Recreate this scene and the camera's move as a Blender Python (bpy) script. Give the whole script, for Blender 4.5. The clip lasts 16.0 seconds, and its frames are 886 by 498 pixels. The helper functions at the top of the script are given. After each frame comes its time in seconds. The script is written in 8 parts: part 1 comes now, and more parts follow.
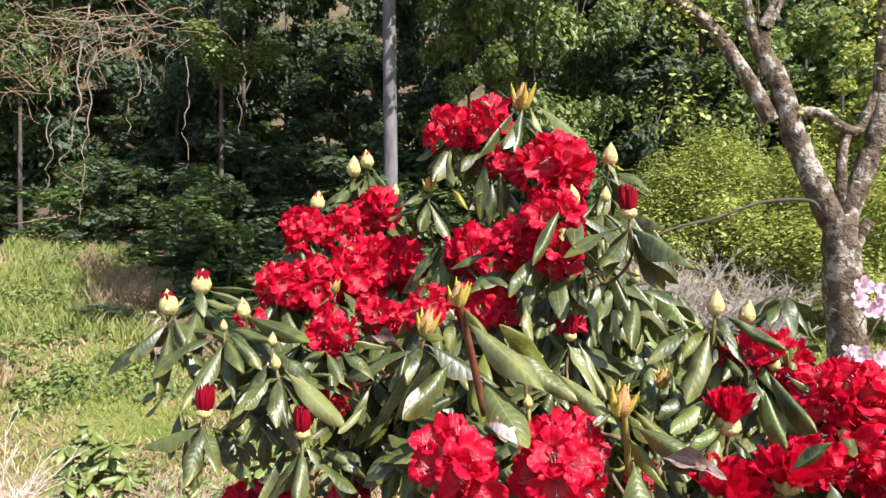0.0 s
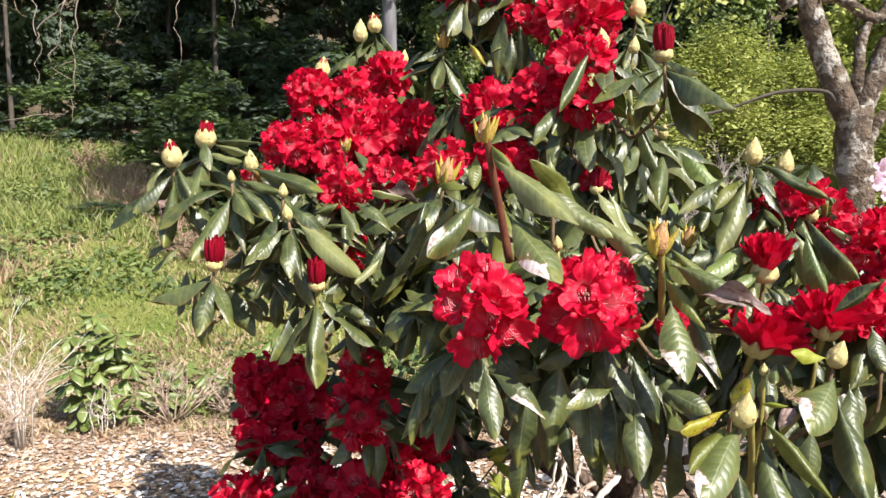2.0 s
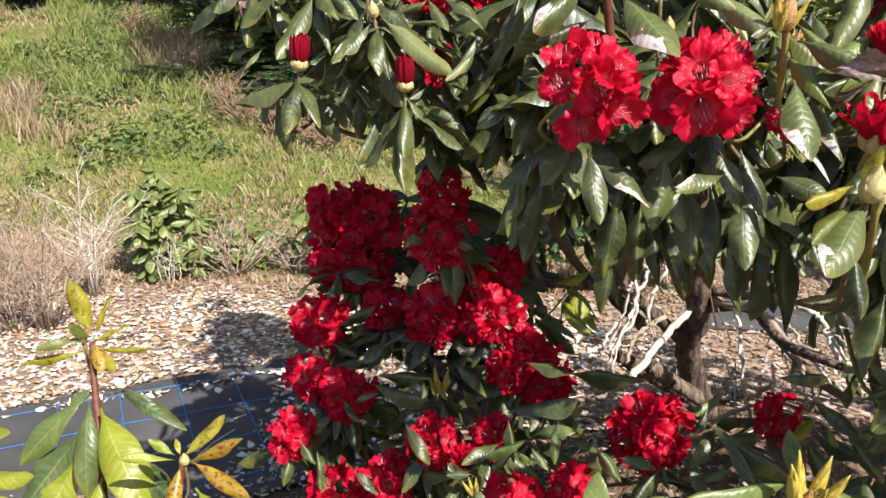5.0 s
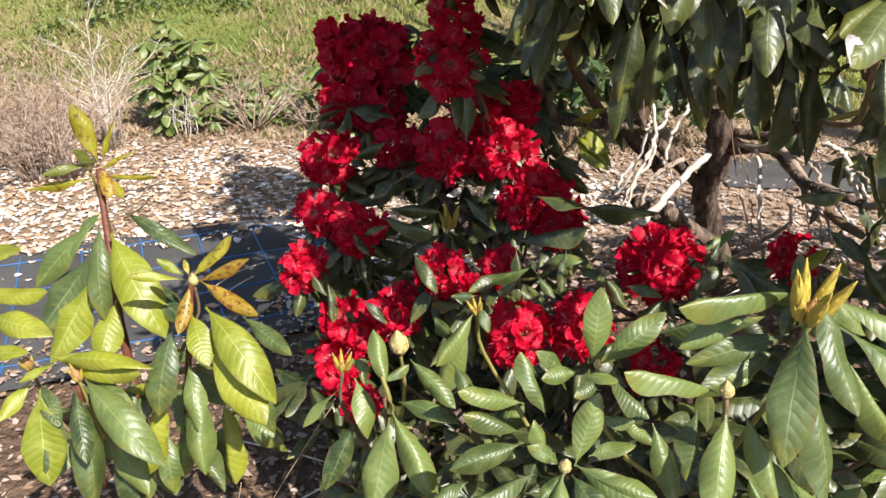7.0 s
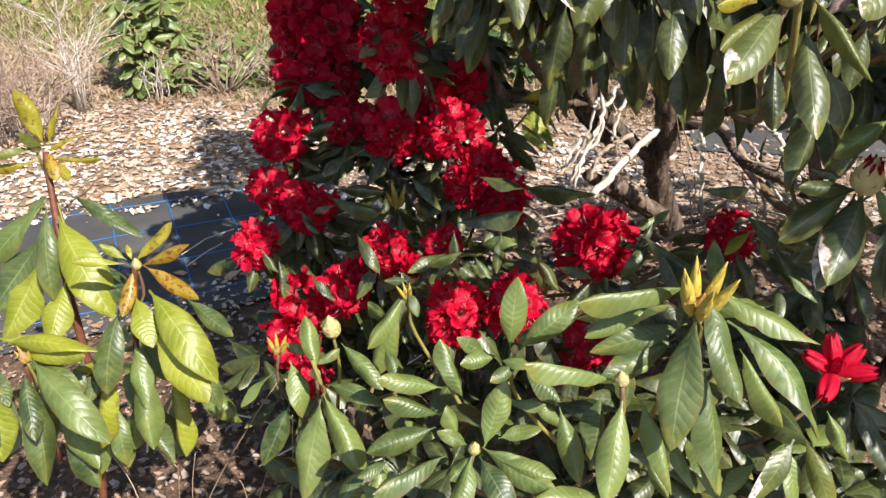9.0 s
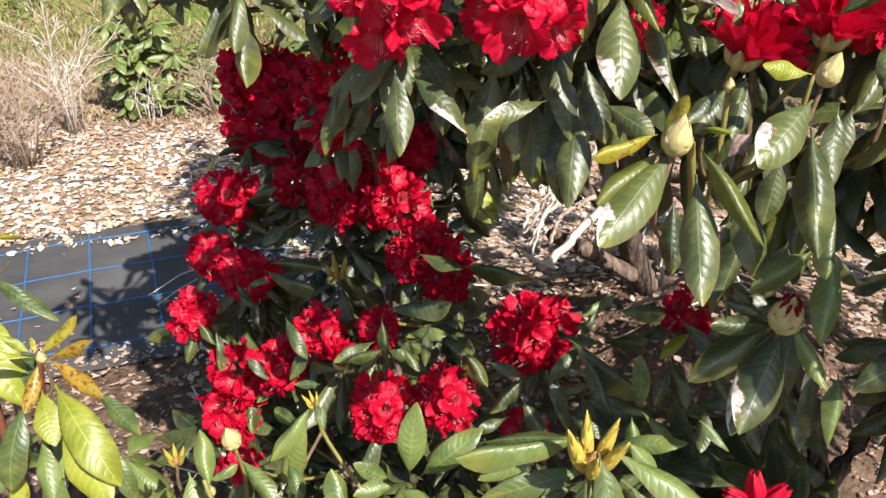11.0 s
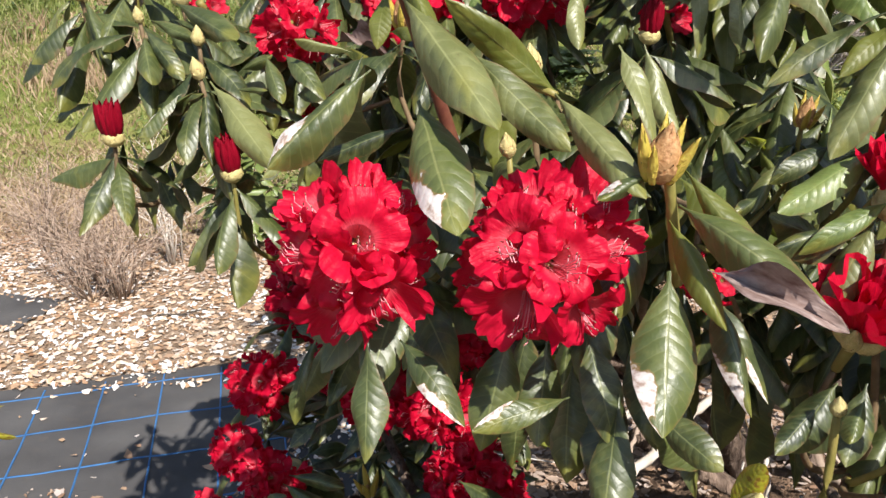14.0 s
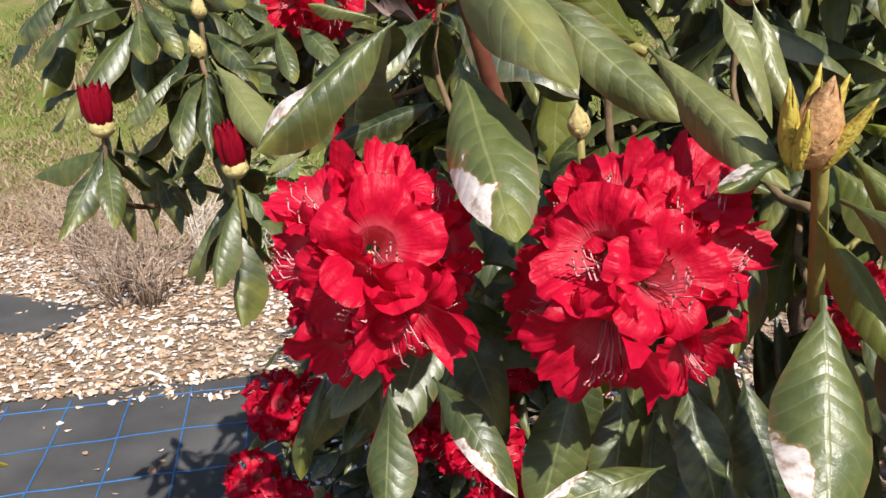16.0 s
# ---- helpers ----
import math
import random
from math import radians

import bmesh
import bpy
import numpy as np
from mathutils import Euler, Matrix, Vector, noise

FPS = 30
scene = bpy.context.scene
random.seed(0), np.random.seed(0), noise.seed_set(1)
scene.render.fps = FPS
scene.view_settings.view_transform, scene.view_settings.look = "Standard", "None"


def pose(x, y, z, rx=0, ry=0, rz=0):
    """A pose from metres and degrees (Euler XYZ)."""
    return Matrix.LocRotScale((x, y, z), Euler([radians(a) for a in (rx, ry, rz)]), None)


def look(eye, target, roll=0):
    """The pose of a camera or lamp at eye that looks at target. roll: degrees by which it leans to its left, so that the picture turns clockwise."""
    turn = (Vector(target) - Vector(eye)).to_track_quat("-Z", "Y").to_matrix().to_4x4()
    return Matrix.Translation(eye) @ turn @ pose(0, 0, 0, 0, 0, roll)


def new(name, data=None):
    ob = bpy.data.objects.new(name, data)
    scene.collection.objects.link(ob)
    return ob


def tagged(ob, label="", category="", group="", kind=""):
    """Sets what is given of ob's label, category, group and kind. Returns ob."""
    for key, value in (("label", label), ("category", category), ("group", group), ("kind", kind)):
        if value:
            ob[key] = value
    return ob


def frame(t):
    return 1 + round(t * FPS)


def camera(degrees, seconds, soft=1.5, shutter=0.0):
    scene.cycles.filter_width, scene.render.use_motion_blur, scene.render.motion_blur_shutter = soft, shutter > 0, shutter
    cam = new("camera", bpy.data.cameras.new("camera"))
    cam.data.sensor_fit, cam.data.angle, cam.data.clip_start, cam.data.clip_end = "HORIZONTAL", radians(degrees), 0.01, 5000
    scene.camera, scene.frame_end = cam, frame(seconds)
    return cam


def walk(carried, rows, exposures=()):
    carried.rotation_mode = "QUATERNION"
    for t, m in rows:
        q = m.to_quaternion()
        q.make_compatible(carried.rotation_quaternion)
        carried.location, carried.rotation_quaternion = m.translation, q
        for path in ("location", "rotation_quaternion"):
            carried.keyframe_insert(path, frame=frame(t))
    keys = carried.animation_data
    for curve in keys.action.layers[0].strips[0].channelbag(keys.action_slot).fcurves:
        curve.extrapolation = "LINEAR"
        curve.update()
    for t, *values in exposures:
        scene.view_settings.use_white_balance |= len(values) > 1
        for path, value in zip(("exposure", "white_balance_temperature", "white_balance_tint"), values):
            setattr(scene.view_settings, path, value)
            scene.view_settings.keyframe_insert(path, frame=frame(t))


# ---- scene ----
cam = camera(59.9, 16.0)
METRES, EYE, TILT, LEAN, TURN = 1.2, 1.8, 0.0, 0.0, 0.0
ROWS = [
    (0.0, 0.0, 0.0, 0.0, 0.0, 0.0, -0.0),
    (0.5, -0.006, 0.0155, -0.026, -0.19, -0.6, -0.08),
    (1.0, -0.0184, 0.0299, -0.05, -0.35, -2.78, -0.16),
    (1.5, -0.0251, 0.0442, -0.0687, -0.34, -5.09, -0.32),
    (2.0, -0.0305, 0.0537, -0.0836, -0.17, -6.85, -0.28),
    (2.5, -0.0478, 0.0581, -0.0936, 0.12, -8.4, -0.32),
    (3.0, -0.0642, 0.0631, -0.1077, 0.58, -9.36, -0.24),
    (3.2, -0.0625, 0.0648, -0.1085, 1.04, -9.74, -0.26),
    (5.3, -0.0933, 0.0561, -0.1976, 3.50, -17.59, -0.33),
    (5.5, -0.0966, 0.0594, -0.2051, 3.67, -18.74, -0.33),
    (6.0, -0.1008, 0.0558, -0.2215, 4.27, -21.11, -0.34),
    (6.5, -0.0965, 0.058, -0.2395, 4.69, -23.34, -0.37),
    (7.0, -0.0679, 0.0594, -0.248, 4.98, -25.74, -0.28),
    (7.5, -0.0411, 0.0608, -0.2485, 4.91, -27.84, -0.42),
    (8.0, -0.0109, 0.059, -0.2312, 4.74, -28.86, -0.49),
    (8.5, -0.0003, 0.0552, -0.2118, 4.37, -29.08, -0.72),
    (9.0, 0.005, 0.0523, -0.1952, 4.11, -29.1, -0.59),
    (9.2, 0.0333, 0.06, -0.1842, 3.84, -29.01, -0.5),
    (11.3, 0.1226, 0.2098, -0.1087, 6.07, -28.99, -0.5),
    (11.5, 0.1184, 0.234, -0.1104, 6.43, -28.9, -0.32),
    (12.0, 0.1306, 0.2627, -0.1062, 7.49, -27.2, -0.05),
    (12.5, 0.1698, 0.3083, -0.0914, 8.7, -25.03, 0.1),
    (13.0, 0.1777, 0.3263, -0.0738, 10.62, -22.25, 0.27),
    (13.5, 0.1818, 0.3689, -0.0647, 12.29, -20.68, 0.45),
    (14.0, 0.1777, 0.4083, -0.0657, 13.77, -20.41, 0.6),
    (14.5, 0.1536, 0.4449, -0.0719, 14.73, -20.18, 0.77),
    (15.0, 0.1522, 0.4673, -0.082, 15.46, -19.95, 1.02),
    (15.5, 0.1404, 0.5075, -0.1024, 16.05, -19.82, 0.98),
    (16.0, 0.1431, 0.5234, -0.1092, 16.43, -19.7, 1.16),
]
walk(cam, [(t, pose(0, 0, EYE, TILT, LEAN, TURN) @ pose(METRES * x, METRES * y, METRES * z, 90 + pitch, roll, yaw)) for t, x, y, z, yaw, pitch, roll in ROWS],
     exposures=[(0.0, 1.05), (1.5, 0.99), (3.0, 0.82), (5.5, 0.72), (9.0, 0.68), (11.5, 0.84), (12.3, 0.90), (13.0, 0.78), (14.5, 0.54), (16.0, 0.39)])

# ---- light: one high sun from behind the right shoulder, clear sky ----
SUN_FROM = Vector((0.66, -0.77, 1.08)).normalized()
world = bpy.data.worlds.new("sky")
scene.world = world
world.use_nodes = True
wn = world.node_tree.nodes
sky = wn.new("ShaderNodeTexSky")
sky.sky_type = "NISHITA"
sky.sun_disc = False
sky.sun_elevation = math.asin(SUN_FROM.z)
sky.sun_rotation = math.atan2(SUN_FROM.x, SUN_FROM.y)
wn["Background"].inputs[1].default_value = 0.098
world.node_tree.links.new(sky.outputs[0], wn["Background"].inputs[0])
sun = new("sun", bpy.data.lights.new("sun", "SUN"))
sun.data.energy = 5.0
sun.data.angle = radians(0.5)
sun.data.color = (1.0, 0.955, 0.89)
sun.matrix_world = look(SUN_FROM * 30, (0, 0, 0))


# ---- materials ----
class Mat:
    """A node material with short helpers."""

    def __init__(self, name, rough=0.6, spec=0.5):
        self.m = bpy.data.materials.new(name)
        self.m.use_nodes = True
        self.t = self.m.node_tree
        self.b = self.t.nodes["Principled BSDF"]
        self.b.inputs["Roughness"].default_value = rough
        self.b.inputs["Specular IOR Level"].default_value = spec
        self.out = self.t.nodes["Material Output"]

    def n(self, kind, **sockets):
        node = self.t.nodes.new("ShaderNode" + kind)
        for k, v in sockets.items():
            self.put(node.inputs[k.replace("_", " ")], v)
        return node

    def put(self, socket, v):
        if hasattr(v, "is_output"):
            self.t.links.new(v, socket)
        else:
            socket.default_value = v

    def math(self, op, a, b=0.0, c=0.0):
        node = self.t.nodes.new("ShaderNodeMath")
        node.operation = op
        for s, v in zip(node.inputs, (a, b, c)):
            self.put(s, v)
        return node.outputs[0]

    def noise(self, scale, detail=3.0, vec=None, rough=0.55):
        node = self.n("TexNoise", Scale=scale, Detail=detail, Roughness=rough)
        self.put(node.inputs["Vector"], vec if vec else self.obj())
        return node.outputs["Fac"]

    def obj(self):
        return self.n("TexCoord").outputs["Object"]

    def world(self):
        return self.n("NewGeometry").outputs["Position"]

    def rnd(self):
        a = self.n("ObjectInfo").outputs["Random"]
        b = self.n("NewGeometry").outputs["Random Per Island"]
        return self.math("FRACT", self.math("ADD", a, b))

    def ramp(self, fac, *stops):
        node = self.n("ValToRGB", Fac=fac)
        el = node.color_ramp.elements
        while len(el) < len(stops):
            el.new(0.5)
        for e, (p, c) in zip(el, stops):
            e.position, e.color = p, (*c, 1)
        return node.outputs[0]

    def mix(self, fac, a, b):
        node = self.n("Mix")
        node.data_type = "RGBA"
        self.put(node.inputs[0], fac)
        self.put(node.inputs[6], a if hasattr(a, "is_output") else (*a, 1))
        self.put(node.inputs[7], b if hasattr(b, "is_output") else (*b, 1))
        return node.outputs[2]

    def scale(self, fac, lo, hi):
        node = self.n("MapRange")
        self.put(node.inputs[0], fac)
        node.inputs[3].default_value, node.inputs[4].default_value = lo, hi
        return node.outputs[0]

    def step(self, v, lo, hi):
        node = self.n("MapRange")
        node.interpolation_type = "SMOOTHSTEP"
        self.put(node.inputs[0], v)
        node.inputs[1].default_value, node.inputs[2].default_value = lo, hi
        return node.outputs[0]

    def colour(self, c):
        self.put(self.b.inputs["Base Color"], c if hasattr(c, "is_output") else (*c, 1))
        return self

    def bump(self, h, strength=0.4, dist=0.01):
        node = self.n("Bump", Height=h, Strength=strength, Distance=dist)
        self.put(self.b.inputs["Normal"], node.outputs[0])
        return self

    def thin(self, c, amount):
        """Lets light through a thin sheet."""
        tr = self.n("BsdfTranslucent")
        self.put(tr.inputs[0], c if hasattr(c, "is_output") else (*c, 1))
        mx = self.n("MixShader")
        mx.inputs[0].default_value = amount
        self.t.links.new(self.b.outputs[0], mx.inputs[1])
        self.t.links.new(tr.outputs[0], mx.inputs[2])
        self.t.links.new(mx.outputs[0], self.out.inputs[0])
        return self


def plain(name, a, b, scale=30.0, rough=0.6, bump=0.4, dist=0.004, spec=0.4, stretch=None):
    m = Mat(name, rough, spec)
    vec = m.obj()
    if stretch:
        mp = m.n("Mapping", Vector=vec)
        mp.inputs["Scale"].default_value = stretch
        vec = mp.outputs[0]
    f = m.noise(scale, 5, vec)
    c = m.ramp(f, (0.3, a), (0.7, b))
    c = m.mix(m.math("MULTIPLY", m.rnd(), 0.35), c, tuple(0.6 * v for v in a))
    m.colour(c)
    m.bump(f, bump, dist)
    return m.m


def leaf_material(name, dark, light, rib, rough=0.39, burnt=0.0, spots=0.0, thru=0.06, spec=0.74, relief=0.14, pairs=11.0, veins=0.13):
    """A leathery leaf: pale midrib, sunken side veins, blotches, and dead patches on the burnt ones."""
    m = Mat(name, rough, spec)
    xy = m.n("SeparateXYZ", Vector=m.n("TexCoord").outputs["UV"])
    off = m.math("ABSOLUTE", m.math("SUBTRACT", xy.outputs[0], 0.5))
    along = xy.outputs[1]
    r = m.rnd()
    v = m.n("CombineXYZ", X=m.math("MULTIPLY", xy.outputs[0], 0.34), Y=along, Z=m.math("MULTIPLY", r, 17.0)).outputs[0]
    base = m.mix(r, dark, light)
    base = m.mix(m.math("MULTIPLY", m.step(m.noise(5, 4, v), 0.42, 0.70), 0.7), base, tuple(0.65 * a + 0.35 * b for a, b in zip(light, rib)))
    base = m.mix(m.math("MULTIPLY", m.noise(34, 3, v), 0.45), base, tuple(0.8 * a for a in dark))
    vein = m.math("PINGPONG", m.math("SUBTRACT", m.math("ADD", m.math("MULTIPLY", along, pairs), m.math("MULTIPLY", m.noise(3, 2, v), 0.8)), m.math("MULTIPLY", m.math("POWER", off, 1.2), pairs * 0.28)), 0.5)
    line = m.math("SUBTRACT", 1.0, m.step(vein, 0.01, 0.10))
    base = m.mix(m.math("MULTIPLY", line, veins), base, rib)
    mid = m.math("SUBTRACT", 1.0, m.step(off, 0.008, 0.030))
    base = m.mix(m.math("MULTIPLY", mid, 0.42), base, rib)
    worn = m.step(m.math("ADD", m.math("MULTIPLY", along, 0.55), m.math("MULTIPLY", m.noise(3.2, 3, v), 0.9)), 0.86, 1.06)
    base = m.mix(m.math("MULTIPLY", worn, 0.55), base, (0.22, 0.21, 0.035))
    speck = m.step(m.noise(70, 1, v), 0.70, 0.74)
    base = m.mix(m.math("MULTIPLY", speck, 0.5), base, (0.10, 0.07, 0.03))
    if spots:
        sp = m.step(m.noise(11, 3, v), 0.55, 0.60)
        base = m.mix(m.math("MULTIPLY", sp, spots), base, (0.20, 0.06, 0.015))
        edge = m.step(m.math("ADD", m.math("MULTIPLY", off, 1.4), m.math("MULTIPLY", m.noise(9, 3, v), 0.6)), 0.86, 0.98)
        base = m.mix(m.math("MULTIPLY", edge, spots * 0.8), base, (0.28, 0.10, 0.02))
    else:
        edge = m.step(m.math("ADD", m.math("MULTIPLY", off, 1.6), m.math("MULTIPLY", m.noise(12, 3, v), 0.6)), 1.0, 1.12)
        base = m.mix(m.math("MULTIPLY", edge, 0.55), base, (0.16, 0.10, 0.04))
    rr = m.scale(m.noise(8, 3, v), rough - 0.08, rough + 0.16)
    if burnt:
        w = m.math("ADD", m.math("SUBTRACT", 0.8, m.math("MULTIPLY", m.math("ABSOLUTE", m.math("SUBTRACT", along, 0.76)), 1.1)), m.math("MULTIPLY", m.noise(5, 4, v), 0.8))
        w = m.math("ADD", w, m.math("MULTIPLY", m.math("SUBTRACT", xy.outputs[0], 0.5), 0.8))
        dead = m.step(w, 1.24 - burnt, 1.26 - burnt)
        rim = m.step(w, 1.20 - burnt, 1.24 - burnt)
        base = m.mix(m.math("MULTIPLY", rim, 0.8), base, (0.24, 0.15, 0.05))
        pale = m.ramp(m.noise(20, 4, v), (0.35, (0.34, 0.24, 0.19)), (0.5, (0.60, 0.53, 0.49)), (0.7, (0.70, 0.66, 0.63)))
        base = m.mix(dead, base, pale)
        rr = m.math("ADD", rr, m.math("MULTIPLY", dead, 0.4))
    m.colour(base)
    h = m.math("ADD", m.math("MULTIPLY", m.math("MULTIPLY", m.step(vein, 0.0, 0.42), 0.9), m.math("SUBTRACT", 1.0, m.math("MULTIPLY", off, 0.9))), m.math("MULTIPLY", m.noise(26, 3, v), 1.1))
    h = m.math("SUBTRACT", h, m.math("ADD", m.math("MULTIPLY", mid, 0.9), m.math("MULTIPLY", line, 0.35)))
    m.bump(h, relief, 0.0026)
    m.put(m.b.inputs["Roughness"], rr)
    m.thin(m.mix(0.5, base, (0.26, 0.32, 0.03)), thru)
    return m.m


LEAF = {
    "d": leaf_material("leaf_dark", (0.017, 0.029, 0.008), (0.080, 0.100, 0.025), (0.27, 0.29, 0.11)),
    # lit copy of the dark leaf: sun sheen put into a paler colour
    "p": leaf_material("leaf_pale_lit", (0.080, 0.096, 0.026), (0.220, 0.228, 0.080), (0.34, 0.35, 0.15)),
    "s": leaf_material("leaf_burnt", (0.050, 0.068, 0.015), (0.110, 0.135, 0.032), (0.27, 0.27, 0.10), burnt=-0.07, relief=0.17),
    "w": leaf_material("leaf_scorched", (0.050, 0.068, 0.015), (0.110, 0.135, 0.032), (0.27, 0.27, 0.10), burnt=0.03, relief=0.17),
    "b": leaf_material("leaf_brown_tip", (0.030, 0.046, 0.014), (0.065, 0.085, 0.025), (0.22, 0.23, 0.1), burnt=-0.05),
    "o": leaf_material("leaf_olive", (0.10, 0.120, 0.016), (0.185, 0.200, 0.030), (0.30, 0.30, 0.10), thru=0.28),
    "g": leaf_material("leaf_green", (0.070, 0.110, 0.024), (0.200, 0.255, 0.064), (0.30, 0.35, 0.11), thru=0.10, relief=0.16, pairs=12.0, veins=0.18),
    "m": leaf_material("leaf_mid_green", (0.030, 0.055, 0.014), (0.100, 0.138, 0.034), (0.26, 0.30, 0.11), relief=0.20, pairs=12.0, veins=0.16),
    "l": leaf_material("leaf_light", (0.22, 0.26, 0.014), (0.41, 0.42, 0.030), (0.56, 0.58, 0.18), thru=0.28, relief=0.20, pairs=13.0, veins=0.26),
    "y": leaf_material("leaf_yellow", (0.34, 0.31, 0.018), (0.50, 0.44, 0.035), (0.48, 0.44, 0.12), spots=0.7, thru=0.32),
    "k": plain("dead_curled_leaf", (0.13, 0.07, 0.055), (0.42, 0.33, 0.30), 5, 0.8, 0.5, 0.003, 0.2),
    "r": leaf_material("leaf_orange", (0.40, 0.25, 0.02), (0.50, 0.34, 0.03), (0.45, 0.36, 0.1), spots=1.0, thru=0.28),
}


def petal_material(name, deep, bright, vein, pale):
    m = Mat(name, 0.46, 0.26)
    uv = m.n("SeparateXYZ", Vector=m.n("TexCoord").outputs["UV"])
    r = m.rnd()
    c = m.mix(m.scale(m.noise(90, 3), 0.0, 1.0), deep, bright)
    c = m.mix(m.math("MULTIPLY", r, 0.35), c, deep)
    streak = m.n("TexNoise", Scale=1.0, Detail=2.0)
    vec = m.n("CombineXYZ", X=m.math("MULTIPLY", uv.outputs[0], 60.0), Y=m.math("MULTIPLY", uv.outputs[1], 3.0))
    m.put(streak.inputs["Vector"], vec.outputs[0])
    c = m.mix(m.math("MULTIPLY", m.step(streak.outputs["Fac"], 0.5, 0.7), 0.16), c, vein)
    throat = m.math("SUBTRACT", 1.0, m.step(uv.outputs[1], 0.38, 0.56))
    c = m.mix(m.math("MULTIPLY", throat, 0.75), c, pale)
    m.colour(c)
    m.bump(m.math("ADD", m.math("MULTIPLY", streak.outputs["Fac"], 0.55), m.math("ADD", m.math("MULTIPLY", m.noise(140, 4), 0.4), m.math("MULTIPLY", m.noise(45, 3), 1.3))), 0.45, 0.005)
    m.thin(c, 0.34)
    return m.m


PETAL = petal_material("petal_red", (0.46, 0.002, 0.022), (0.80, 0.009, 0.058), (0.42, 0.002, 0.016), (0.74, 0.10, 0.14))
BUDRED = petal_material("petal_bud_red", (0.20, 0.002, 0.012), (0.52, 0.006, 0.035), (0.16, 0.001, 0.010), (0.40, 0.02, 0.04))
PINK = petal_material("petal_pink", (0.72, 0.46, 0.60), (0.82, 0.62, 0.72), (0.62, 0.30, 0.46), (0.80, 0.70, 0.74))


STAMEN = plain("stamen", (0.80, 0.22, 0.28), (0.90, 0.48, 0.50), 60)
ANTHER = plain("anther", (0.22, 0.09, 0.07), (0.36, 0.20, 0.14), 60)
CREAM = plain("bud_scale", (0.50, 0.42, 0.13), (0.76, 0.63, 0.33), 40, 0.5)
SHOOT = plain("new_shoot", (0.50, 0.42, 0.06), (0.60, 0.40, 0.09), 14, 0.5)
RUST = plain("rusty_scale", (0.34, 0.15, 0.055), (0.62, 0.38, 0.18), 14, 0.55)
TWIG = plain("twig_bark", (0.13, 0.085, 0.045), (0.25, 0.17, 0.09), 70, 0.75)
REDSTEM = plain("red_brown_stem", (0.13, 0.035, 0.025), (0.22, 0.09, 0.04), 70, 0.55)
GREENSTEM = plain("green_stem", (0.22, 0.20, 0.05), (0.32, 0.26, 0.08), 70, 0.5)
BARK = plain("rough_bark", (0.035, 0.022, 0.017), (0.36, 0.26, 0.20), 46, 0.9, 1.0, 0.03, 0.2, (1, 1, 0.16))
DEADWOOD = plain("dead_wood", (0.56, 0.48, 0.40), (0.82, 0.75, 0.67), 40, 0.85, 0.6, 0.004, 0.2, (1, 1, 0.3))
DEADTWIG = plain("weathered_brown_wood", (0.34, 0.25, 0.19), (0.60, 0.48, 0.39), 30, 0.85, 0.6, 0.004, 0.2, (1, 1, 0.3))


def lichen_bark():
    m = Mat("lichen_bark", 0.9, 0.2)
    p = m.obj()
    c = m.ramp(m.noise(16, 5, p), (0.3, (0.05, 0.036, 0.026)), (0.6, (0.17, 0.125, 0.09)))
    c = m.mix(m.step(m.noise(9, 5, p, 0.65), 0.50, 0.60), c, (0.40, 0.36, 0.31))
    c = m.mix(m.math("MULTIPLY", m.step(m.noise(22, 3, p), 0.60, 0.74), 0.6), c, (0.06, 0.042, 0.03))
    m.colour(c)
    m.bump(m.math("ADD", m.noise(40, 5, p), m.noise(12, 3, p)), 1.0, 0.03)
    return m.m


TRUNK = lichen_bark()
PALEBARK = plain("pale_smooth_bark", (0.07, 0.066, 0.070), (0.25, 0.235, 0.25), 5, 0.8, 0.5, 0.01, 0.2, (1, 1, 0.3))
# bark tone lifted for the haze in the wood
DARKBARK = plain("forest_bark", (0.06, 0.05, 0.042), (0.15, 0.125, 0.10), 6, 0.9, 0.8, 0.02, 0.2)


def foliage_material(name, a, b, c, thru=0.25, rough=0.5):
    m = Mat(name, rough, 0.4)
    col = m.ramp(m.rnd(), (0.0, a), (0.55, b), (1.0, c))
    col = m.mix(m.math("MULTIPLY", m.noise(0.9, 3, m.world()), 0.5), col, a)
    m.colour(col)
    m.thin(m.mix(0.5, col, (0.2, 0.28, 0.02)), thru)
    return m.m


# dark to sunny tones: shade, haze and sun on the wood put into leaf colour
FOL_DARK = foliage_material("forest_leaf_shade_haze", (0.062, 0.090, 0.062), (0.086, 0.120, 0.080), (0.125, 0.160, 0.105), 0.42)
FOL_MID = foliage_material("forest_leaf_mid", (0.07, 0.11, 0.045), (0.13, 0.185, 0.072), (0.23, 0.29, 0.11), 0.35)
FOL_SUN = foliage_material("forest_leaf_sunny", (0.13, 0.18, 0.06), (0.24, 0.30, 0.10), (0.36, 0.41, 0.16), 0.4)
FOL_LIGHT = foliage_material("spring_leaf_light", (0.30, 0.34, 0.08), (0.46, 0.48, 0.13), (0.60, 0.59, 0.21), 0.4)
FOL_SHRUB = foliage_material("shrub_leaf", (0.03, 0.06, 0.02), (0.06, 0.11, 0.035), (0.10, 0.15, 0.05))
FOL_WEED = foliage_material("bank_weed_leaf", (0.15, 0.20, 0.06), (0.26, 0.32, 0.10), (0.39, 0.43, 0.17), 0.4)
GRASS = foliage_material("grass_blade", (0.17, 0.215, 0.05), (0.32, 0.355, 0.10), (0.49, 0.43, 0.22), 0.3, 0.6)
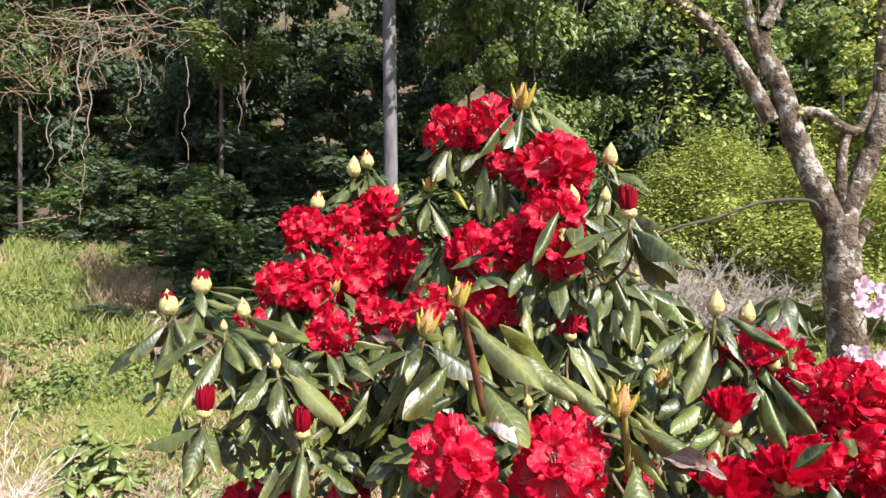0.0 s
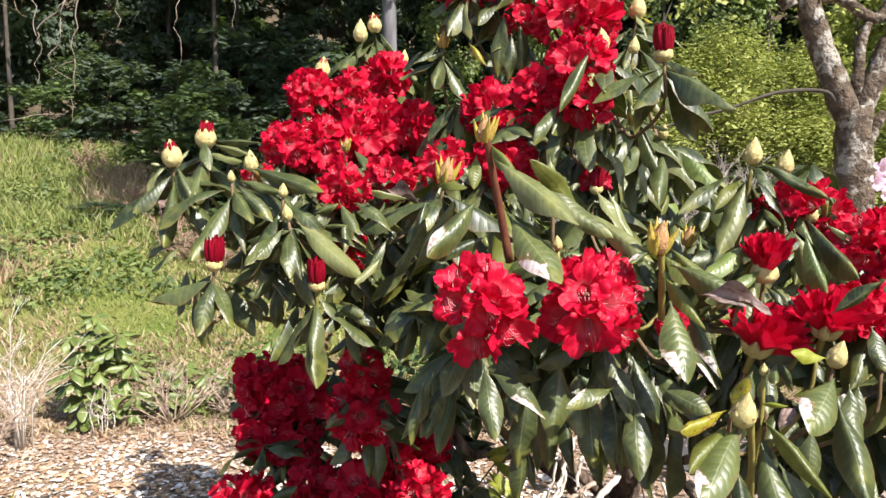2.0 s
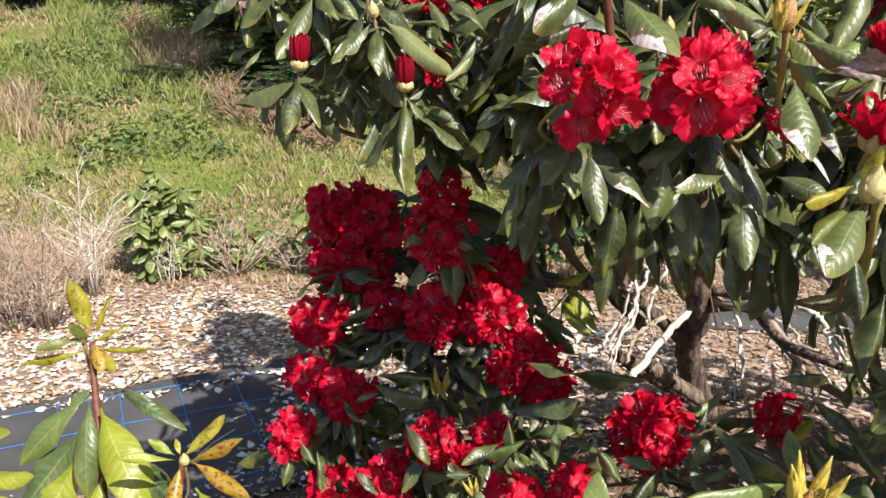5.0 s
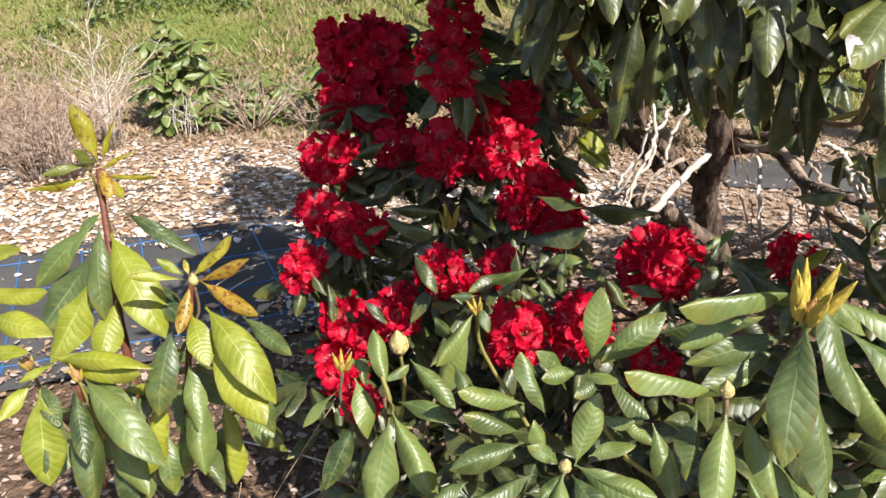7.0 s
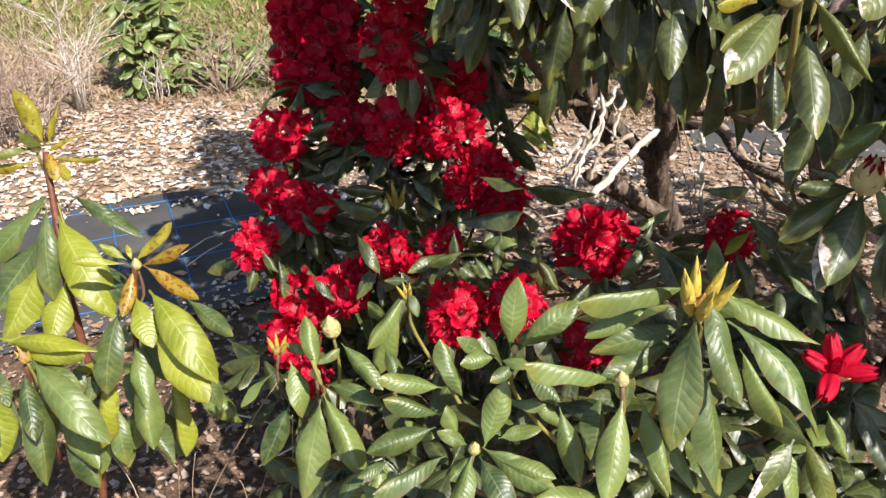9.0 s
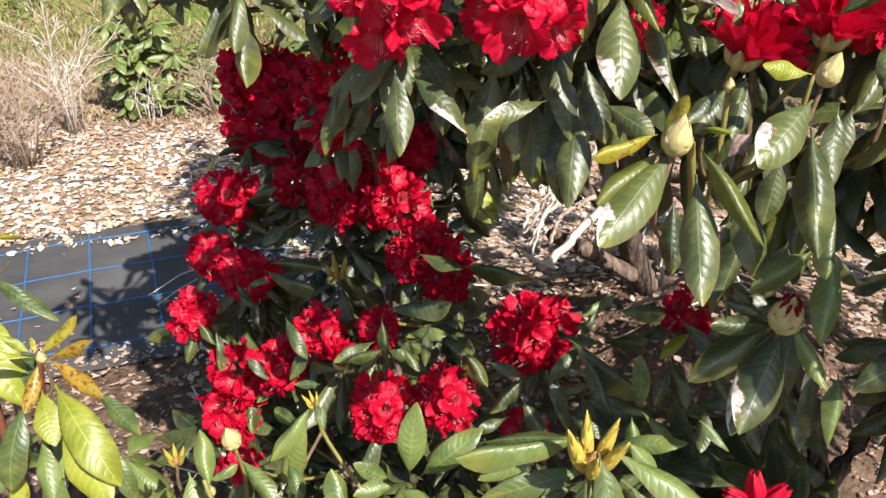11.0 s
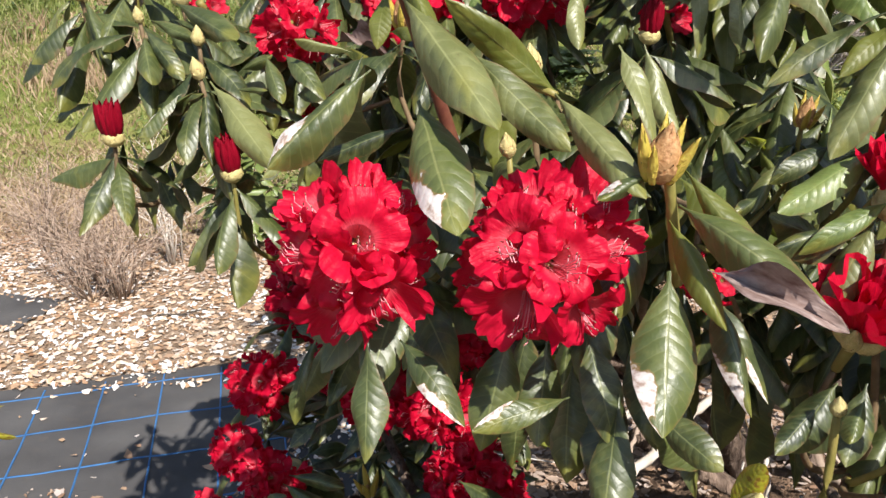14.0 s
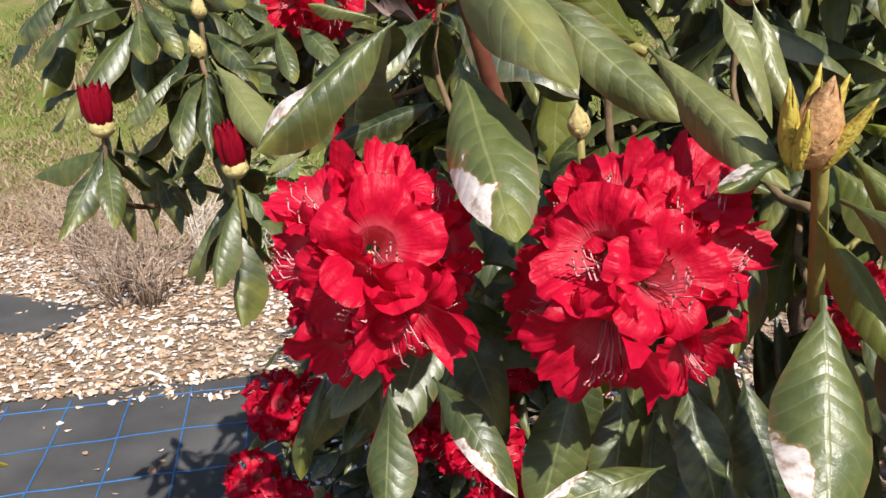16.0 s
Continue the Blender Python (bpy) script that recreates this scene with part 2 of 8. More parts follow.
STRAW = foliage_material("dry_stalk", (0.28, 0.18, 0.11), (0.46, 0.33, 0.21), (0.60, 0.47, 0.31), 0.15, 0.8)
def chip_material():
    m = Mat("bleached_wood_chip", 0.85, 0.2)
    c = m.ramp(m.rnd(), (0.0, (0.27, 0.14, 0.075)), (0.30, (0.52, 0.34, 0.20)), (0.56, (0.74, 0.57, 0.43)), (0.74, (0.90, 0.84, 0.79)), (1.0, (0.95, 0.94, 0.93)))
    c = m.mix(m.math("MULTIPLY", m.noise(60, 3), 0.24), c, (0.34, 0.24, 0.17))
    p = m.world()
    c = m.mix(m.math("MULTIPLY", m.step(m.noise(2.4, 4, p, 0.7), 0.46, 0.62), 0.42), c, (0.44, 0.31, 0.22))
    # browner far edge; the x term adds dappled shade behind the bushes as colour
    edge = m.step(m.math("ADD", m.n("SeparateXYZ", Vector=p).outputs[1], m.math("ADD", m.noise(2.0, 3, p), m.math("MULTIPLY", m.step(m.n("SeparateXYZ", Vector=p).outputs[0], 0.2, 1.0), 0.8))), 4.55, 5.1)
    c = m.mix(m.math("MULTIPLY", edge, 0.65), c, (0.26, 0.165, 0.11))
    # browner near and under bushes: bark litter, and some shade put into the colour
    fresh = m.step(m.math("ADD", m.n("SeparateXYZ", Vector=p).outputs[1], m.math("SUBTRACT", m.noise(1.5, 3, p), m.math("MULTIPLY", m.step(m.n("SeparateXYZ", Vector=p).outputs[0], -0.5, 0.3), 1.0))), 2.6, 3.4)
    m.colour(m.mix(m.math("MULTIPLY", m.math("SUBTRACT", 1.0, fresh), 0.72), c, (0.27, 0.17, 0.115)))
    m.bump(m.noise(90, 3), 0.4, 0.003)
    return m.m


CHIP = chip_material()


def ground_material():
    m = Mat("soil_and_turf", 0.95, 0.1)
    p = m.world()
    xyz = m.n("SeparateXYZ", Vector=p)
    far = m.step(m.math("ADD", xyz.outputs[1], m.math("MULTIPLY", m.noise(1.6, 4, p), 0.8)), 5.6, 6.6)
    soil = m.ramp(m.noise(28, 6, p), (0.25, (0.14, 0.095, 0.062)), (0.5, (0.32, 0.23, 0.16)), (0.75, (0.52, 0.41, 0.32)))
    turf = m.ramp(m.noise(1.4, 6, p, 0.7), (0.3, (0.11, 0.16, 0.03)), (0.5, (0.20, 0.21, 0.06)), (0.7, (0.30, 0.24, 0.12)))
    # darker soil by the bushes: brown litter with their shade put into the colour
    shaded_litter = m.ramp(m.noise(24, 6, p), (0.3, (0.085, 0.055, 0.037)), (0.7, (0.22, 0.145, 0.10)))
    bed = m.step(m.math("ADD", xyz.outputs[1], m.math("MULTIPLY", m.noise(1.3, 3, p), 0.9)), 2.9, 3.5)
    soil = m.mix(bed, shaded_litter, soil)
    # forest floor lightened for the haze between the trees
    litter = m.ramp(m.noise(3, 5, p), (0.3, (0.085, 0.066, 0.045)), (0.7, (0.19, 0.15, 0.10)))
    wood = m.step(m.math("ADD", xyz.outputs[1], m.math("MULTIPLY", m.noise(0.5, 3, p), 2.0)), 11.5, 12.8)
    m.colour(m.mix(wood, m.mix(far, soil, turf), litter))
    m.bump(m.math("ADD", m.noise(40, 5, p), m.noise(6, 4, p)), 0.9, 0.04)
    return m.m


def mat_material():
    m = Mat("woven_black_plastic", 0.70, 0.22)
    p = m.obj()
    w = m.n("TexChecker", Scale=700.0, Vector=p)
    c = m.ramp(m.noise(3, 5, p), (0.3, (0.064, 0.061, 0.062)), (0.7, (0.115, 0.110, 0.108)))
    m.colour(m.mix(m.math("MULTIPLY", m.step(m.noise(30, 4, p), 0.55, 0.75), 0.35), c, (0.12, 0.10, 0.08)))
    m.bump(m.math("ADD", w.outputs[1], m.math("MULTIPLY", m.noise(5, 3, p), 6.0)), 0.4, 0.003)
    return m.m


SOIL = ground_material()
MATTING = mat_material()
BLUE = plain("blue_thread", (0.03, 0.13, 0.34), (0.06, 0.20, 0.43), 40, 0.5)


# ---- mesh helpers ----
def mesh_from(name, verts, faces, mats, face_mat=None, uvs=None, smooth=True):
    me = bpy.data.meshes.new(name)
    me.from_pydata([tuple(v) for v in verts], [], [tuple(f) for f in faces])
    for mt in mats:
        me.materials.append(mt)
    if face_mat is not None:
        me.polygons.foreach_set("material_index", face_mat)
    if smooth:
        me.polygons.foreach_set("use_smooth", [True] * len(me.polygons))
    if uvs is not None:
        layer = me.uv_layers.new(name="UVMap")
        idx = np.zeros(len(me.loops), dtype=int)
        me.loops.foreach_get("vertex_index", idx)
        layer.data.foreach_set("uv", np.asarray(uvs, dtype=float)[idx].ravel())
    me.update()
    return me


def part_mesh(name, me, parent, m=None, label=""):
    """Links a mesh as one part under its parent; m is a pose in the world."""
    ob = new(name, me)
    ob.parent = parent
    ob.matrix_basis = ROOT[parent.name].inverted() @ (m if m is not None else Matrix())
    ROOT[ob.name] = m if m is not None else Matrix()
    if label:
        ob["label"] = label
    return ob


ROOT = {}


def thing(name, at, label, category, group="", kind="", data=None):
    ob = new(name, data)
    ob.matrix_basis = Matrix.Translation(at)
    ROOT[ob.name] = Matrix.Translation(at)
    return tagged(ob, label, category, group, kind)


def tube_data(points, r0, r1, sides=6, wob=0.0, rng=random):
    """Vertices and faces of a tapered tube through the points."""
    pts = [Vector(p) for p in points]
    vs, fs = [], []
    n = len(pts)
    for i, p in enumerate(pts):
        d = (pts[min(i + 1, n - 1)] - pts[max(i - 1, 0)]).normalized()
        a = d.orthogonal().normalized()
        if abs(d.z) < 0.95:
            a = d.cross(Vector((0, 0, 1))).normalized()
        b = d.cross(a)
        r = r0 + (r1 - r0) * i / max(n - 1, 1)
        for k in range(sides):
            an = 2 * math.pi * k / sides
            rr = r * (1 + wob * rng.uniform(-1, 1))
            vs.append(p + a * (math.cos(an) * rr) + b * (math.sin(an) * rr))
    for i in range(n - 1):
        for k in range(sides):
            fs.append((i * sides + k, i * sides + (k + 1) % sides, (i + 1) * sides + (k + 1) % sides, (i + 1) * sides + k))
    fs.append(tuple(range(sides))[::-1])
    fs.append(tuple(range((n - 1) * sides, n * sides)))
    return vs, fs


def spline(points, steps=5):
    """Points along a smooth line through the given ones."""
    p = [Vector(q) for q in points]
    p = [2 * p[0] - p[1]] + p + [2 * p[-1] - p[-2]]
    res = []
    for i in range(1, len(p) - 2):
        for s in range(steps):
            t = s / steps
            res.append(0.5 * (2 * p[i] + (p[i + 1] - p[i - 1]) * t + (2 * p[i - 1] - 5 * p[i] + 4 * p[i + 1] - p[i + 2]) * t * t
                              + (3 * p[i] - p[i - 1] - 3 * p[i + 1] + p[i + 2]) * t ** 3))
    return res + [p[-2]]


def stem(parent, points, r0, r1, mat, name="stem", sides=7, wob=0.08, label="", steps=5):
    at = Vector(points[0])
    if mat is BARK and r0 > 0.012:
        sides, wob, steps = 11, 0.17, 9
    line = [q - at for q in spline(points, steps)]
    if mat in (DEADWOOD, DEADTWIG):
        bend = random.Random(round(1000 * (at.x + at.z)))
        for q in line[1:-1]:
            q += Vector((bend.gauss(0, 0.0022), bend.gauss(0, 0.0022), bend.gauss(0, 0.001)))
    vs, fs = tube_data(line, r0, r1, sides, wob)
    return part_mesh(name, mesh_from(name, vs, fs, [mat]), parent, Matrix.Translation(at), label)


# ---- the lie of the land ----
def smooth(a, b, v):
    t = min(1.0, max(0.0, (v - a) / (b - a)))
    return t * t * (3 - 2 * t)


def height(x, y):
    mound = 0.40 * math.exp(-((x - 0.8) ** 2 / 0.55 + (y - 2.35) ** 2 / 0.5))
    bank = 0.27 * max(0.0, y - 5.2) * smooth(4.8, 7.5, y)
    if y > 10.5:
        bank = 0.27 * 5.3 + 0.12 * (min(y, 14.0) - 10.5)
    if y > 14:
        bank += 0.75 * (min(y, 70.0) - 14.0)
    bank *= 1.0 + 0.18 * smooth(0, -7, x) - 0.28 * smooth(-3.8, -1.8, x) * smooth(12, 9, y)
    rough = 0.13 * noise.noise((x * 0.8, y * 0.8, 3.1)) * smooth(4.6, 7.0, y) + 0.35 * noise.noise((x * 0.22, y * 0.22, 7.7)) * smooth(8, 14, y)
    return mound + bank + rough + 0.012 * noise.noise((x * 2.3, y * 2.3, 0.5))


def axis_steps(lo, hi, fine_lo, fine_hi, fine, coarse):
    v, res = fine_lo, []
    while v <= fine_hi:
        res.append(v)
        v += fine
    s, a = fine, res[0]
    left = []
    while a > lo:
        s = min(s * 1.35, coarse)
        a -= s
        left.append(a)
    s, a = fine, res[-1]
    right = []
    while a < hi:
        s = min(s * 1.35, coarse)
        a += s
        right.append(a)
    return left[::-1] + res + right


def build_ground():
    xs = axis_steps(-400, 400, -5, 4, 0.12, 40)
    ys = axis_steps(-300, 500, 0, 7, 0.12, 40)
    vs = [(x, y, height(x, y)) for y in ys for x in xs]
    w = len(xs)
    fs = [(j * w + i, j * w + i + 1, (j + 1) * w + i + 1, (j + 1) * w + i) for j in range(len(ys) - 1) for i in range(w - 1)]
    g = thing("ground", (0, 0, 0), "brown mulched soil rising to a grassy bank and wooded slope", "ground", kind="structure", data=mesh_from("ground", vs, fs, [SOIL]))
    return g


ground = build_ground()

# weed mat: a sheet laid askew, its blue threads every quarter metre
MAT_TURN = radians(28)
MAT_ORIGIN = Vector((-1.35, 3.36))


def mat_point(u, v, lift):
    """u along the far edge, v back towards the camera."""
    x = MAT_ORIGIN.x + u * math.cos(MAT_TURN) + v * math.sin(MAT_TURN)
    y = MAT_ORIGIN.y + u * math.sin(MAT_TURN) - v * math.cos(MAT_TURN)
    ripple = 0.008 * noise.noise((u * 3, v * 3, 9.0)) + 0.004 * noise.noise((u * 9, v * 9, 4.0))
    return (x, y, height(x, y) + 0.016 + ripple + lift)


def build_mat():
    nu, nv = 64, 44
    u0, u1, v1 = -3.2, 0.55, 1.1
    vs = []
    for j in range(nv + 1):
        for i in range(nu + 1):
            u = u0 + (u1 - u0) * i / nu
            v = v1 * j / nv
            if j == 0:
                v += 0.05 * noise.noise((u * 2.0, 1.0, 2.0))
            vs.append(mat_point(u, v, 0))
    w = nu + 1
    fs = [(j * w + i, (j + 1) * w + i, (j + 1) * w + i + 1, j * w + i + 1) for j in range(nv) for i in range(nu)]
    sheet = thing("weed_mat", (0, 0, 0), "black woven weed mat with a blue thread grid on soil", "weed mat", data=mesh_from("weed_mat", vs, fs, [MATTING]))

    def thread(a, b, n, name="blue_thread"):
        pts = [Vector(mat_point(a[0] + (b[0] - a[0]) * k / n, a[1] + (b[1] - a[1]) * k / n, 0.004)) for k in range(n + 1)]
        side = (pts[-1] - pts[0]).cross(Vector((0, 0, 1))).normalized() * 0.0032
        v, f = [], []
        for p in pts:
            v += [p - side, p + side, p + side - Vector((0, 0, 0.004)), p - side - Vector((0, 0, 0.004))]
        for k in range(n):
            for c in range(4):
                f.append((4 * k + c, 4 * k + (c + 1) % 4, 4 * k + 4 + (c + 1) % 4, 4 * k + 4 + c))
        part_mesh(name, mesh_from(name, v, f, [BLUE]), sheet)

    for k in range(15):
        u = -3.14 + 0.245 * k
        thread((u, 0.04), (u, 1.0), 36)
    for k in range(4):
        v = 0.10 + 0.285 * k
        thread((-3.18, v), (0.5, v), 90)
    return sheet


weed_mat = build_mat()


def build_mat_strip(x0, y0, wide, deep, label):
    vs, fs = [], []
    nu, nv = 14, 10
    for j in range(nv + 1):
        for i in range(nu + 1):
            x = x0 + wide * i / nu + 0.05 * noise.noise((j * 0.5, 3, 1))
            y = y0 + deep * j / nv
            vs.append((x, y, height(x, y) + 0.014 + 0.006 * noise.noise((x * 4, y * 4, 2))))
    w = nu + 1
    for j in range(nv):
        for i in range(nu):
            fs.append((j * w + i, j * w + i + 1, (j + 1) * w + i + 1, (j + 1) * w + i))
    return thing("weed_mat", (0, 0, 0), label, "weed mat", data=mesh_from("weed_mat", vs, fs, [MATTING]))


build_mat_strip(-4.3, 3.34, 1.58, 0.40, "strip of black woven weed mat beyond the mulch")
build_mat_strip(1.12, 4.06, 1.2, 0.50, "small bare piece of black weed mat behind the bushes")

# ---- leaves, flowers, buds ----
SHAPES = []


def leaf_shape(arch, fold, wave, seed):
    """Unit leaf along +y: petiole, broad blade, pointed tip; the upper side looks to +z."""
    rng = random.Random(seed)
    nl, nw = 14, 4
    vs, uv, fs = [], [], []
    ph = rng.uniform(0, 6)
    twist = rng.uniform(-0.5, 0.5)
    for i in range(nl + 1):
        v = i / nl
        if v < 0.1:
            half = 0.035
        else:
            s = (v - 0.1) / 0.9
            half = 0.03 + 0.5 * max(0.0, math.sin(math.pi * s ** 1.02)) ** 0.80
        if i == nl:
            half = 0.018
        bend = rng.uniform(-0.015, 0.015)
        for k in range(nw + 1):
            q = 2 * k / nw - 1
            z = arch * 4 * v * (1 - v) + fold * abs(q) * half * 0.5 - 0.22 * (abs(q) ** 3) * half
            z += wave * half * abs(q) * math.sin(9 * v + ph + 2 * q) + twist * (v - 0.5) * q * half
            vs.append((q * half * (1 + 0.025 * math.sin(17 * v + ph + 3 * q)) + bend * 0.4, v, z))
            uv.append((0.5 + 0.5 * q, v))
    for i in range(nl):
        for k in range(nw):
            a = i * (nw + 1) + k
            fs.append((a, a + 1, a + nw + 2, a + nw + 1))
    return vs, fs, uv


for s in range(7):
    r = random.Random(40 + s)
    SHAPES.append(leaf_shape(r.uniform(-0.02, 0.16), (-0.22, 0.40, -0.12, 0.22, -0.30, 0.12, 0.30)[s], r.uniform(0.03, 0.12), s))
LEAF_MESH = {(k, s): mesh_from("leaf", *SHAPES[s][:2], [LEAF[k]], None, SHAPES[s][2]) for k in LEAF for s in range(7)}
for s in range(7):
    rolled = leaf_shape(0.12, 1.2, 0.30, 20 + s)
    LEAF_MESH["k", s] = mesh_from("leaf", rolled[0], rolled[1], [LEAF["k"]], None, rolled[2])

leaf_rng = random.Random(5)


def leaf_matrix(base, tip, width, roll, hint):
    b, t = Vector(base), Vector(tip)
    y = t - b
    ln = y.length
    y.normalize()
    z = hint - y * hint.dot(y)
    z.normalize()
    z = Matrix.Rotation(radians(roll), 3, y) @ z
    x = y.cross(z)
    m = Matrix.Identity(4)
    for i, (v, s) in enumerate(((x, ln * width), (y, ln), (z, ln))):
        for k in range(3):
            m[k][i] = v[k] * s
    m.translation = b
    return m


HINT = Vector((0.12, -0.62, 0.72))
HEART = {}
FILL = {}


def leaf_at(plant, base, tip, width, kind, form=None):
    """One leaf from its base to its tip; its upper side is turned up and towards the camera, on bush and side also
    outward. A named form lies without roll.
    """
    heart = HEART[plant.name]
    out = Vector((base[0] - heart[0], base[1] - heart[1], 0.0)).normalized()
    hint = Vector((0.06, -0.48, 0.87)) if plant is low else HINT if plant is yellow else HINT * 0.55 + out * 0.55 + Vector((0, 0, 0.15))
    # upper leaves take the pale kind at random, for their sunlit sheen
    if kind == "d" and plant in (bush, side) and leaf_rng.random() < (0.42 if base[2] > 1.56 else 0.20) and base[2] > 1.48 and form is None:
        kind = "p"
    if plant is low and kind == "g" and (7919 * round(1000 * (base[0] + 2.0)) + 104729 * round(1000 * base[2])) % 100 < 28:
        kind = "m"
    # half of these go darker, to put shade on the plant into colour
    if plant is yellow and kind == "g" and round(1000 * base[0]) % 2:
        kind = "m"
    if plant is yellow and form is not None:
        tip = Vector(base).lerp(Vector(tip), 1.08)
    if plant is yellow and kind in "lgm" and form is None:
        tip, width = Vector(base).lerp(Vector(tip), 1.22), width * 0.84
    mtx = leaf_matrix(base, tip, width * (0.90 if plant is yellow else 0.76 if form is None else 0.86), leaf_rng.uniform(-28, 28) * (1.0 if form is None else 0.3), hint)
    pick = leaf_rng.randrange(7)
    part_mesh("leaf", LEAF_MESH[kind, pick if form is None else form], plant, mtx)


# leaf-free corridors cut along the sun's line to light bare stems, flowers and low leaves: a point on each and its
# half-width
SUN_GAPS = [(Vector((0.27, 1.88, 0.90)), 0.15), (Vector((0.40, 1.95, 0.85)), 0.10), (Vector((0.56, 1.65, 0.90)), 0.10), (Vector((0.44, 0.86, 0.92)), 0.20), (Vector((-0.02, 1.60, 0.98)), 0.15)]


def fill_leaf(plant, base, tip, width, kind, roll, hint):
    """A leaf inside the crown, gathered into one joined part."""
    vs, fs, uv = SHAPES[leaf_rng.randrange(7)]
    mid = Vector(base).lerp(Vector(tip), 0.5)
    if plant in (bush, side) and 0.95 < mid.z < 1.95 and any((mid - p).cross(SUN_FROM).length < r for p, r in SUN_GAPS):
        return
    m = leaf_matrix(base, tip, width, roll, hint)
    store = FILL.setdefault((plant.name, kind), ([], [], []))
    o = len(store[0])
    store[0].extend([m @ Vector(v) for v in vs])
    store[1].extend([tuple(i + o for i in f) for f in fs])
    store[2].extend(uv)


def whorl(plant, c, axis, n, length, kind, droop, rng, width=0.34, other="", share=0.0):
    """A ring of drooping leaves round a shoot."""
    axis = Vector(axis).normalized()
    a = axis.orthogonal().normalized()
    b = axis.cross(a)
    ph = rng.uniform(0, 6.28)
    for k in range(n):
        an = ph + 2.4 * k + rng.uniform(-0.3, 0.3)
        out = a * math.cos(an) + b * math.sin(an)
        d = rng.uniform(droop - 0.35, droop + 0.25)
        way = out * math.cos(d) + axis * 0.15 - Vector((0, 0, 1)) * math.sin(d)
        way.normalize()
        ln = length * rng.uniform(0.75, 1.15)
        hint = out * 0.5 + Vector((0, 0, 1))
        p = Vector(c) - axis * 0.01 * k * 0.3
        fill_leaf(plant, p, p + way * ln, width * rng.uniform(0.85, 1.2), other if other and rng.random() < share else kind, rng.uniform(-25, 25), hint)


def floret_mesh(name, mat, seed, lobes=5, size=1.0, fine=False):
    """An open funnel with five broad, ruffled lobes that lap over each other, and long curved stamens."""
    rng = random.Random(seed)
    vs, uv, fs, fm = [], [], [], []
    seg, rings = 20, 4
    for i in range(rings):
        s = i / (rings - 1)
        r = 0.0046 + 0.0078 * s ** 1.2
        for k in range(seg):
            an = 2 * math.pi * k / seg
            vs.append((size * r * math.cos(an), size * r * math.sin(an), size * (0.008 + 0.019 * s)))
            uv.append((k / seg, 0.40 * s))
    for i in range(rings - 1):
        for k in range(seg):
            fs.append((i * seg + k, i * seg + (k + 1) % seg, (i + 1) * seg + (k + 1) % seg, (i + 1) * seg + k))
    nq, nt = (13, 10) if fine else (9, 6)
    for li in range(lobes):
        turn = 2 * math.pi * li / lobes + rng.uniform(-0.08, 0.08)
        far = 0.0255 * rng.uniform(0.92, 1.10)
        curl = rng.uniform(0.002, 0.024)
        bow = rng.uniform(-0.002, 0.005)
        ph = rng.uniform(0, 6.28)
        twist = rng.uniform(0.001, 0.004)
        o = len(vs)
        for i in range(nt + 1):
            t = i / nt
            half = radians(36) * (0.98 + 0.24 * math.sin(math.pi * min(1.0, 0.9 * t) ** 0.8))
            for k in range(nq + 1):
                q = 2 * k / nq - 1
                edge = abs(q) ** 2.6
                ln = far * t * (1 - 0.34 * edge * t) * (1 - 0.05 * t * math.exp(-(q / 0.18) ** 2))
                r = 0.0122 + ln
                an = turn + q * half * (1 - 0.10 * t * t)
                z = 0.0268 + 0.026 * t - curl * t * t + twist * q * t + bow * (1 - q * q) * t
                z += t * t * (0.4 + edge) * (0.0058 * math.sin(6.0 * q + ph) + 0.0048 * math.sin(13.0 * q + 2.3 * ph))
                z += 0.0011 * t * math.sin(9.0 * t + 4.0 * q + ph)
                vs.append((size * r * math.cos(an), size * r * math.sin(an), size * z))
                uv.append(((li + 0.5 + 0.5 * q) / lobes, 0.40 + 0.60 * t))
        for i in range(nt):
            for k in range(nq):
                c = o + i * (nq + 1) + k
                fs.append((c, c + 1, c + nq + 2, c + nq + 1))
    fm = [0] * len(fs)

    def rod(points, r0, r1, mi):
        tv, tf = tube_data([size * p for p in points], size * r0, size * r1, 4)
        o = len(vs)
        vs.extend(tv)
        uv.extend([(0, 0)] * len(tv))
        fs.extend([tuple(j + o for j in f) for f in tf])
        fm.extend([mi] * len(tf))

    for k in range(8 if fine else 5):
        an = rng.uniform(0, 6.28)
        sp, ln = rng.uniform(0.003, 0.011), rng.uniform(0.036, 0.050)
        base = Vector((0.002 * math.cos(an), 0.002 * math.sin(an), 0.006))
        end = Vector((sp * math.cos(an), sp * math.sin(an) - 0.012, ln))
        mid = base.lerp(end, 0.55) + Vector((0, -0.004, 0))
        tip = end + Vector((0, 0.004, 0.0045))
        rod([base, mid, end, tip], 0.0006, 0.00045, 1)
        rod([tip, tip + Vector((0, 0.001, 0.0022))], 0.0008, 0.0006, 2)
    return mesh_from(name, vs, fs, [mat, STAMEN, ANTHER], fm, uv)


FLORETS = [floret_mesh("floret", PETAL, s) for s in range(6)]
FULL_FLORETS = [floret_mesh("floret", PETAL, 20 + s, fine=True) for s in range(6)]


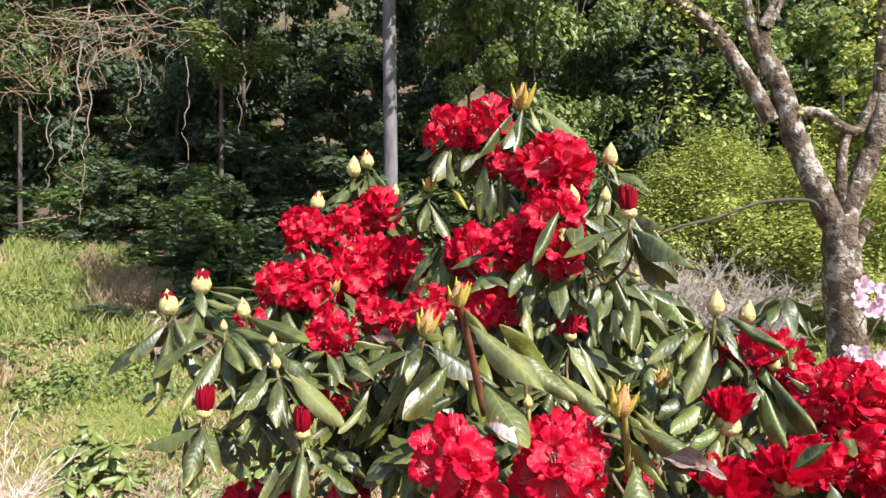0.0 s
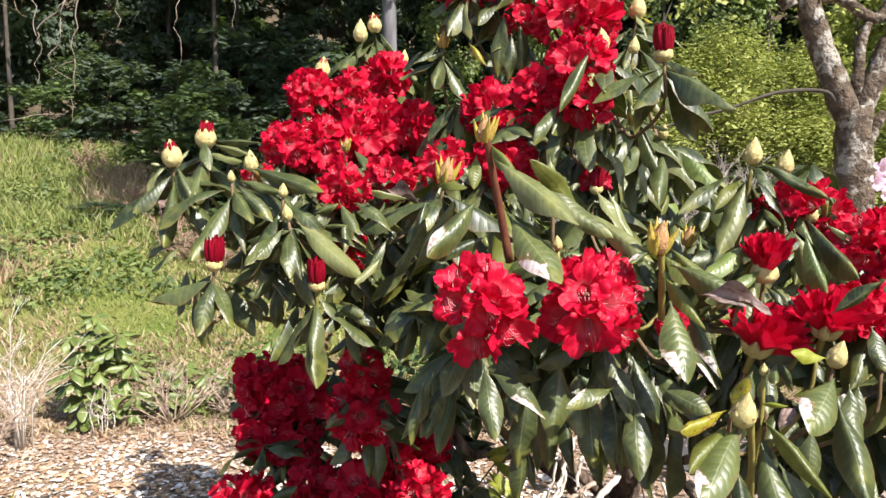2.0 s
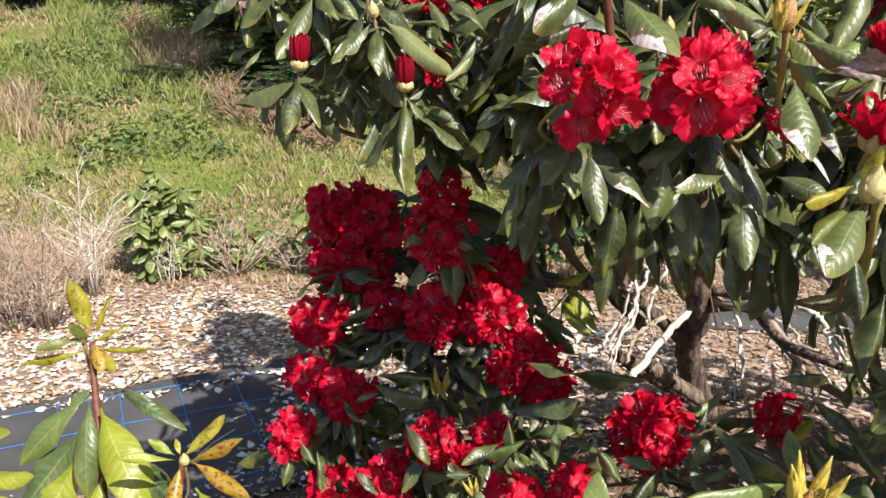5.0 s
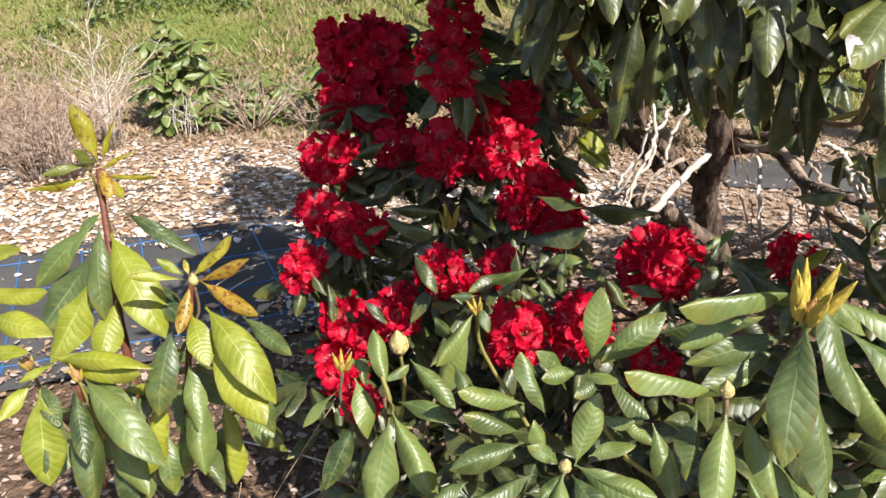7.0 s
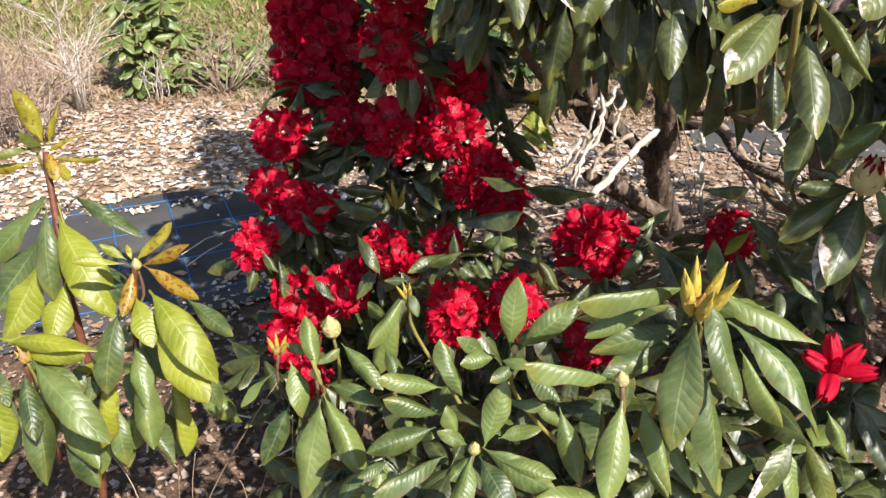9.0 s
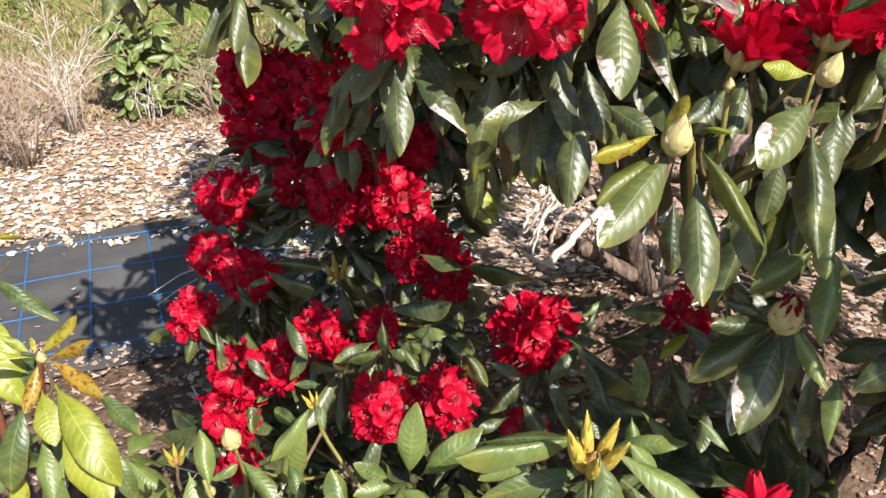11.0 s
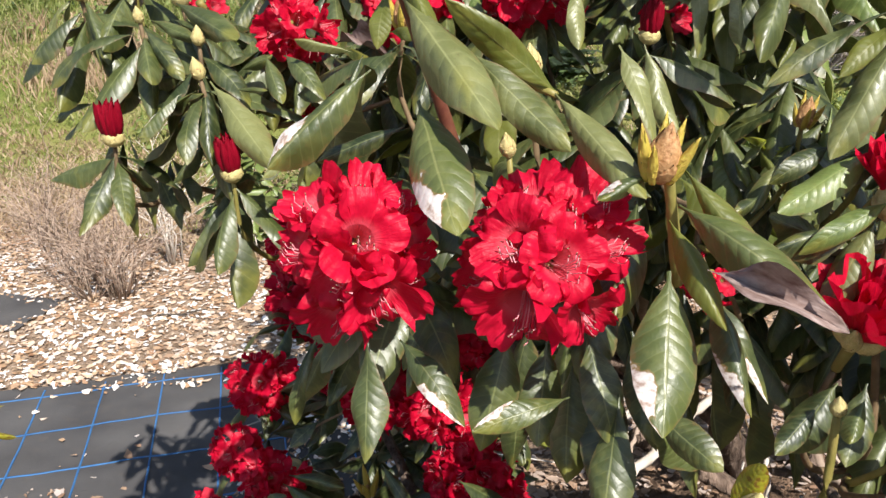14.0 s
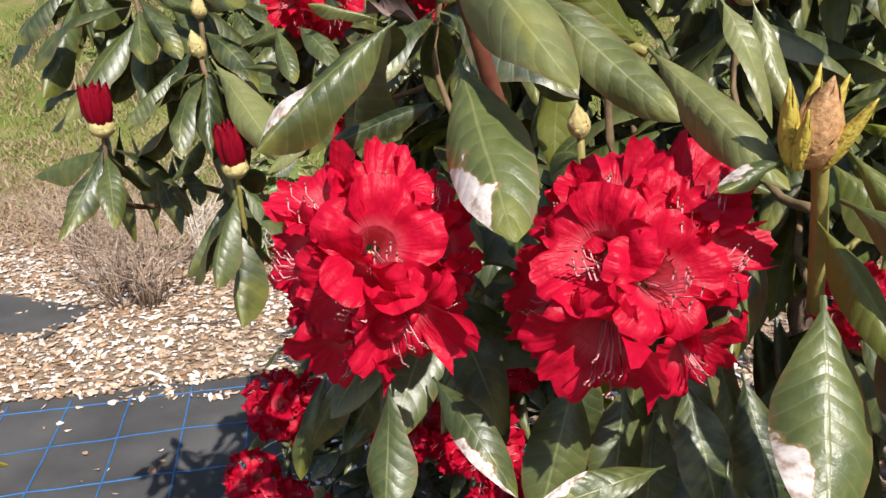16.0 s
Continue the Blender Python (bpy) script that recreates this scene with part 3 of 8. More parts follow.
def scale_bud_mesh(name, mat, tipmat, plump, seed, scales=16):
    """A pointed bud wrapped in overlapping scales; unit height."""
    rng = random.Random(seed)
    vs, fs, fm = [], [], []
    seg, rings = 12, 10

    def radius(s):
        s = min(1.0, max(0.0, s))
        return plump * max(0.0, math.sin(math.pi * (0.10 + 0.90 * s) ** 0.80)) ** 0.75 * (1.05 - 0.45 * s * s) + 0.008

    for i in range(rings):
        s = i / (rings - 1)
        for k in range(seg):
            an = 2 * math.pi * k / seg
            vs.append((0.95 * radius(s) * math.cos(an), 0.95 * radius(s) * math.sin(an), s))
    for i in range(rings - 1):
        for k in range(seg):
            fs.append((i * seg + k, i * seg + (k + 1) % seg, (i + 1) * seg + (k + 1) % seg, (i + 1) * seg + k))
            fm.append(1 if i >= rings - 1 else 0)
    fs += [tuple(range((rings - 1) * seg, rings * seg)), tuple(range(seg))[::-1]]
    fm += [1, 0]
    for k in range(scales):
        az = 2.39996 * k + rng.uniform(-0.2, 0.2)
        z0 = 0.62 * k / scales
        ln = rng.uniform(0.34, 0.46)
        o = len(vs)
        for i in range(5):
            t = i / 4
            wide = (0.85 - 0.2 * z0) * (1 - t ** 2.2) ** 0.7 + 0.02
            for j in range(5):
                q = j / 2 - 1
                z = z0 + ln * t - 0.05 * q * q
                r = radius(z) * (1.02 + 0.10 * t) + 0.010 - 0.02 * plump * q * q
                vs.append((r * math.cos(az + q * wide), r * math.sin(az + q * wide), z))
        for i in range(4):
            for j in range(4):
                c = o + i * 5 + j
                fs.append((c, c + 1, c + 6, c + 5))
                fm.append(1 if i == 3 and rng.random() < 0.35 else 0)
    return mesh_from(name, vs, fs, [mat, tipmat], fm)


def furled_mesh(seed, mat):
    """A floret just opening: broad folded petals still wrapped round each other."""
    rng = random.Random(seed)
    vs, fs, uv = [], [], []
    seg, rings = 25, 9
    for i in range(rings):
        s = i / (rings - 1)
        r = 0.003 + 0.0125 * math.sin(math.pi * (0.12 + 0.80 * s)) ** 0.8
        for k in range(seg):
            an = 2 * math.pi * k / seg
            fold = math.cos(5 * an + 1.5 * s + seed)
            rr = r * (1 + 0.34 * fold * s)
            z = 0.044 * s + s ** 3 * (0.0035 * fold + 0.002 * math.sin(9 * an + seed))
            vs.append((rr * math.cos(an), rr * math.sin(an), z))
            uv.append((k / seg, 0.35 + 0.65 * s))
    for i in range(rings - 1):
        for k in range(seg):
            fs.append((i * seg + k, i * seg + (k + 1) % seg, (i + 1) * seg + (k + 1) % seg, (i + 1) * seg + k))
    return mesh_from("floret", vs, fs, [mat], None, uv)


FURLED = [furled_mesh(s, BUDRED) for s in range(4)]
OPENING = [furled_mesh(s, PETAL) for s in range(4)]


BUD_CREAM = scale_bud_mesh("bud", CREAM, RUST, 0.30, 1)
BUD_PINK = scale_bud_mesh("bud", CREAM, RUST, 0.34, 2)
BUD_CUP = scale_bud_mesh("bud_cup", CREAM, CREAM, 0.42, 3)
BUD_SHOOT = scale_bud_mesh("shoot", SHOOT, SHOOT, 0.085, 4)
BUD_HUSK = scale_bud_mesh("bud_scale", CREAM, CREAM, 0.10, 6)
BUD_RUST = scale_bud_mesh("bud", RUST, RUST, 0.25, 5)



def half_open_mesh(seed):
    """A floret half open: a long funnel with five upright, crumpled lobes."""
    rng = random.Random(300 + seed)
    vs, fs, uv = [], [], []
    seg, rings = 40, 10
    ph, lean = rng.uniform(0, 6.28), rng.uniform(-0.004, 0.004)
    for i in range(rings):
        s = i / (rings - 1)
        for k in range(seg):
            an = 2 * math.pi * k / seg
            lobe = 0.5 + 0.5 * math.cos(5 * an + ph)
            open_ = smooth(0.45, 1.0, s)
            r = 0.0035 + 0.0165 * s ** 1.15 + 0.0032 * open_ * (lobe - 0.4) + 0.0022 * open_ * math.sin(10 * an + 2.3 * ph) + 0.0016 * open_ * math.sin(17 * an + ph)
            z = 0.047 * s - 0.009 * open_ * (1 - lobe) ** 1.5 + 0.0025 * open_ * math.sin(11 * an + ph)
            vs.append((r * math.cos(an) + lean * s * s, r * math.sin(an), z))
            uv.append((k / seg, 0.42 + 0.58 * s))
    for i in range(rings - 1):
        for k in range(seg):
            fs.append((i * seg + k, i * seg + (k + 1) % seg, (i + 1) * seg + (k + 1) % seg, (i + 1) * seg + k))
    return mesh_from("floret", vs, fs, [PETAL], None, uv)


HALF_OPEN = [half_open_mesh(s) for s in range(4)]

fl_rng = random.Random(11)


def aim(at, way, size, spin=0.0):
    q = Vector(way).to_track_quat("Z", "Y").to_matrix().to_4x4()
    return Matrix.Translation(at) @ q @ Matrix.Rotation(spin, 4, "Z") @ Matrix.Diagonal((size, size, size, 1))


def twig_to(plant, at, way):
    """A twig from the shoot down to the nearest limb of the plant."""
    at = Vector(at)
    best = min((Vector(p) for p in JOINTS[plant.name]), key=lambda p: (p - at).length + (0.5 if p.z > at.z - 0.02 else 0))
    knee = at - Vector(way).normalized() * min(0.06, 0.3 * (best - at).length) + Vector((0, 0, -0.02))
    mid = knee.lerp(best, 0.5) + Vector((fl_rng.uniform(-0.03, 0.03), fl_rng.uniform(-0.03, 0.03), -0.03))
    stem(plant, [best, mid, knee, at], 0.0042, 0.0026, TWIG if fl_rng.random() < 0.6 else GREENSTEM, "twig", 6, 0.08, "", 4)


def collar(plant, at, way):
    """Leaves in a ring below a flower head or bud, on the shoots further in."""
    if at.y > 1.2 and plant is not yellow:
        whorl(plant, at, (way.x * 0.5, way.y * 0.3, 1), fl_rng.randint(5, 7), 0.13, "d", 0.85, fl_rng, 0.23)


bush = side = yellow = low = None


def truss_at(plant, c, r, n):
    """A dome of florets round a short core."""
    c = Vector(c)
    way = Vector((fl_rng.uniform(-0.4, 0.3), -0.75, fl_rng.uniform(0.25, 0.85))).normalized()
    core = c - way * r * 0.45
    vs, fs = tube_data([Vector(way) * (-0.05), Vector(way) * 0.01, Vector(way) * (0.02 + 0.1 * r)], 0.004, 0.006, 6)
    head = part_mesh("flower_truss", mesh_from("flower_truss", vs, fs, [GREENSTEM]), plant, Matrix.Translation(core), "dome of red ruffled florets")
    twig_to(plant, core - way * 0.05, way)
    collar(plant, core - way * 0.03, way)
    size = r / 0.068 * (0.98 if n > 12 else 1.08)
    a = way.orthogonal().normalized()
    b = way.cross(a)
    n = max(4, round(n * (1.1 if plant is low else 0.85)))
    if plant is low:
        size *= 0.88
    for k in range(n):
        t = (k + 0.5) / n
        polar = math.acos(1 - 1.35 * t) + fl_rng.uniform(-0.15, 0.15)
        az = 2.39996 * k + fl_rng.uniform(-0.3, 0.3)
        d = way * math.cos(polar) + (a * math.cos(az) + b * math.sin(az)) * math.sin(polar)
        root = core + d * r * fl_rng.uniform(0.12, 0.42)
        d = (d + Vector((fl_rng.uniform(-0.25, 0.25), -0.15, fl_rng.uniform(-0.3, 0.15)))).normalized()
        part_mesh("floret", FLORETS[fl_rng.randrange(6)], head, aim(root, d, size * fl_rng.uniform(0.92, 1.18), fl_rng.uniform(0, 6.28)))


def open_truss(plant, c, r, front, florets):
    """A ripe truss of few wide florets; each row: where its throat lies on the dome, how it leans, its size."""
    c, front = Vector(c), Vector(front).normalized()
    across = (-front).cross(Vector((0, 0, 1))).normalized()
    rise = across.cross(-front)
    core = c - front * r * 0.30
    vs, fs = tube_data([-front * 0.05, -front * 0.02, Vector(), front * 0.012], 0.0045, 0.006, 7)
    head = part_mesh("flower_truss", mesh_from("flower_truss", vs, fs, [GREENSTEM]), plant, Matrix.Translation(core), "dome of wide red florets with pale stamens")
    twig_to(plant, core - front * 0.05, front)
    for k, (ox, oy, oz, lx, ly, size) in enumerate(florets):
        throat = c + (across * ox * 0.86 + rise * oy * 0.86 + front * (oz - 0.1)) * r
        way = (across * lx + rise * ly + front * math.sqrt(max(0.04, 1 - lx * lx - ly * ly))).normalized()
        root = throat - way * 0.023 * size
        stem(head, [core, core.lerp(root, 0.5) - rise * 0.002, root + way * 0.002], 0.0016, 0.0022, CREAM, "pedicel", 6, 0.0, "pale green pedicel", 3)
        spin = math.atan2(-rise.x, rise.z) + fl_rng.uniform(-0.4, 0.4)
        part_mesh("floret", FULL_FLORETS[k % 6], head, aim(root, way, size * 0.86, spin))


def half_truss(plant, foot, way, length, rows, forms=HALF_OPEN, slim=1.0):
    """A truss about to open: florets fanning out of pale bud scales; each row: lean across, lean up, size."""
    foot, way = Vector(foot), Vector(way).normalized()
    across = Vector((0, 1, 0)).cross(way).normalized()
    rise = way.cross(across)
    vs, fs = tube_data([-way * 0.03, Vector(), way * 0.012], 0.0042, 0.0065, 7)
    head = part_mesh("flower_truss", mesh_from("flower_truss", vs, fs, [GREENSTEM]), plant, Matrix.Translation(foot), "half-open red flower head in pale bud scales")
    twig_to(plant, foot - way * 0.03, way)
    for k in range(5):
        an = 1.257 * k + 0.4
        out = across * math.cos(an) + rise * math.sin(an)
        part_mesh("bud_scale", BUD_HUSK, head, aim(foot + out * 0.004, (way + out * 0.75).normalized(), length * 0.52) @ Matrix.Diagonal((2.0, 2.0, 1, 1)), "papery cream bud scale")
    for k, (lx, ly, size) in enumerate(rows):
        d = (way + across * lx + rise * ly).normalized()
        part_mesh("floret", forms[k % 4], head, aim(foot + way * 0.006, d, length * size / 0.05, 1.3 * k) @ Matrix.Diagonal((slim, slim, 1, 1)))


def bud_at(plant, c, r, kind):
    c = Vector(c)
    way = Vector((fl_rng.uniform(-0.2, 0.2), -0.25, 1)).normalized()
    foot = c - way * r * 1.2
    if kind == "cream":
        part_mesh("bud", BUD_CREAM, plant, aim(foot, way, r * 2.05), "closed cream and green flower bud")
    elif kind == "pink":
        part_mesh("bud", BUD_PINK, plant, aim(foot, way, r * 1.75), "cream bud with red petals breaking out")
        for k in range(4):
            an = 1.57 * k
            d = (way + 0.12 * Vector((math.cos(an), math.sin(an), 0))).normalized()
            part_mesh("floret", FURLED[k], plant, aim(c - way * r * 0.90, d, r * fl_rng.uniform(1.12, 1.32) / 0.044, an) @ Matrix.Diagonal((0.80, 0.80, 1, 1)))
    elif kind in ("red", "half"):
        part_mesh("bud_cup", BUD_CUP, plant, aim(foot - way * r * 0.25, way, r * 1.18), "pale bud scales")
        a = way.orthogonal().normalized()
        b = way.cross(a)
        n = 11 if kind == "red" else 9
        spread = 0.17 if kind == "red" else 0.42
        thin = 0.62 if kind == "red" else 0.66
        for k in range(n):
            an = 2.4 * k
            sp = spread * math.sqrt((k + 0.5) / n)
            d = (way + sp * (a * math.cos(an) + b * math.sin(an))).normalized()
            ln = r * (1.9 if kind == "red" else 1.75) / 0.046 * fl_rng.uniform(0.85, 1.1)
            part_mesh("floret", (FURLED if kind == "red" else HALF_OPEN)[k % 4], plant, aim(foot - way * r * 0.1, d, ln, an) @ Matrix.Diagonal((thin, thin, 1, 1)))
    else:
        part_mesh("bud", BUD_RUST, plant, aim(foot, way, r * (0.95 if plant is low else 1.75)), "rusty growth bud")
        a = way.orthogonal().normalized()
        b = way.cross(a)
        for k in range(5):
            an = 1.257 * k + fl_rng.uniform(-0.4, 0.4)
            side = a * math.cos(an) + b * math.sin(an)
            part_mesh("shoot", BUD_SHOOT, plant, aim(foot + side * r * 0.3, (way + side * 0.32).normalized(), r * (fl_rng.uniform(1.7, 2.3) if plant is low else fl_rng.uniform(1.35, 1.9))), "slim yellow-green shoot")
    if not (kind == "shoot" and c.y < 1.12 and plant is bush):
        twig_to(plant, foot, way)
    collar(plant, foot - way * 0.015, way)


def finish_fill(plant):
    for (name, kind), (vs, fs, uv) in FILL.items():
        if name == plant.name:
            o = Vector(ROOT[name].translation)
            me = mesh_from("inner_leaves", [v - o for v in vs], fs, [LEAF[kind]], None, uv)
            tagged(part_mesh("inner_leaves", me, plant, Matrix.Translation(o)), kind="stuff")


JOINTS = {}

# ---- main rhododendron ----
bush = thing("rhododendron_bush", (0.55, 2.2, height(0.55, 2.2)), "tall red-flowered rhododendron bush with drooping dark green leaves", "shrub")
HEART[bush.name] = (0.15, 1.75)
JOINTS[bush.name] = [(0.45, 2.0, 0.95), (0.30, 1.9, 1.15), (0.10, 1.75, 1.30), (-0.10, 1.65, 1.35), (-0.25, 1.6, 1.40), (0.15, 1.5, 1.30), (0.10, 1.3, 1.30), (0.0, 1.9, 1.6), (-0.2, 2.1, 1.7),
                    (0.2, 1.8, 1.65), (0.35, 1.75, 1.5), (0.3, 1.4, 1.4), (0.05, 1.25, 1.44), (0.16, 1.25, 1.46), (0.28, 1.22, 1.5), (-0.3, 1.5, 1.5), (-0.4, 1.5, 1.55), (0.4, 1.6, 1.7), (0.3, 1.5, 1.75), (-0.24, 1.42, 1.36), (-0.42, 1.46, 1.42)]
truss_at(bush, (0.021, 1.760, 2.092), 0.055, 9)
truss_at(bush, (0.108, 1.750, 2.095), 0.059, 13)
truss_at(bush, (0.227, 1.620, 1.986), 0.080, 15)
truss_at(bush, (0.136, 1.700, 1.995), 0.035, 7)
truss_at(bush, (0.057, 1.620, 1.801), 0.060, 13)
truss_at(bush, (0.142, 1.420, 1.817), 0.053, 13)
truss_at(bush, (0.194, 1.380, 1.857), 0.056, 13)
truss_at(bush, (0.206, 1.360, 1.801), 0.046, 13)
truss_at(bush, (0.076, 1.450, 1.700), 0.056, 13)
truss_at(bush, (-0.035, 1.420, 1.697), 0.042, 8)
truss_at(bush, (-0.188, 2.100, 1.917), 0.067, 13)
truss_at(bush, (-0.264, 1.950, 1.866), 0.058, 13)
truss_at(bush, (-0.354, 1.920, 1.858), 0.060, 13)
truss_at(bush, (-0.115, 1.870, 1.781), 0.062, 13)
truss_at(bush, (-0.190, 1.800, 1.748), 0.060, 13)
truss_at(bush, (-0.286, 1.700, 1.739), 0.058, 13)
truss_at(bush, (-0.359, 1.660, 1.738), 0.050, 13)
truss_at(bush, (-0.128, 1.600, 1.669), 0.052, 13)
truss_at(bush, (-0.205, 1.400, 1.655), 0.044, 13)
truss_at(bush, (-0.200, 1.480, 1.529), 0.034, 6)
truss_at(bush, (0.241, 1.450, 1.665), 0.026, 5)
truss_at(bush, (-0.379, 1.500, 1.667), 0.025, 5)
truss_at(bush, (-0.182, 1.850, 1.795), 0.055, 13)
truss_at(bush, (-0.237, 1.750, 1.756), 0.059, 13)
truss_at(bush, (-0.324, 1.700, 1.726), 0.051, 13)
open_truss(bush, (0.013, 1.010, 1.513), 0.066, (0.36, -0.86, 0.35), (
    (0.04, 0.15, 0.75, 0.10, 0.10, 1.12), (-0.14, -0.16, 0.70, -0.45, -0.40, 1.12), (0.26, -0.45, 0.60, 0.22, -0.72, 1.12), (0.72, 0.10, 0.20, 0.80, 0.0, 0.95),
    (-0.40, 0.62, 0.15, -0.5, 0.55, 0.95), (0.10, 0.66, 0.25, 0.05, 0.70, 0.95), (0.46, 0.58, 0.10, 0.55, 0.55, 0.92), (-0.62, 0.12, 0.20, -0.80, 0.15, 0.95),
    (-0.25, -0.72, 0.10, -0.25, -0.85, 1.05), (0.58, -0.28, 0.25, 0.7, -0.35, 0.92)))
open_truss(bush, (0.157, 1.035, 1.513), 0.067, (0.08, -0.94, 0.33), (
    (-0.33, 0.16, 0.70, -0.40, 0.10, 1.05), (0.18, -0.04, 0.75, 0.40, 0.15, 1.05), (-0.25, -0.56, 0.60, -0.15, -0.72, 1.22), (0.50, -0.62, 0.40, 0.5, -0.6, 1.0),
    (0.46, 0.66, 0.10, 0.45, 0.62, 1.0), (-0.20, 0.66, 0.20, -0.15, 0.68, 1.0), (-0.74, -0.26, 0.20, -0.75, -0.30, 0.98), (0.22, 0.45, 0.50, 0.20, 0.5, 0.85),
    (0.72, 0.18, 0.10, 0.8, 0.25, 0.92), (-0.52, 0.42, 0.30, -0.6, 0.45, 0.92)))
truss_at(bush, (0.288, 1.120, 1.472), 0.023, 6)
bud_at(bush, (-0.501, 1.400, 1.713), 0.027, "pink")
bud_at(bush, (-0.463, 1.480, 1.748), 0.029, "pink")
bud_at(bush, (-0.372, 1.430, 1.695), 0.019, "cream")
bud_at(bush, (-0.352, 2.170, 1.948), 0.032, "pink")
bud_at(bush, (-0.219, 2.200, 2.068), 0.029, "pink")
bud_at(bush, (-0.255, 2.200, 2.043), 0.029, "cream")
bud_at(bush, (-0.137, 2.200, 1.972), 0.019, "cream")
bud_at(bush, (0.368, 1.690, 2.014), 0.025, "cream")
bud_at(bush, (0.312, 1.300, 1.890), 0.027, "red")
bud_at(bush, (0.236, 1.400, 1.903), 0.018, "cream")
bud_at(bush, (0.328, 1.550, 1.914), 0.016, "cream")
bud_at(bush, (0.325, 1.500, 1.780), 0.020, "shoot")
bud_at(bush, (-0.398, 1.290, 1.552), 0.026, "red")
bud_at(bush, (-0.232, 1.265, 1.522), 0.025, "red")
bud_at(bush, (0.225, 1.350, 1.669), 0.021, "red")
bud_at(bush, (0.022, 1.090, 1.744), 0.021, "shoot")
bud_at(bush, (0.237, 1.010, 1.610), 0.025, "shoot")
bud_at(bush, (-0.026, 1.300, 1.686), 0.026, "shoot")
bud_at(bush, (0.399, 1.400, 1.571), 0.021, "shoot")
bud_at(bush, (-0.032, 1.750, 1.956), 0.020, "shoot")
bud_at(bush, (0.376, 1.500, 1.751), 0.013, "cream")
bud_at(bush, (-0.223, 1.600, 1.728), 0.016, "shoot")
bud_at(bush, (0.124, 1.170, 1.645), 0.014, "cream")
bud_at(bush, (0.119, 1.080, 1.589), 0.010, "cream")
bud_at(bush, (-0.286, 1.310, 1.612), 0.013, "cream")
bud_at(bush, (-0.388, 1.360, 1.668), 0.010, "cream")
bud_at(bush, (-0.297, 1.340, 1.646), 0.012, "cream")
bud_at(bush, (0.179, 1.730, 2.157), 0.034, "shoot")
leaf_at(bush, (0.053, 1.060, 1.623), (0.106, 0.960, 1.551), 0.38, "s", 5)
# pale kind stands in for the sheen on these big leaves
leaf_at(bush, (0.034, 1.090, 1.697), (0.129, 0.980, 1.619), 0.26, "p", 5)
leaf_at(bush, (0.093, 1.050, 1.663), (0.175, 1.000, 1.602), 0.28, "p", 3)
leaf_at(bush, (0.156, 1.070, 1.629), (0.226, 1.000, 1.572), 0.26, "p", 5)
leaf_at(bush, (0.156, 1.100, 1.624), (0.077, 1.050, 1.697), 0.26, "o")
leaf_at(bush, (0.012, 1.070, 1.644), (-0.053, 1.010, 1.576), 0.34, "w", 0)
leaf_at(bush, (0.027, 1.110, 1.592), (-0.047, 1.090, 1.562), 0.30, "d")
leaf_at(bush, (0.019, 1.014, 1.439), (0.031, 0.962, 1.357), 0.38, "d")
leaf_at(bush, (0.030, 1.065, 1.413), (0.099, 1.014, 1.367), 0.34, "b")
leaf_at(bush, (-0.024, 1.120, 1.389), (-0.064, 1.110, 1.305), 0.36, "d")
leaf_at(bush, (-0.056, 1.094, 1.399), (-0.075, 1.061, 1.313), 0.20, "d")
leaf_at(bush, (0.113, 1.312, 1.319), (0.094, 1.301, 1.181), 0.42, "d")
leaf_at(bush, (0.158, 1.356, 1.301), (0.151, 1.334, 1.164), 0.34, "d")
leaf_at(bush, (0.183, 1.004, 1.412), (0.116, 0.962, 1.399), 0.32, "s")
leaf_at(bush, (0.233, 1.312, 1.320), (0.270, 1.290, 1.181), 0.36, "d")
leaf_at(bush, (0.196, 1.312, 1.275), (0.232, 1.279, 1.161), 0.36, "d")
leaf_at(bush, (0.290, 1.117, 1.457), (0.334, 1.061, 1.392), 0.26, "b")
leaf_at(bush, (0.225, 1.151, 1.435), (0.172, 1.128, 1.370), 0.35, "d")
leaf_at(bush, (0.366, 1.580, 1.585), (0.374, 1.550, 1.519), 0.40, "d")
leaf_at(bush, (0.369, 1.580, 1.584), (0.414, 1.550, 1.525), 0.30, "d")
leaf_at(bush, (0.255, 1.430, 1.635), (0.287, 1.380, 1.547), 0.36, "d")
leaf_at(bush, (0.235, 1.400, 1.599), (0.249, 1.370, 1.539), 0.40, "d")
leaf_at(bush, (0.234, 1.400, 1.598), (0.171, 1.380, 1.569), 0.32, "d")
leaf_at(bush, (0.181, 1.150, 1.560), (0.233, 1.120, 1.539), 0.40, "d")
leaf_at(bush, (0.363, 1.300, 1.625), (0.328, 1.280, 1.587), 0.24, "d")
leaf_at(bush, (0.243, 1.020, 1.552), (0.283, 0.970, 1.495), 0.30, "o")
leaf_at(bush, (0.328, 1.200, 1.522), (0.304, 1.170, 1.510), 0.40, "d")
leaf_at(bush, (0.391, 1.250, 1.495), (0.344, 1.200, 1.473), 0.32, "d")
leaf_at(bush, (0.388, 1.500, 1.550), (0.407, 1.480, 1.516), 0.32, "d")
leaf_at(bush, (0.359, 1.300, 1.532), (0.332, 1.250, 1.491), 0.32, "d")
leaf_at(bush, (0.383, 1.300, 1.432), (0.401, 1.280, 1.475), 0.24, "d")
leaf_at(bush, (0.247, 1.000, 1.569), (0.334, 0.940, 1.528), 0.34, "s")
leaf_at(bush, (0.250, 1.020, 1.589), (0.313, 0.970, 1.524), 0.26, "o")
leaf_at(bush, (0.248, 1.050, 1.576), (0.303, 1.020, 1.532), 0.42, "o")
leaf_at(bush, (0.232, 1.020, 1.587), (0.195, 0.990, 1.572), 0.30, "b")
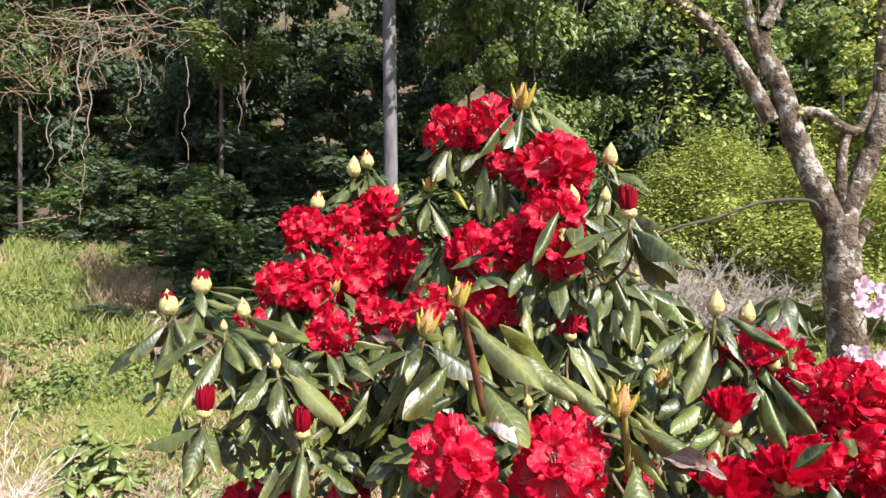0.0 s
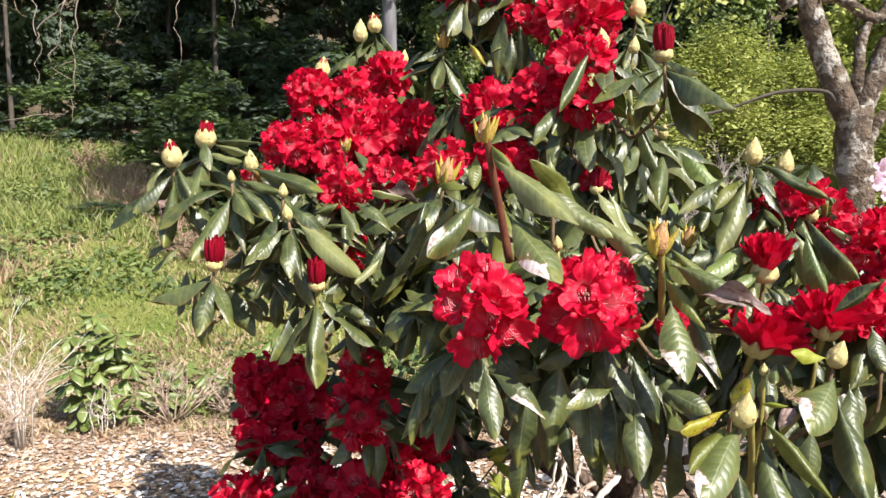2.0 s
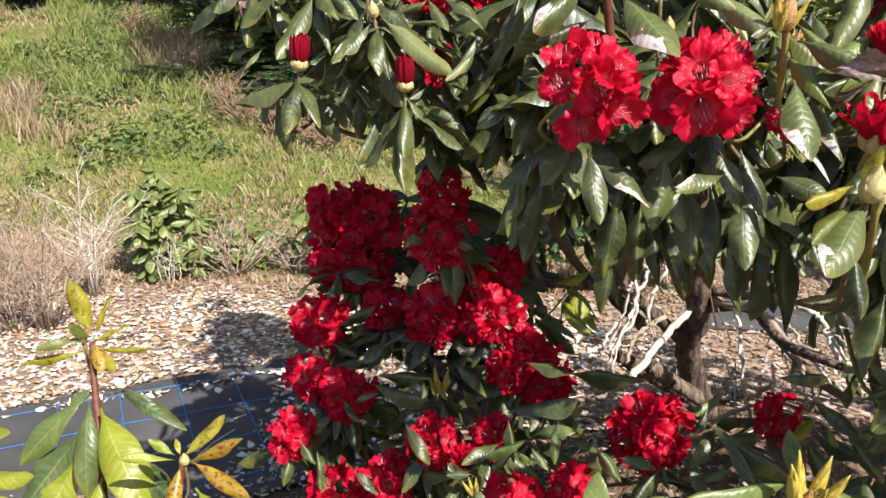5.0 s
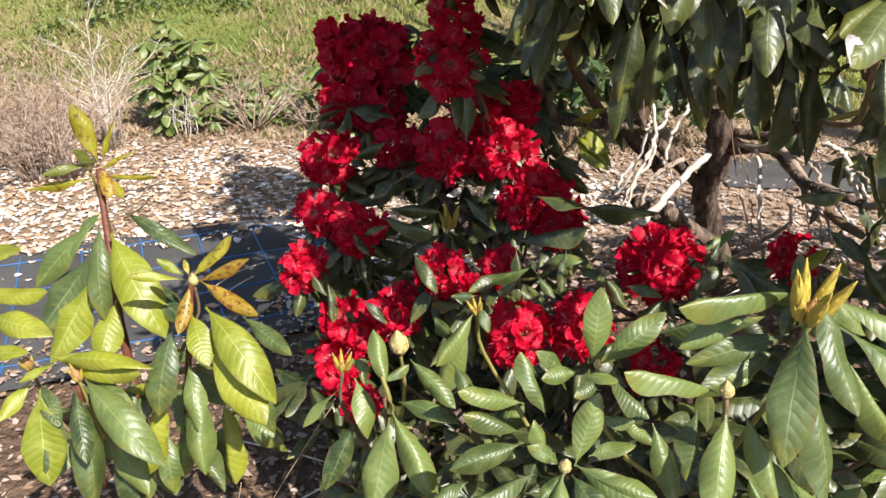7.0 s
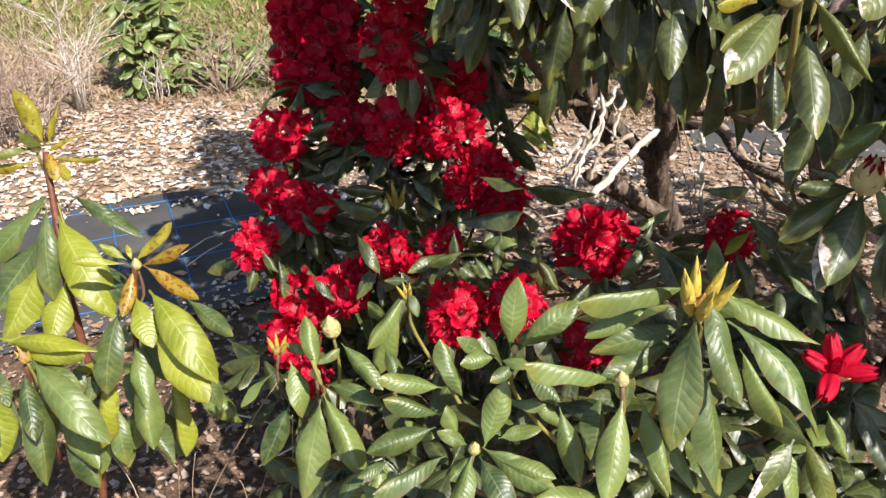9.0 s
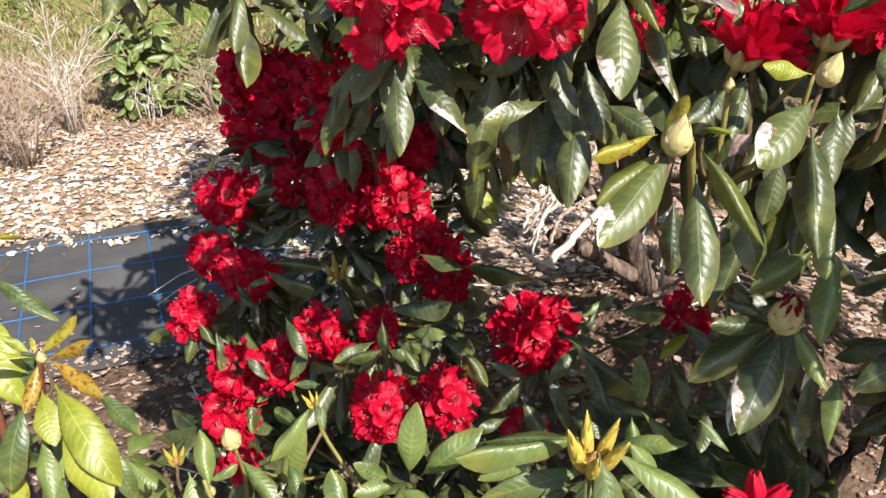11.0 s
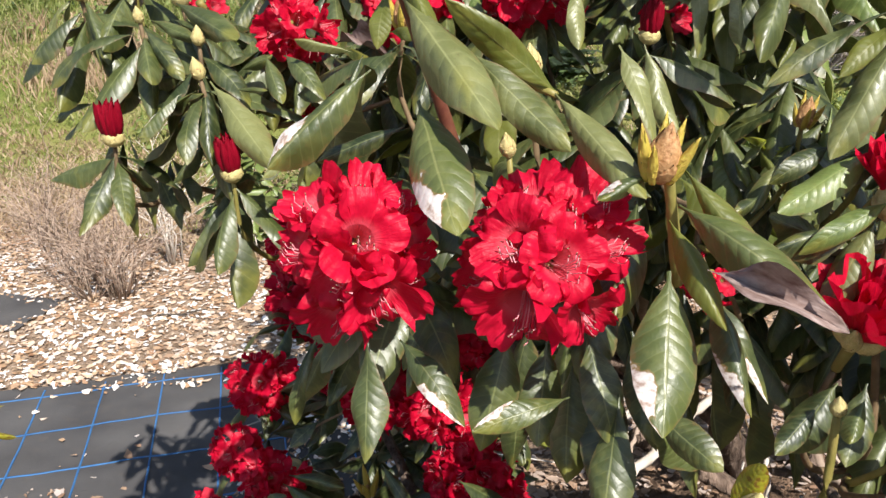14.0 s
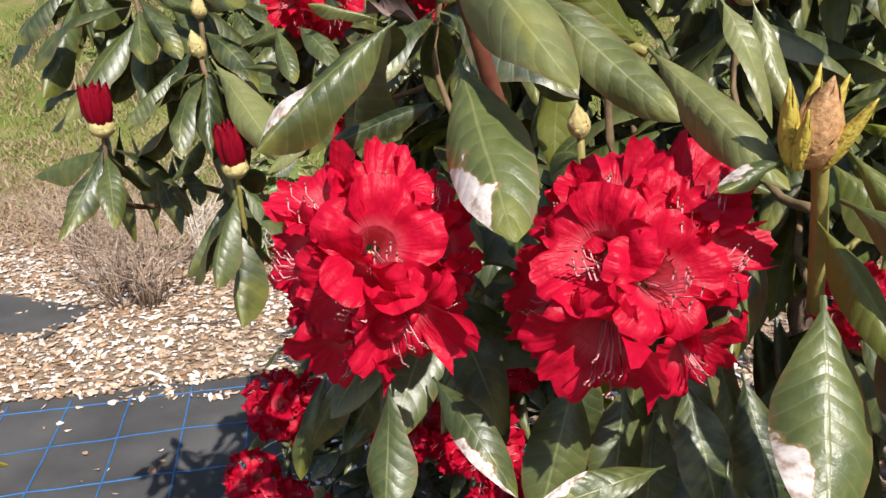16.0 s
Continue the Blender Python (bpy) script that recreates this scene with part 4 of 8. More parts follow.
leaf_at(bush, (0.266, 0.965, 1.538), (0.342, 0.925, 1.522), 0.30, "k")
leaf_at(bush, (0.294, 1.038, 1.339), (0.245, 1.004, 1.393), 0.45, "d")
leaf_at(bush, (0.219, 1.049, 1.393), (0.213, 0.981, 1.298), 0.38, "d")
leaf_at(bush, (-0.043, 1.100, 1.409), (-0.090, 1.100, 1.306), 0.25, "d")
leaf_at(bush, (-0.042, 1.150, 1.356), (-0.056, 1.100, 1.315), 0.40, "d")
leaf_at(bush, (0.103, 1.312, 1.229), (0.096, 1.312, 1.113), 0.38, "d")
leaf_at(bush, (0.117, 1.400, 1.186), (0.136, 1.378, 1.106), 0.29, "d")
leaf_at(bush, (0.174, 1.367, 1.260), (0.196, 1.334, 1.155), 0.32, "d")
leaf_at(bush, (0.296, 1.312, 1.252), (0.319, 1.279, 1.128), 0.38, "d")
leaf_at(bush, (0.149, 1.400, 1.234), (0.142, 1.400, 1.132), 0.32, "d")
leaf_at(bush, (0.444, 1.160, 1.215), (0.449, 1.140, 1.119), 0.40, "d")
leaf_at(bush, (0.483, 1.160, 1.203), (0.507, 1.140, 1.110), 0.40, "d")
leaf_at(bush, (0.126, 1.070, 1.428), (0.109, 1.030, 1.334), 0.50, "d")
leaf_at(bush, (0.190, 1.070, 1.432), (0.218, 1.030, 1.355), 0.50, "d")
leaf_at(bush, (0.155, 1.100, 1.409), (0.154, 1.060, 1.325), 0.50, "d")
leaf_at(bush, (0.226, 1.090, 1.430), (0.255, 1.050, 1.347), 0.45, "d")
leaf_at(bush, (0.176, 1.130, 1.372), (0.179, 1.090, 1.269), 0.50, "d")
leaf_at(bush, (0.207, 1.130, 1.366), (0.207, 1.090, 1.263), 0.45, "d")
leaf_at(bush, (0.069, 1.100, 1.405), (0.068, 1.060, 1.347), 0.45, "d")
leaf_at(bush, (-0.284, 1.270, 1.586), (-0.319, 1.230, 1.543), 0.34, "s")
leaf_at(bush, (-0.375, 1.350, 1.651), (-0.311, 1.320, 1.592), 0.34, "d")
leaf_at(bush, (-0.286, 1.310, 1.584), (-0.346, 1.270, 1.530), 0.29, "s")
leaf_at(bush, (-0.270, 1.310, 1.594), (-0.157, 1.230, 1.515), 0.29, "d")
leaf_at(bush, (-0.201, 1.320, 1.624), (-0.166, 1.280, 1.576), 0.36, "d")
leaf_at(bush, (-0.178, 1.320, 1.624), (-0.114, 1.280, 1.580), 0.32, "d")
leaf_at(bush, (-0.358, 1.400, 1.677), (-0.225, 1.300, 1.642), 0.24, "d")
leaf_at(bush, (-0.379, 1.370, 1.659), (-0.298, 1.340, 1.638), 0.24, "d")
leaf_at(bush, (-0.516, 1.420, 1.683), (-0.467, 1.380, 1.595), 0.29, "d")
leaf_at(bush, (-0.543, 1.440, 1.679), (-0.551, 1.420, 1.614), 0.44, "d")
leaf_at(bush, (-0.480, 1.380, 1.550), (-0.536, 1.360, 1.526), 0.29, "d")
leaf_at(bush, (-0.479, 1.380, 1.549), (-0.527, 1.360, 1.503), 0.32, "d")
leaf_at(bush, (-0.478, 1.400, 1.510), (-0.489, 1.370, 1.423), 0.27, "d")
leaf_at(bush, (-0.465, 1.400, 1.503), (-0.444, 1.370, 1.366), 0.27, "d")
leaf_at(bush, (-0.493, 1.450, 1.491), (-0.451, 1.420, 1.356), 0.29, "d")
leaf_at(bush, (-0.414, 1.380, 1.479), (-0.347, 1.330, 1.398), 0.36, "d")
leaf_at(bush, (-0.381, 1.380, 1.481), (-0.332, 1.350, 1.427), 0.36, "d")
leaf_at(bush, (-0.481, 1.420, 1.624), (-0.447, 1.400, 1.554), 0.36, "d")
leaf_at(bush, (-0.453, 1.440, 1.637), (-0.465, 1.420, 1.566), 0.40, "d")
leaf_at(bush, (-0.261, 1.330, 1.468), (-0.232, 1.250, 1.333), 0.29, "d")
leaf_at(bush, (-0.269, 1.340, 1.461), (-0.312, 1.280, 1.369), 0.19, "d")
leaf_at(bush, (-0.272, 1.340, 1.475), (-0.292, 1.320, 1.443), 0.40, "d")
leaf_at(bush, (-0.210, 1.300, 1.456), (-0.159, 1.280, 1.444), 0.40, "d")
leaf_at(bush, (-0.232, 1.300, 1.587), (-0.183, 1.280, 1.590), 0.16, "d")
leaf_at(bush, (-0.314, 1.360, 1.510), (-0.353, 1.330, 1.459), 0.32, "d")
leaf_at(bush, (-0.418, 1.400, 1.592), (-0.443, 1.380, 1.558), 0.32, "d")
leaf_at(bush, (-0.362, 1.330, 1.556), (-0.280, 1.310, 1.580), 0.24, "d")
leaf_at(bush, (-0.121, 1.300, 1.569), (-0.151, 1.270, 1.513), 0.32, "d")
leaf_at(bush, (-0.128, 1.250, 1.543), (-0.167, 1.220, 1.507), 0.32, "d")
leaf_at(bush, (-0.087, 1.300, 1.631), (-0.146, 1.280, 1.646), 0.24, "d")
leaf_at(bush, (-0.058, 1.250, 1.634), (-0.072, 1.220, 1.584), 0.32, "d")
leaf_at(bush, (0.179, 1.730, 2.119), (0.158, 1.680, 1.996), 0.26, "d")
leaf_at(bush, (0.195, 1.730, 2.119), (0.223, 1.680, 2.038), 0.24, "d")
leaf_at(bush, (0.211, 1.730, 2.122), (0.306, 1.660, 2.031), 0.24, "d")
leaf_at(bush, (0.163, 1.730, 2.113), (0.069, 1.680, 1.993), 0.19, "d")
leaf_at(bush, (0.155, 1.740, 2.134), (0.121, 1.720, 2.155), 0.24, "d")
leaf_at(bush, (0.123, 1.740, 2.108), (0.083, 1.720, 2.130), 0.24, "d")
leaf_at(bush, (0.020, 1.700, 2.026), (0.023, 1.670, 1.936), 0.32, "d")
leaf_at(bush, (0.020, 1.680, 1.931), (0.054, 1.660, 1.884), 0.32, "y")
leaf_at(bush, (0.095, 1.700, 2.001), (0.082, 1.700, 1.864), 0.32, "d")
leaf_at(bush, (0.125, 1.680, 1.974), (0.131, 1.680, 1.863), 0.32, "d")
leaf_at(bush, (0.105, 1.660, 1.948), (0.099, 1.660, 1.850), 0.32, "d")
leaf_at(bush, (0.359, 1.680, 1.989), (0.376, 1.640, 1.931), 0.28, "d")
leaf_at(bush, (0.369, 1.690, 1.990), (0.392, 1.660, 1.969), 0.24, "y")
leaf_at(bush, (0.337, 1.550, 1.903), (0.376, 1.500, 1.777), 0.18, "d")
leaf_at(bush, (0.341, 1.500, 1.889), (0.394, 1.360, 1.835), 0.16, "d")
leaf_at(bush, (0.239, 1.400, 1.870), (0.206, 1.330, 1.814), 0.34, "d")
leaf_at(bush, (0.289, 1.450, 1.889), (0.238, 1.400, 1.839), 0.24, "d")
leaf_at(bush, (0.200, 1.420, 1.911), (0.225, 1.400, 1.887), 0.36, "d")
leaf_at(bush, (0.378, 1.600, 1.887), (0.436, 1.550, 1.774), 0.21, "d")
leaf_at(bush, (0.376, 1.550, 1.882), (0.441, 1.500, 1.797), 0.16, "d")
leaf_at(bush, (0.302, 1.500, 1.845), (0.312, 1.480, 1.790), 0.32, "d")
leaf_at(bush, (0.208, 1.350, 1.876), (0.151, 1.300, 1.771), 0.21, "d")
leaf_at(bush, (0.158, 1.350, 1.784), (0.111, 1.300, 1.718), 0.29, "d")
leaf_at(bush, (0.323, 1.500, 1.772), (0.356, 1.480, 1.707), 0.22, "d")
leaf_at(bush, (0.325, 1.500, 1.762), (0.368, 1.450, 1.641), 0.24, "d")
leaf_at(bush, (0.350, 1.520, 1.757), (0.429, 1.460, 1.635), 0.18, "d")
leaf_at(bush, (0.197, 1.220, 1.650), (0.235, 1.170, 1.569), 0.30, "d")
leaf_at(bush, (0.219, 1.240, 1.649), (0.255, 1.200, 1.566), 0.27, "d")
leaf_at(bush, (0.323, 1.500, 1.772), (0.376, 1.460, 1.748), 0.16, "d")
leaf_at(bush, (0.344, 1.550, 1.850), (0.362, 1.530, 1.805), 0.40, "d")
leaf_at(bush, (0.248, 1.400, 1.807), (0.237, 1.380, 1.709), 0.36, "d")
leaf_at(bush, (0.270, 1.420, 1.709), (0.278, 1.400, 1.620), 0.32, "d")
leaf_at(bush, (0.219, 1.400, 1.787), (0.198, 1.380, 1.709), 0.40, "d")
leaf_at(bush, (0.170, 1.400, 1.768), (0.147, 1.360, 1.661), 0.32, "d")
leaf_at(bush, (0.201, 1.400, 1.709), (0.245, 1.380, 1.777), 0.32, "d")
leaf_at(bush, (0.145, 1.350, 1.699), (0.153, 1.330, 1.634), 0.40, "d")
leaf_at(bush, (0.072, 1.400, 1.747), (0.122, 1.360, 1.728), 0.32, "d")
leaf_at(bush, (0.322, 1.400, 1.620), (0.311, 1.400, 1.690), 0.40, "d")
leaf_at(bush, (-0.506, 1.410, 1.685), (-0.537, 1.380, 1.635), 0.26, "d")
leaf_at(bush, (-0.498, 1.410, 1.685), (-0.448, 1.370, 1.602), 0.22, "d")
leaf_at(bush, (-0.513, 1.410, 1.680), (-0.537, 1.400, 1.685), 0.24, "d")
leaf_at(bush, (-0.472, 1.480, 1.730), (-0.444, 1.430, 1.673), 0.32, "d")
leaf_at(bush, (-0.453, 1.480, 1.725), (-0.353, 1.440, 1.723), 0.13, "d")
leaf_at(bush, (-0.453, 1.480, 1.720), (-0.364, 1.420, 1.700), 0.16, "d")
leaf_at(bush, (-0.458, 1.460, 1.705), (-0.384, 1.420, 1.689), 0.24, "d")
leaf_at(bush, (-0.482, 1.440, 1.710), (-0.496, 1.420, 1.690), 0.32, "d")
leaf_at(bush, (-0.364, 1.430, 1.675), (-0.274, 1.360, 1.634), 0.19, "d")
leaf_at(bush, (-0.392, 1.440, 1.655), (-0.297, 1.380, 1.636), 0.16, "d")
leaf_at(bush, (-0.402, 1.440, 1.649), (-0.317, 1.380, 1.592), 0.29, "d")
leaf_at(bush, (-0.286, 1.360, 1.577), (-0.358, 1.330, 1.544), 0.22, "d")
leaf_at(bush, (-0.329, 1.380, 1.599), (-0.407, 1.380, 1.569), 0.32, "d")
leaf_at(bush, (-0.207, 1.600, 1.711), (-0.181, 1.550, 1.671), 0.32, "d")
leaf_at(bush, (-0.232, 1.620, 1.705), (-0.258, 1.600, 1.682), 0.32, "d")
leaf_at(bush, (-0.151, 1.420, 1.629), (-0.067, 1.380, 1.612), 0.18, "k")
leaf_at(bush, (-0.250, 1.350, 1.602), (-0.207, 1.350, 1.621), 0.40, "d")
leaf_at(bush, (-0.499, 1.400, 1.626), (-0.514, 1.380, 1.593), 0.40, "k")
leaf_at(bush, (-0.472, 1.400, 1.576), (-0.481, 1.400, 1.616), 0.32, "d")
leaf_at(bush, (-0.273, 1.950, 1.826), (-0.215, 1.920, 1.791), 0.24, "d")
leaf_at(bush, (-0.328, 1.900, 1.809), (-0.305, 1.880, 1.756), 0.32, "d")
leaf_at(bush, (-0.361, 1.900, 1.809), (-0.338, 1.880, 1.769), 0.32, "d")
leaf_at(bush, (-0.204, 2.200, 2.033), (-0.163, 2.170, 1.976), 0.29, "d")
leaf_at(bush, (-0.242, 2.200, 2.010), (-0.263, 2.170, 1.945), 0.32, "d")
leaf_at(bush, (-0.219, 2.200, 2.010), (-0.225, 2.180, 1.939), 0.32, "d")
leaf_at(bush, (-0.147, 2.150, 1.944), (-0.099, 2.100, 1.895), 0.32, "d")
leaf_at(bush, (-0.081, 1.950, 1.950), (-0.128, 1.930, 1.900), 0.20, "d")
leaf_at(bush, (-0.032, 1.760, 1.945), (-0.099, 1.740, 1.894), 0.20, "d")
leaf_at(bush, (-0.020, 1.760, 1.927), (-0.069, 1.740, 1.906), 0.20, "d")
leaf_at(bush, (-0.118, 1.450, 1.589), (-0.127, 1.430, 1.544), 0.32, "d")
leaf_at(bush, (-0.044, 1.300, 1.653), (0.005, 1.270, 1.651), 0.32, "o")
leaf_at(bush, (0.012, 1.120, 1.702), (0.008, 1.100, 1.656), 0.45, "o")
leaf_at(bush, (0.027, 1.100, 1.718), (0.069, 1.060, 1.670), 0.30, "o")
leaf_at(bush, (-0.114, 1.250, 1.504), (-0.059, 1.180, 1.610), 0.28, "d")
leaf_at(bush, (-0.077, 1.200, 1.526), (-0.018, 1.140, 1.638), 0.35, "d")
leaf_at(bush, (-0.206, 1.330, 1.461), (-0.139, 1.280, 1.425), 0.29, "d")
leaf_at(bush, (-0.165, 1.400, 1.568), (-0.143, 1.380, 1.481), 0.32, "d")
leaf_at(bush, (-0.094, 1.200, 1.487), (-0.042, 1.200, 1.444), 0.40, "d")
leaf_at(bush, (-0.270, 1.500, 1.663), (-0.256, 1.480, 1.638), 0.40, "d")
leaf_at(bush, (-0.364, 1.400, 1.517), (-0.278, 1.360, 1.445), 0.32, "d")
leaf_at(bush, (-0.395, 1.400, 1.476), (-0.386, 1.400, 1.395), 0.40, "d")
leaf_at(bush, (-0.329, 1.420, 1.473), (-0.326, 1.400, 1.395), 0.40, "d")
leaf_at(bush, (-0.209, 1.360, 1.484), (-0.236, 1.340, 1.468), 0.40, "d")
# dark leaves added behind the stems where the gaps look shaded
leaf_at(bush, (0.897, 2.300, 0.797), (0.901, 2.300, 0.636), 0.27, "d")
leaf_at(bush, (0.974, 2.350, 0.747), (1.023, 2.330, 0.591), 0.27, "d")
leaf_at(bush, (0.988, 2.300, 0.818), (1.047, 2.280, 0.687), 0.27, "d")
leaf_at(bush, (1.084, 2.400, 0.715), (1.084, 2.380, 0.552), 0.27, "d")
leaf_at(bush, (0.924, 2.400, 0.671), (0.881, 2.380, 0.522), 0.27, "d")
leaf_at(bush, (0.989, 2.350, 0.618), (1.086, 2.330, 0.477), 0.27, "d")
leaf_at(bush, (1.120, 2.350, 0.698), (1.157, 2.300, 0.553), 0.27, "d")
leaf_at(bush, (1.059, 2.300, 0.606), (1.021, 2.280, 0.459), 0.27, "d")
leaf_at(bush, (0.861, 2.400, 0.724), (0.858, 2.400, 0.572), 0.27, "d")
leaf_at(bush, (1.118, 2.300, 0.571), (1.206, 2.280, 0.469), 0.27, "d")
leaf_at(bush, (0.994, 2.400, 0.519), (0.939, 2.360, 0.393), 0.27, "d")
leaf_at(bush, (0.083, 2.500, 0.900), (0.074, 2.480, 0.759), 0.29, "d")
leaf_at(bush, (0.131, 2.500, 0.972), (0.194, 2.480, 0.837), 0.29, "d")
leaf_at(bush, (0.024, 2.500, 1.004), (-0.004, 2.470, 0.869), 0.29, "d")
leaf_at(bush, (0.201, 2.500, 0.974), (0.249, 2.500, 0.833), 0.29, "d")
leaf_at(bush, (0.125, 2.500, 0.810), (0.222, 2.460, 0.714), 0.29, "d")
leaf_at(bush, (0.016, 2.500, 0.825), (-0.052, 2.470, 0.719), 0.29, "d")
leaf_at(bush, (0.265, 2.500, 0.852), (0.299, 2.500, 0.703), 0.29, "d")
leaf_at(bush, (-0.027, 2.550, 0.956), (0.033, 2.500, 0.844), 0.29, "d")
leaf_at(bush, (0.339, 2.500, 0.979), (0.389, 2.500, 0.856), 0.29, "d")
leaf_at(bush, (0.202, 2.500, 0.757), (0.156, 2.480, 0.626), 0.27, "d")
leaf_at(bush, (0.610, 2.400, 0.978), (0.650, 2.400, 0.842), 0.27, "d")
leaf_at(bush, (0.687, 2.400, 0.913), (0.725, 2.380, 0.780), 0.27, "d")
leaf_at(bush, (0.793, 2.400, 0.882), (0.803, 2.380, 0.729), 0.27, "d")
leaf_at(bush, (0.404, 2.500, 1.015), (0.471, 2.480, 0.883), 0.27, "d")
leaf_at(bush, (0.717, 2.400, 1.014), (0.810, 2.400, 0.883), 0.27, "d")
stem(bush, [(-0.25, 1.60, 1.38), (-0.26, 1.52, 1.35), (-0.24, 1.42, 1.36)], .006, .004, TWIG, "twig")
stem(bush, [(-0.25, 1.60, 1.38), (-0.34, 1.53, 1.38), (-0.42, 1.46, 1.42)], .006, .004, TWIG, "twig")
stem(bush, [(0.063, 1.160, 1.550), (0.043, 1.130, 1.639), (0.027, 1.100, 1.710), (0.023, 1.090, 1.733)], .0065, .0045, REDSTEM, "stem")
stem(bush, [(0.256, 1.060, 1.489), (0.245, 1.030, 1.556), (0.238, 1.015, 1.593)], .0048, .004, GREENSTEM, "stem")
stem(bush, [(0.155, 1.090, 1.625), (0.125, 1.100, 1.636), (0.096, 1.100, 1.668)], .003, .003, GREENSTEM, "twig")
stem(bush, [(0.353, 0.980, 1.271), (0.325, 0.920, 1.366), (0.313, 0.900, 1.411)], .004, .004, GREENSTEM, "twig")
stem(bush, [(0.576, 2.220, 0.457), (0.504, 2.150, 0.628), (0.462, 2.080, 0.743), (0.462, 2.000, 0.870), (0.423, 1.950, 1.016), (0.407, 1.920, 1.170), (0.352, 1.900, 1.341)], .036, .026, BARK, "trunk")
stem(bush, [(0.583, 2.220, 0.467), (0.463, 2.150, 0.572), (0.340, 2.050, 0.674), (0.267, 2.000, 0.735)], .026, .018, BARK, "branch")
stem(bush, [(0.476, 2.080, 0.727), (0.340, 2.000, 0.865), (0.246, 1.900, 0.969), (0.186, 1.800, 1.140)], .018, .013, BARK, "branch")
stem(bush, [(0.246, 1.900, 0.969), (0.107, 1.850, 0.987), (0.025, 1.800, 1.019), (-0.031, 1.750, 1.145)], .014, .010, BARK, "branch")
stem(bush, [(0.461, 2.000, 0.877), (0.536, 1.850, 0.934), (0.549, 1.650, 0.929), (0.603, 1.500, 0.945)], .012, .009, BARK, "branch")
stem(bush, [(0.552, 1.800, 0.925), (0.593, 1.600, 0.881), (0.619, 1.500, 0.878)], .012, .008, TWIG, "branch")
stem(bush, [(0.232, 1.800, 0.746), (0.284, 1.850, 0.768), (0.335, 1.900, 0.809), (0.394, 1.950, 0.853), (0.451, 2.000, 0.894)], 0.0108, 0.0092, DEADWOOD, "dead_stem")
stem(bush, [(0.308, 1.900, 1.030), (0.291, 1.892, 0.988), (0.273, 1.884, 0.951), (0.265, 1.876, 0.882), (0.240, 1.868, 0.852), (0.213, 1.860, 0.798)], 0.0052, 0.0044, DEADWOOD, "dead_stem")
stem(bush, [(0.254, 1.880, 1.034), (0.270, 1.870, 0.962), (0.260, 1.860, 0.919), (0.230, 1.850, 0.847), (0.200, 1.840, 0.773)], 0.0046, 0.0040, DEADWOOD, "dead_stem")
stem(bush, [(0.254, 1.860, 0.992), (0.251, 1.860, 0.971), (0.236, 1.860, 0.901), (0.213, 1.860, 0.839), (0.190, 1.860, 0.797)], 0.0044, 0.0032, DEADWOOD, "dead_stem")
stem(bush, [(0.274, 1.900, 0.946), (0.265, 1.880, 0.906), (0.242, 1.860, 0.872), (0.224, 1.840, 0.814), (0.214, 1.820, 0.762)], 0.0036, 0.0032, DEADWOOD, "dead_stem")
stem(bush, [(0.352, 1.920, 1.023), (0.340, 1.910, 1.001), (0.316, 1.900, 0.954), (0.308, 1.890, 0.915), (0.301, 1.880, 0.879)], 0.0050, 0.0040, DEADWOOD, "dead_stem")
stem(bush, [(0.220, 1.840, 0.896), (0.197, 1.830, 0.856), (0.179, 1.820, 0.820)], 0.0048, 0.0040, DEADWOOD, "dead_stem")
stem(bush, [(0.361, 1.940, 0.875), (0.318, 1.920, 0.857), (0.289, 1.900, 0.845), (0.268, 1.880, 0.822), (0.254, 1.860, 0.777)], 0.0068, 0.0048, DEADTWIG, "dead_stem")
stem(bush, [(0.332, 1.900, 0.883), (0.323, 1.900, 0.858), (0.331, 1.900, 0.835), (0.323, 1.900, 0.814)], 0.0026, 0.0016, DEADTWIG, "dead_stem")
stem(bush, [(0.193, 1.800, 0.783), (0.233, 1.800, 0.761), (0.274, 1.800, 0.748)], 0.0060, 0.0048, DEADWOOD, "dead_stem")
stem(bush, [(0.427, 1.820, 0.992), (0.442, 1.810, 0.932), (0.453, 1.800, 0.885)], 0.0020, 0.0016, TWIG, "dead_stem")
stem(bush, [(0.454, 1.750, 0.872), (0.471, 1.725, 0.800), (0.493, 1.700, 0.726)], 0.0021, 0.0016, DEADWOOD, "dead_stem")
stem(bush, [(0.445, 1.800, 0.953), (0.464, 1.790, 0.912), (0.478, 1.780, 0.875)], 0.0016, 0.0012, TWIG, "dead_stem")
stem(bush, [(0.477, 1.760, 0.855), (0.490, 1.750, 0.797), (0.504, 1.740, 0.738)], 0.0018, 0.0013, DEADTWIG, "dead_stem")
stem(bush, [(0.498, 1.840, 0.936), (0.499, 1.795, 0.905), (0.496, 1.750, 0.860), (0.503, 1.727, 0.780), (0.508, 1.703, 0.748), (0.519, 1.680, 0.710)], 0.0048, 0.0042, DEADWOOD, "dead_stem")
stem(bush, [(0.479, 2.000, 0.912), (0.507, 1.900, 0.922), (0.530, 1.800, 0.956), (0.548, 1.750, 0.943), (0.566, 1.680, 0.919), (0.584, 1.620, 0.930), (0.606, 1.520, 0.938), (0.619, 1.460, 0.956)], 0.0100, 0.0068, DEADTWIG, "dead_stem")
stem(bush, [(0.462, 2.000, 0.933), (0.528, 1.900, 0.952), (0.561, 1.820, 0.989), (0.576, 1.740, 1.055)], 0.0125, 0.0100, BARK, "dead_stem")
stem(bush, [(0.544, 1.750, 0.953), (0.574, 1.720, 0.948), (0.585, 1.690, 0.938), (0.585, 1.660, 0.921)], 0.0044, 0.0032, DEADTWIG, "dead_stem")
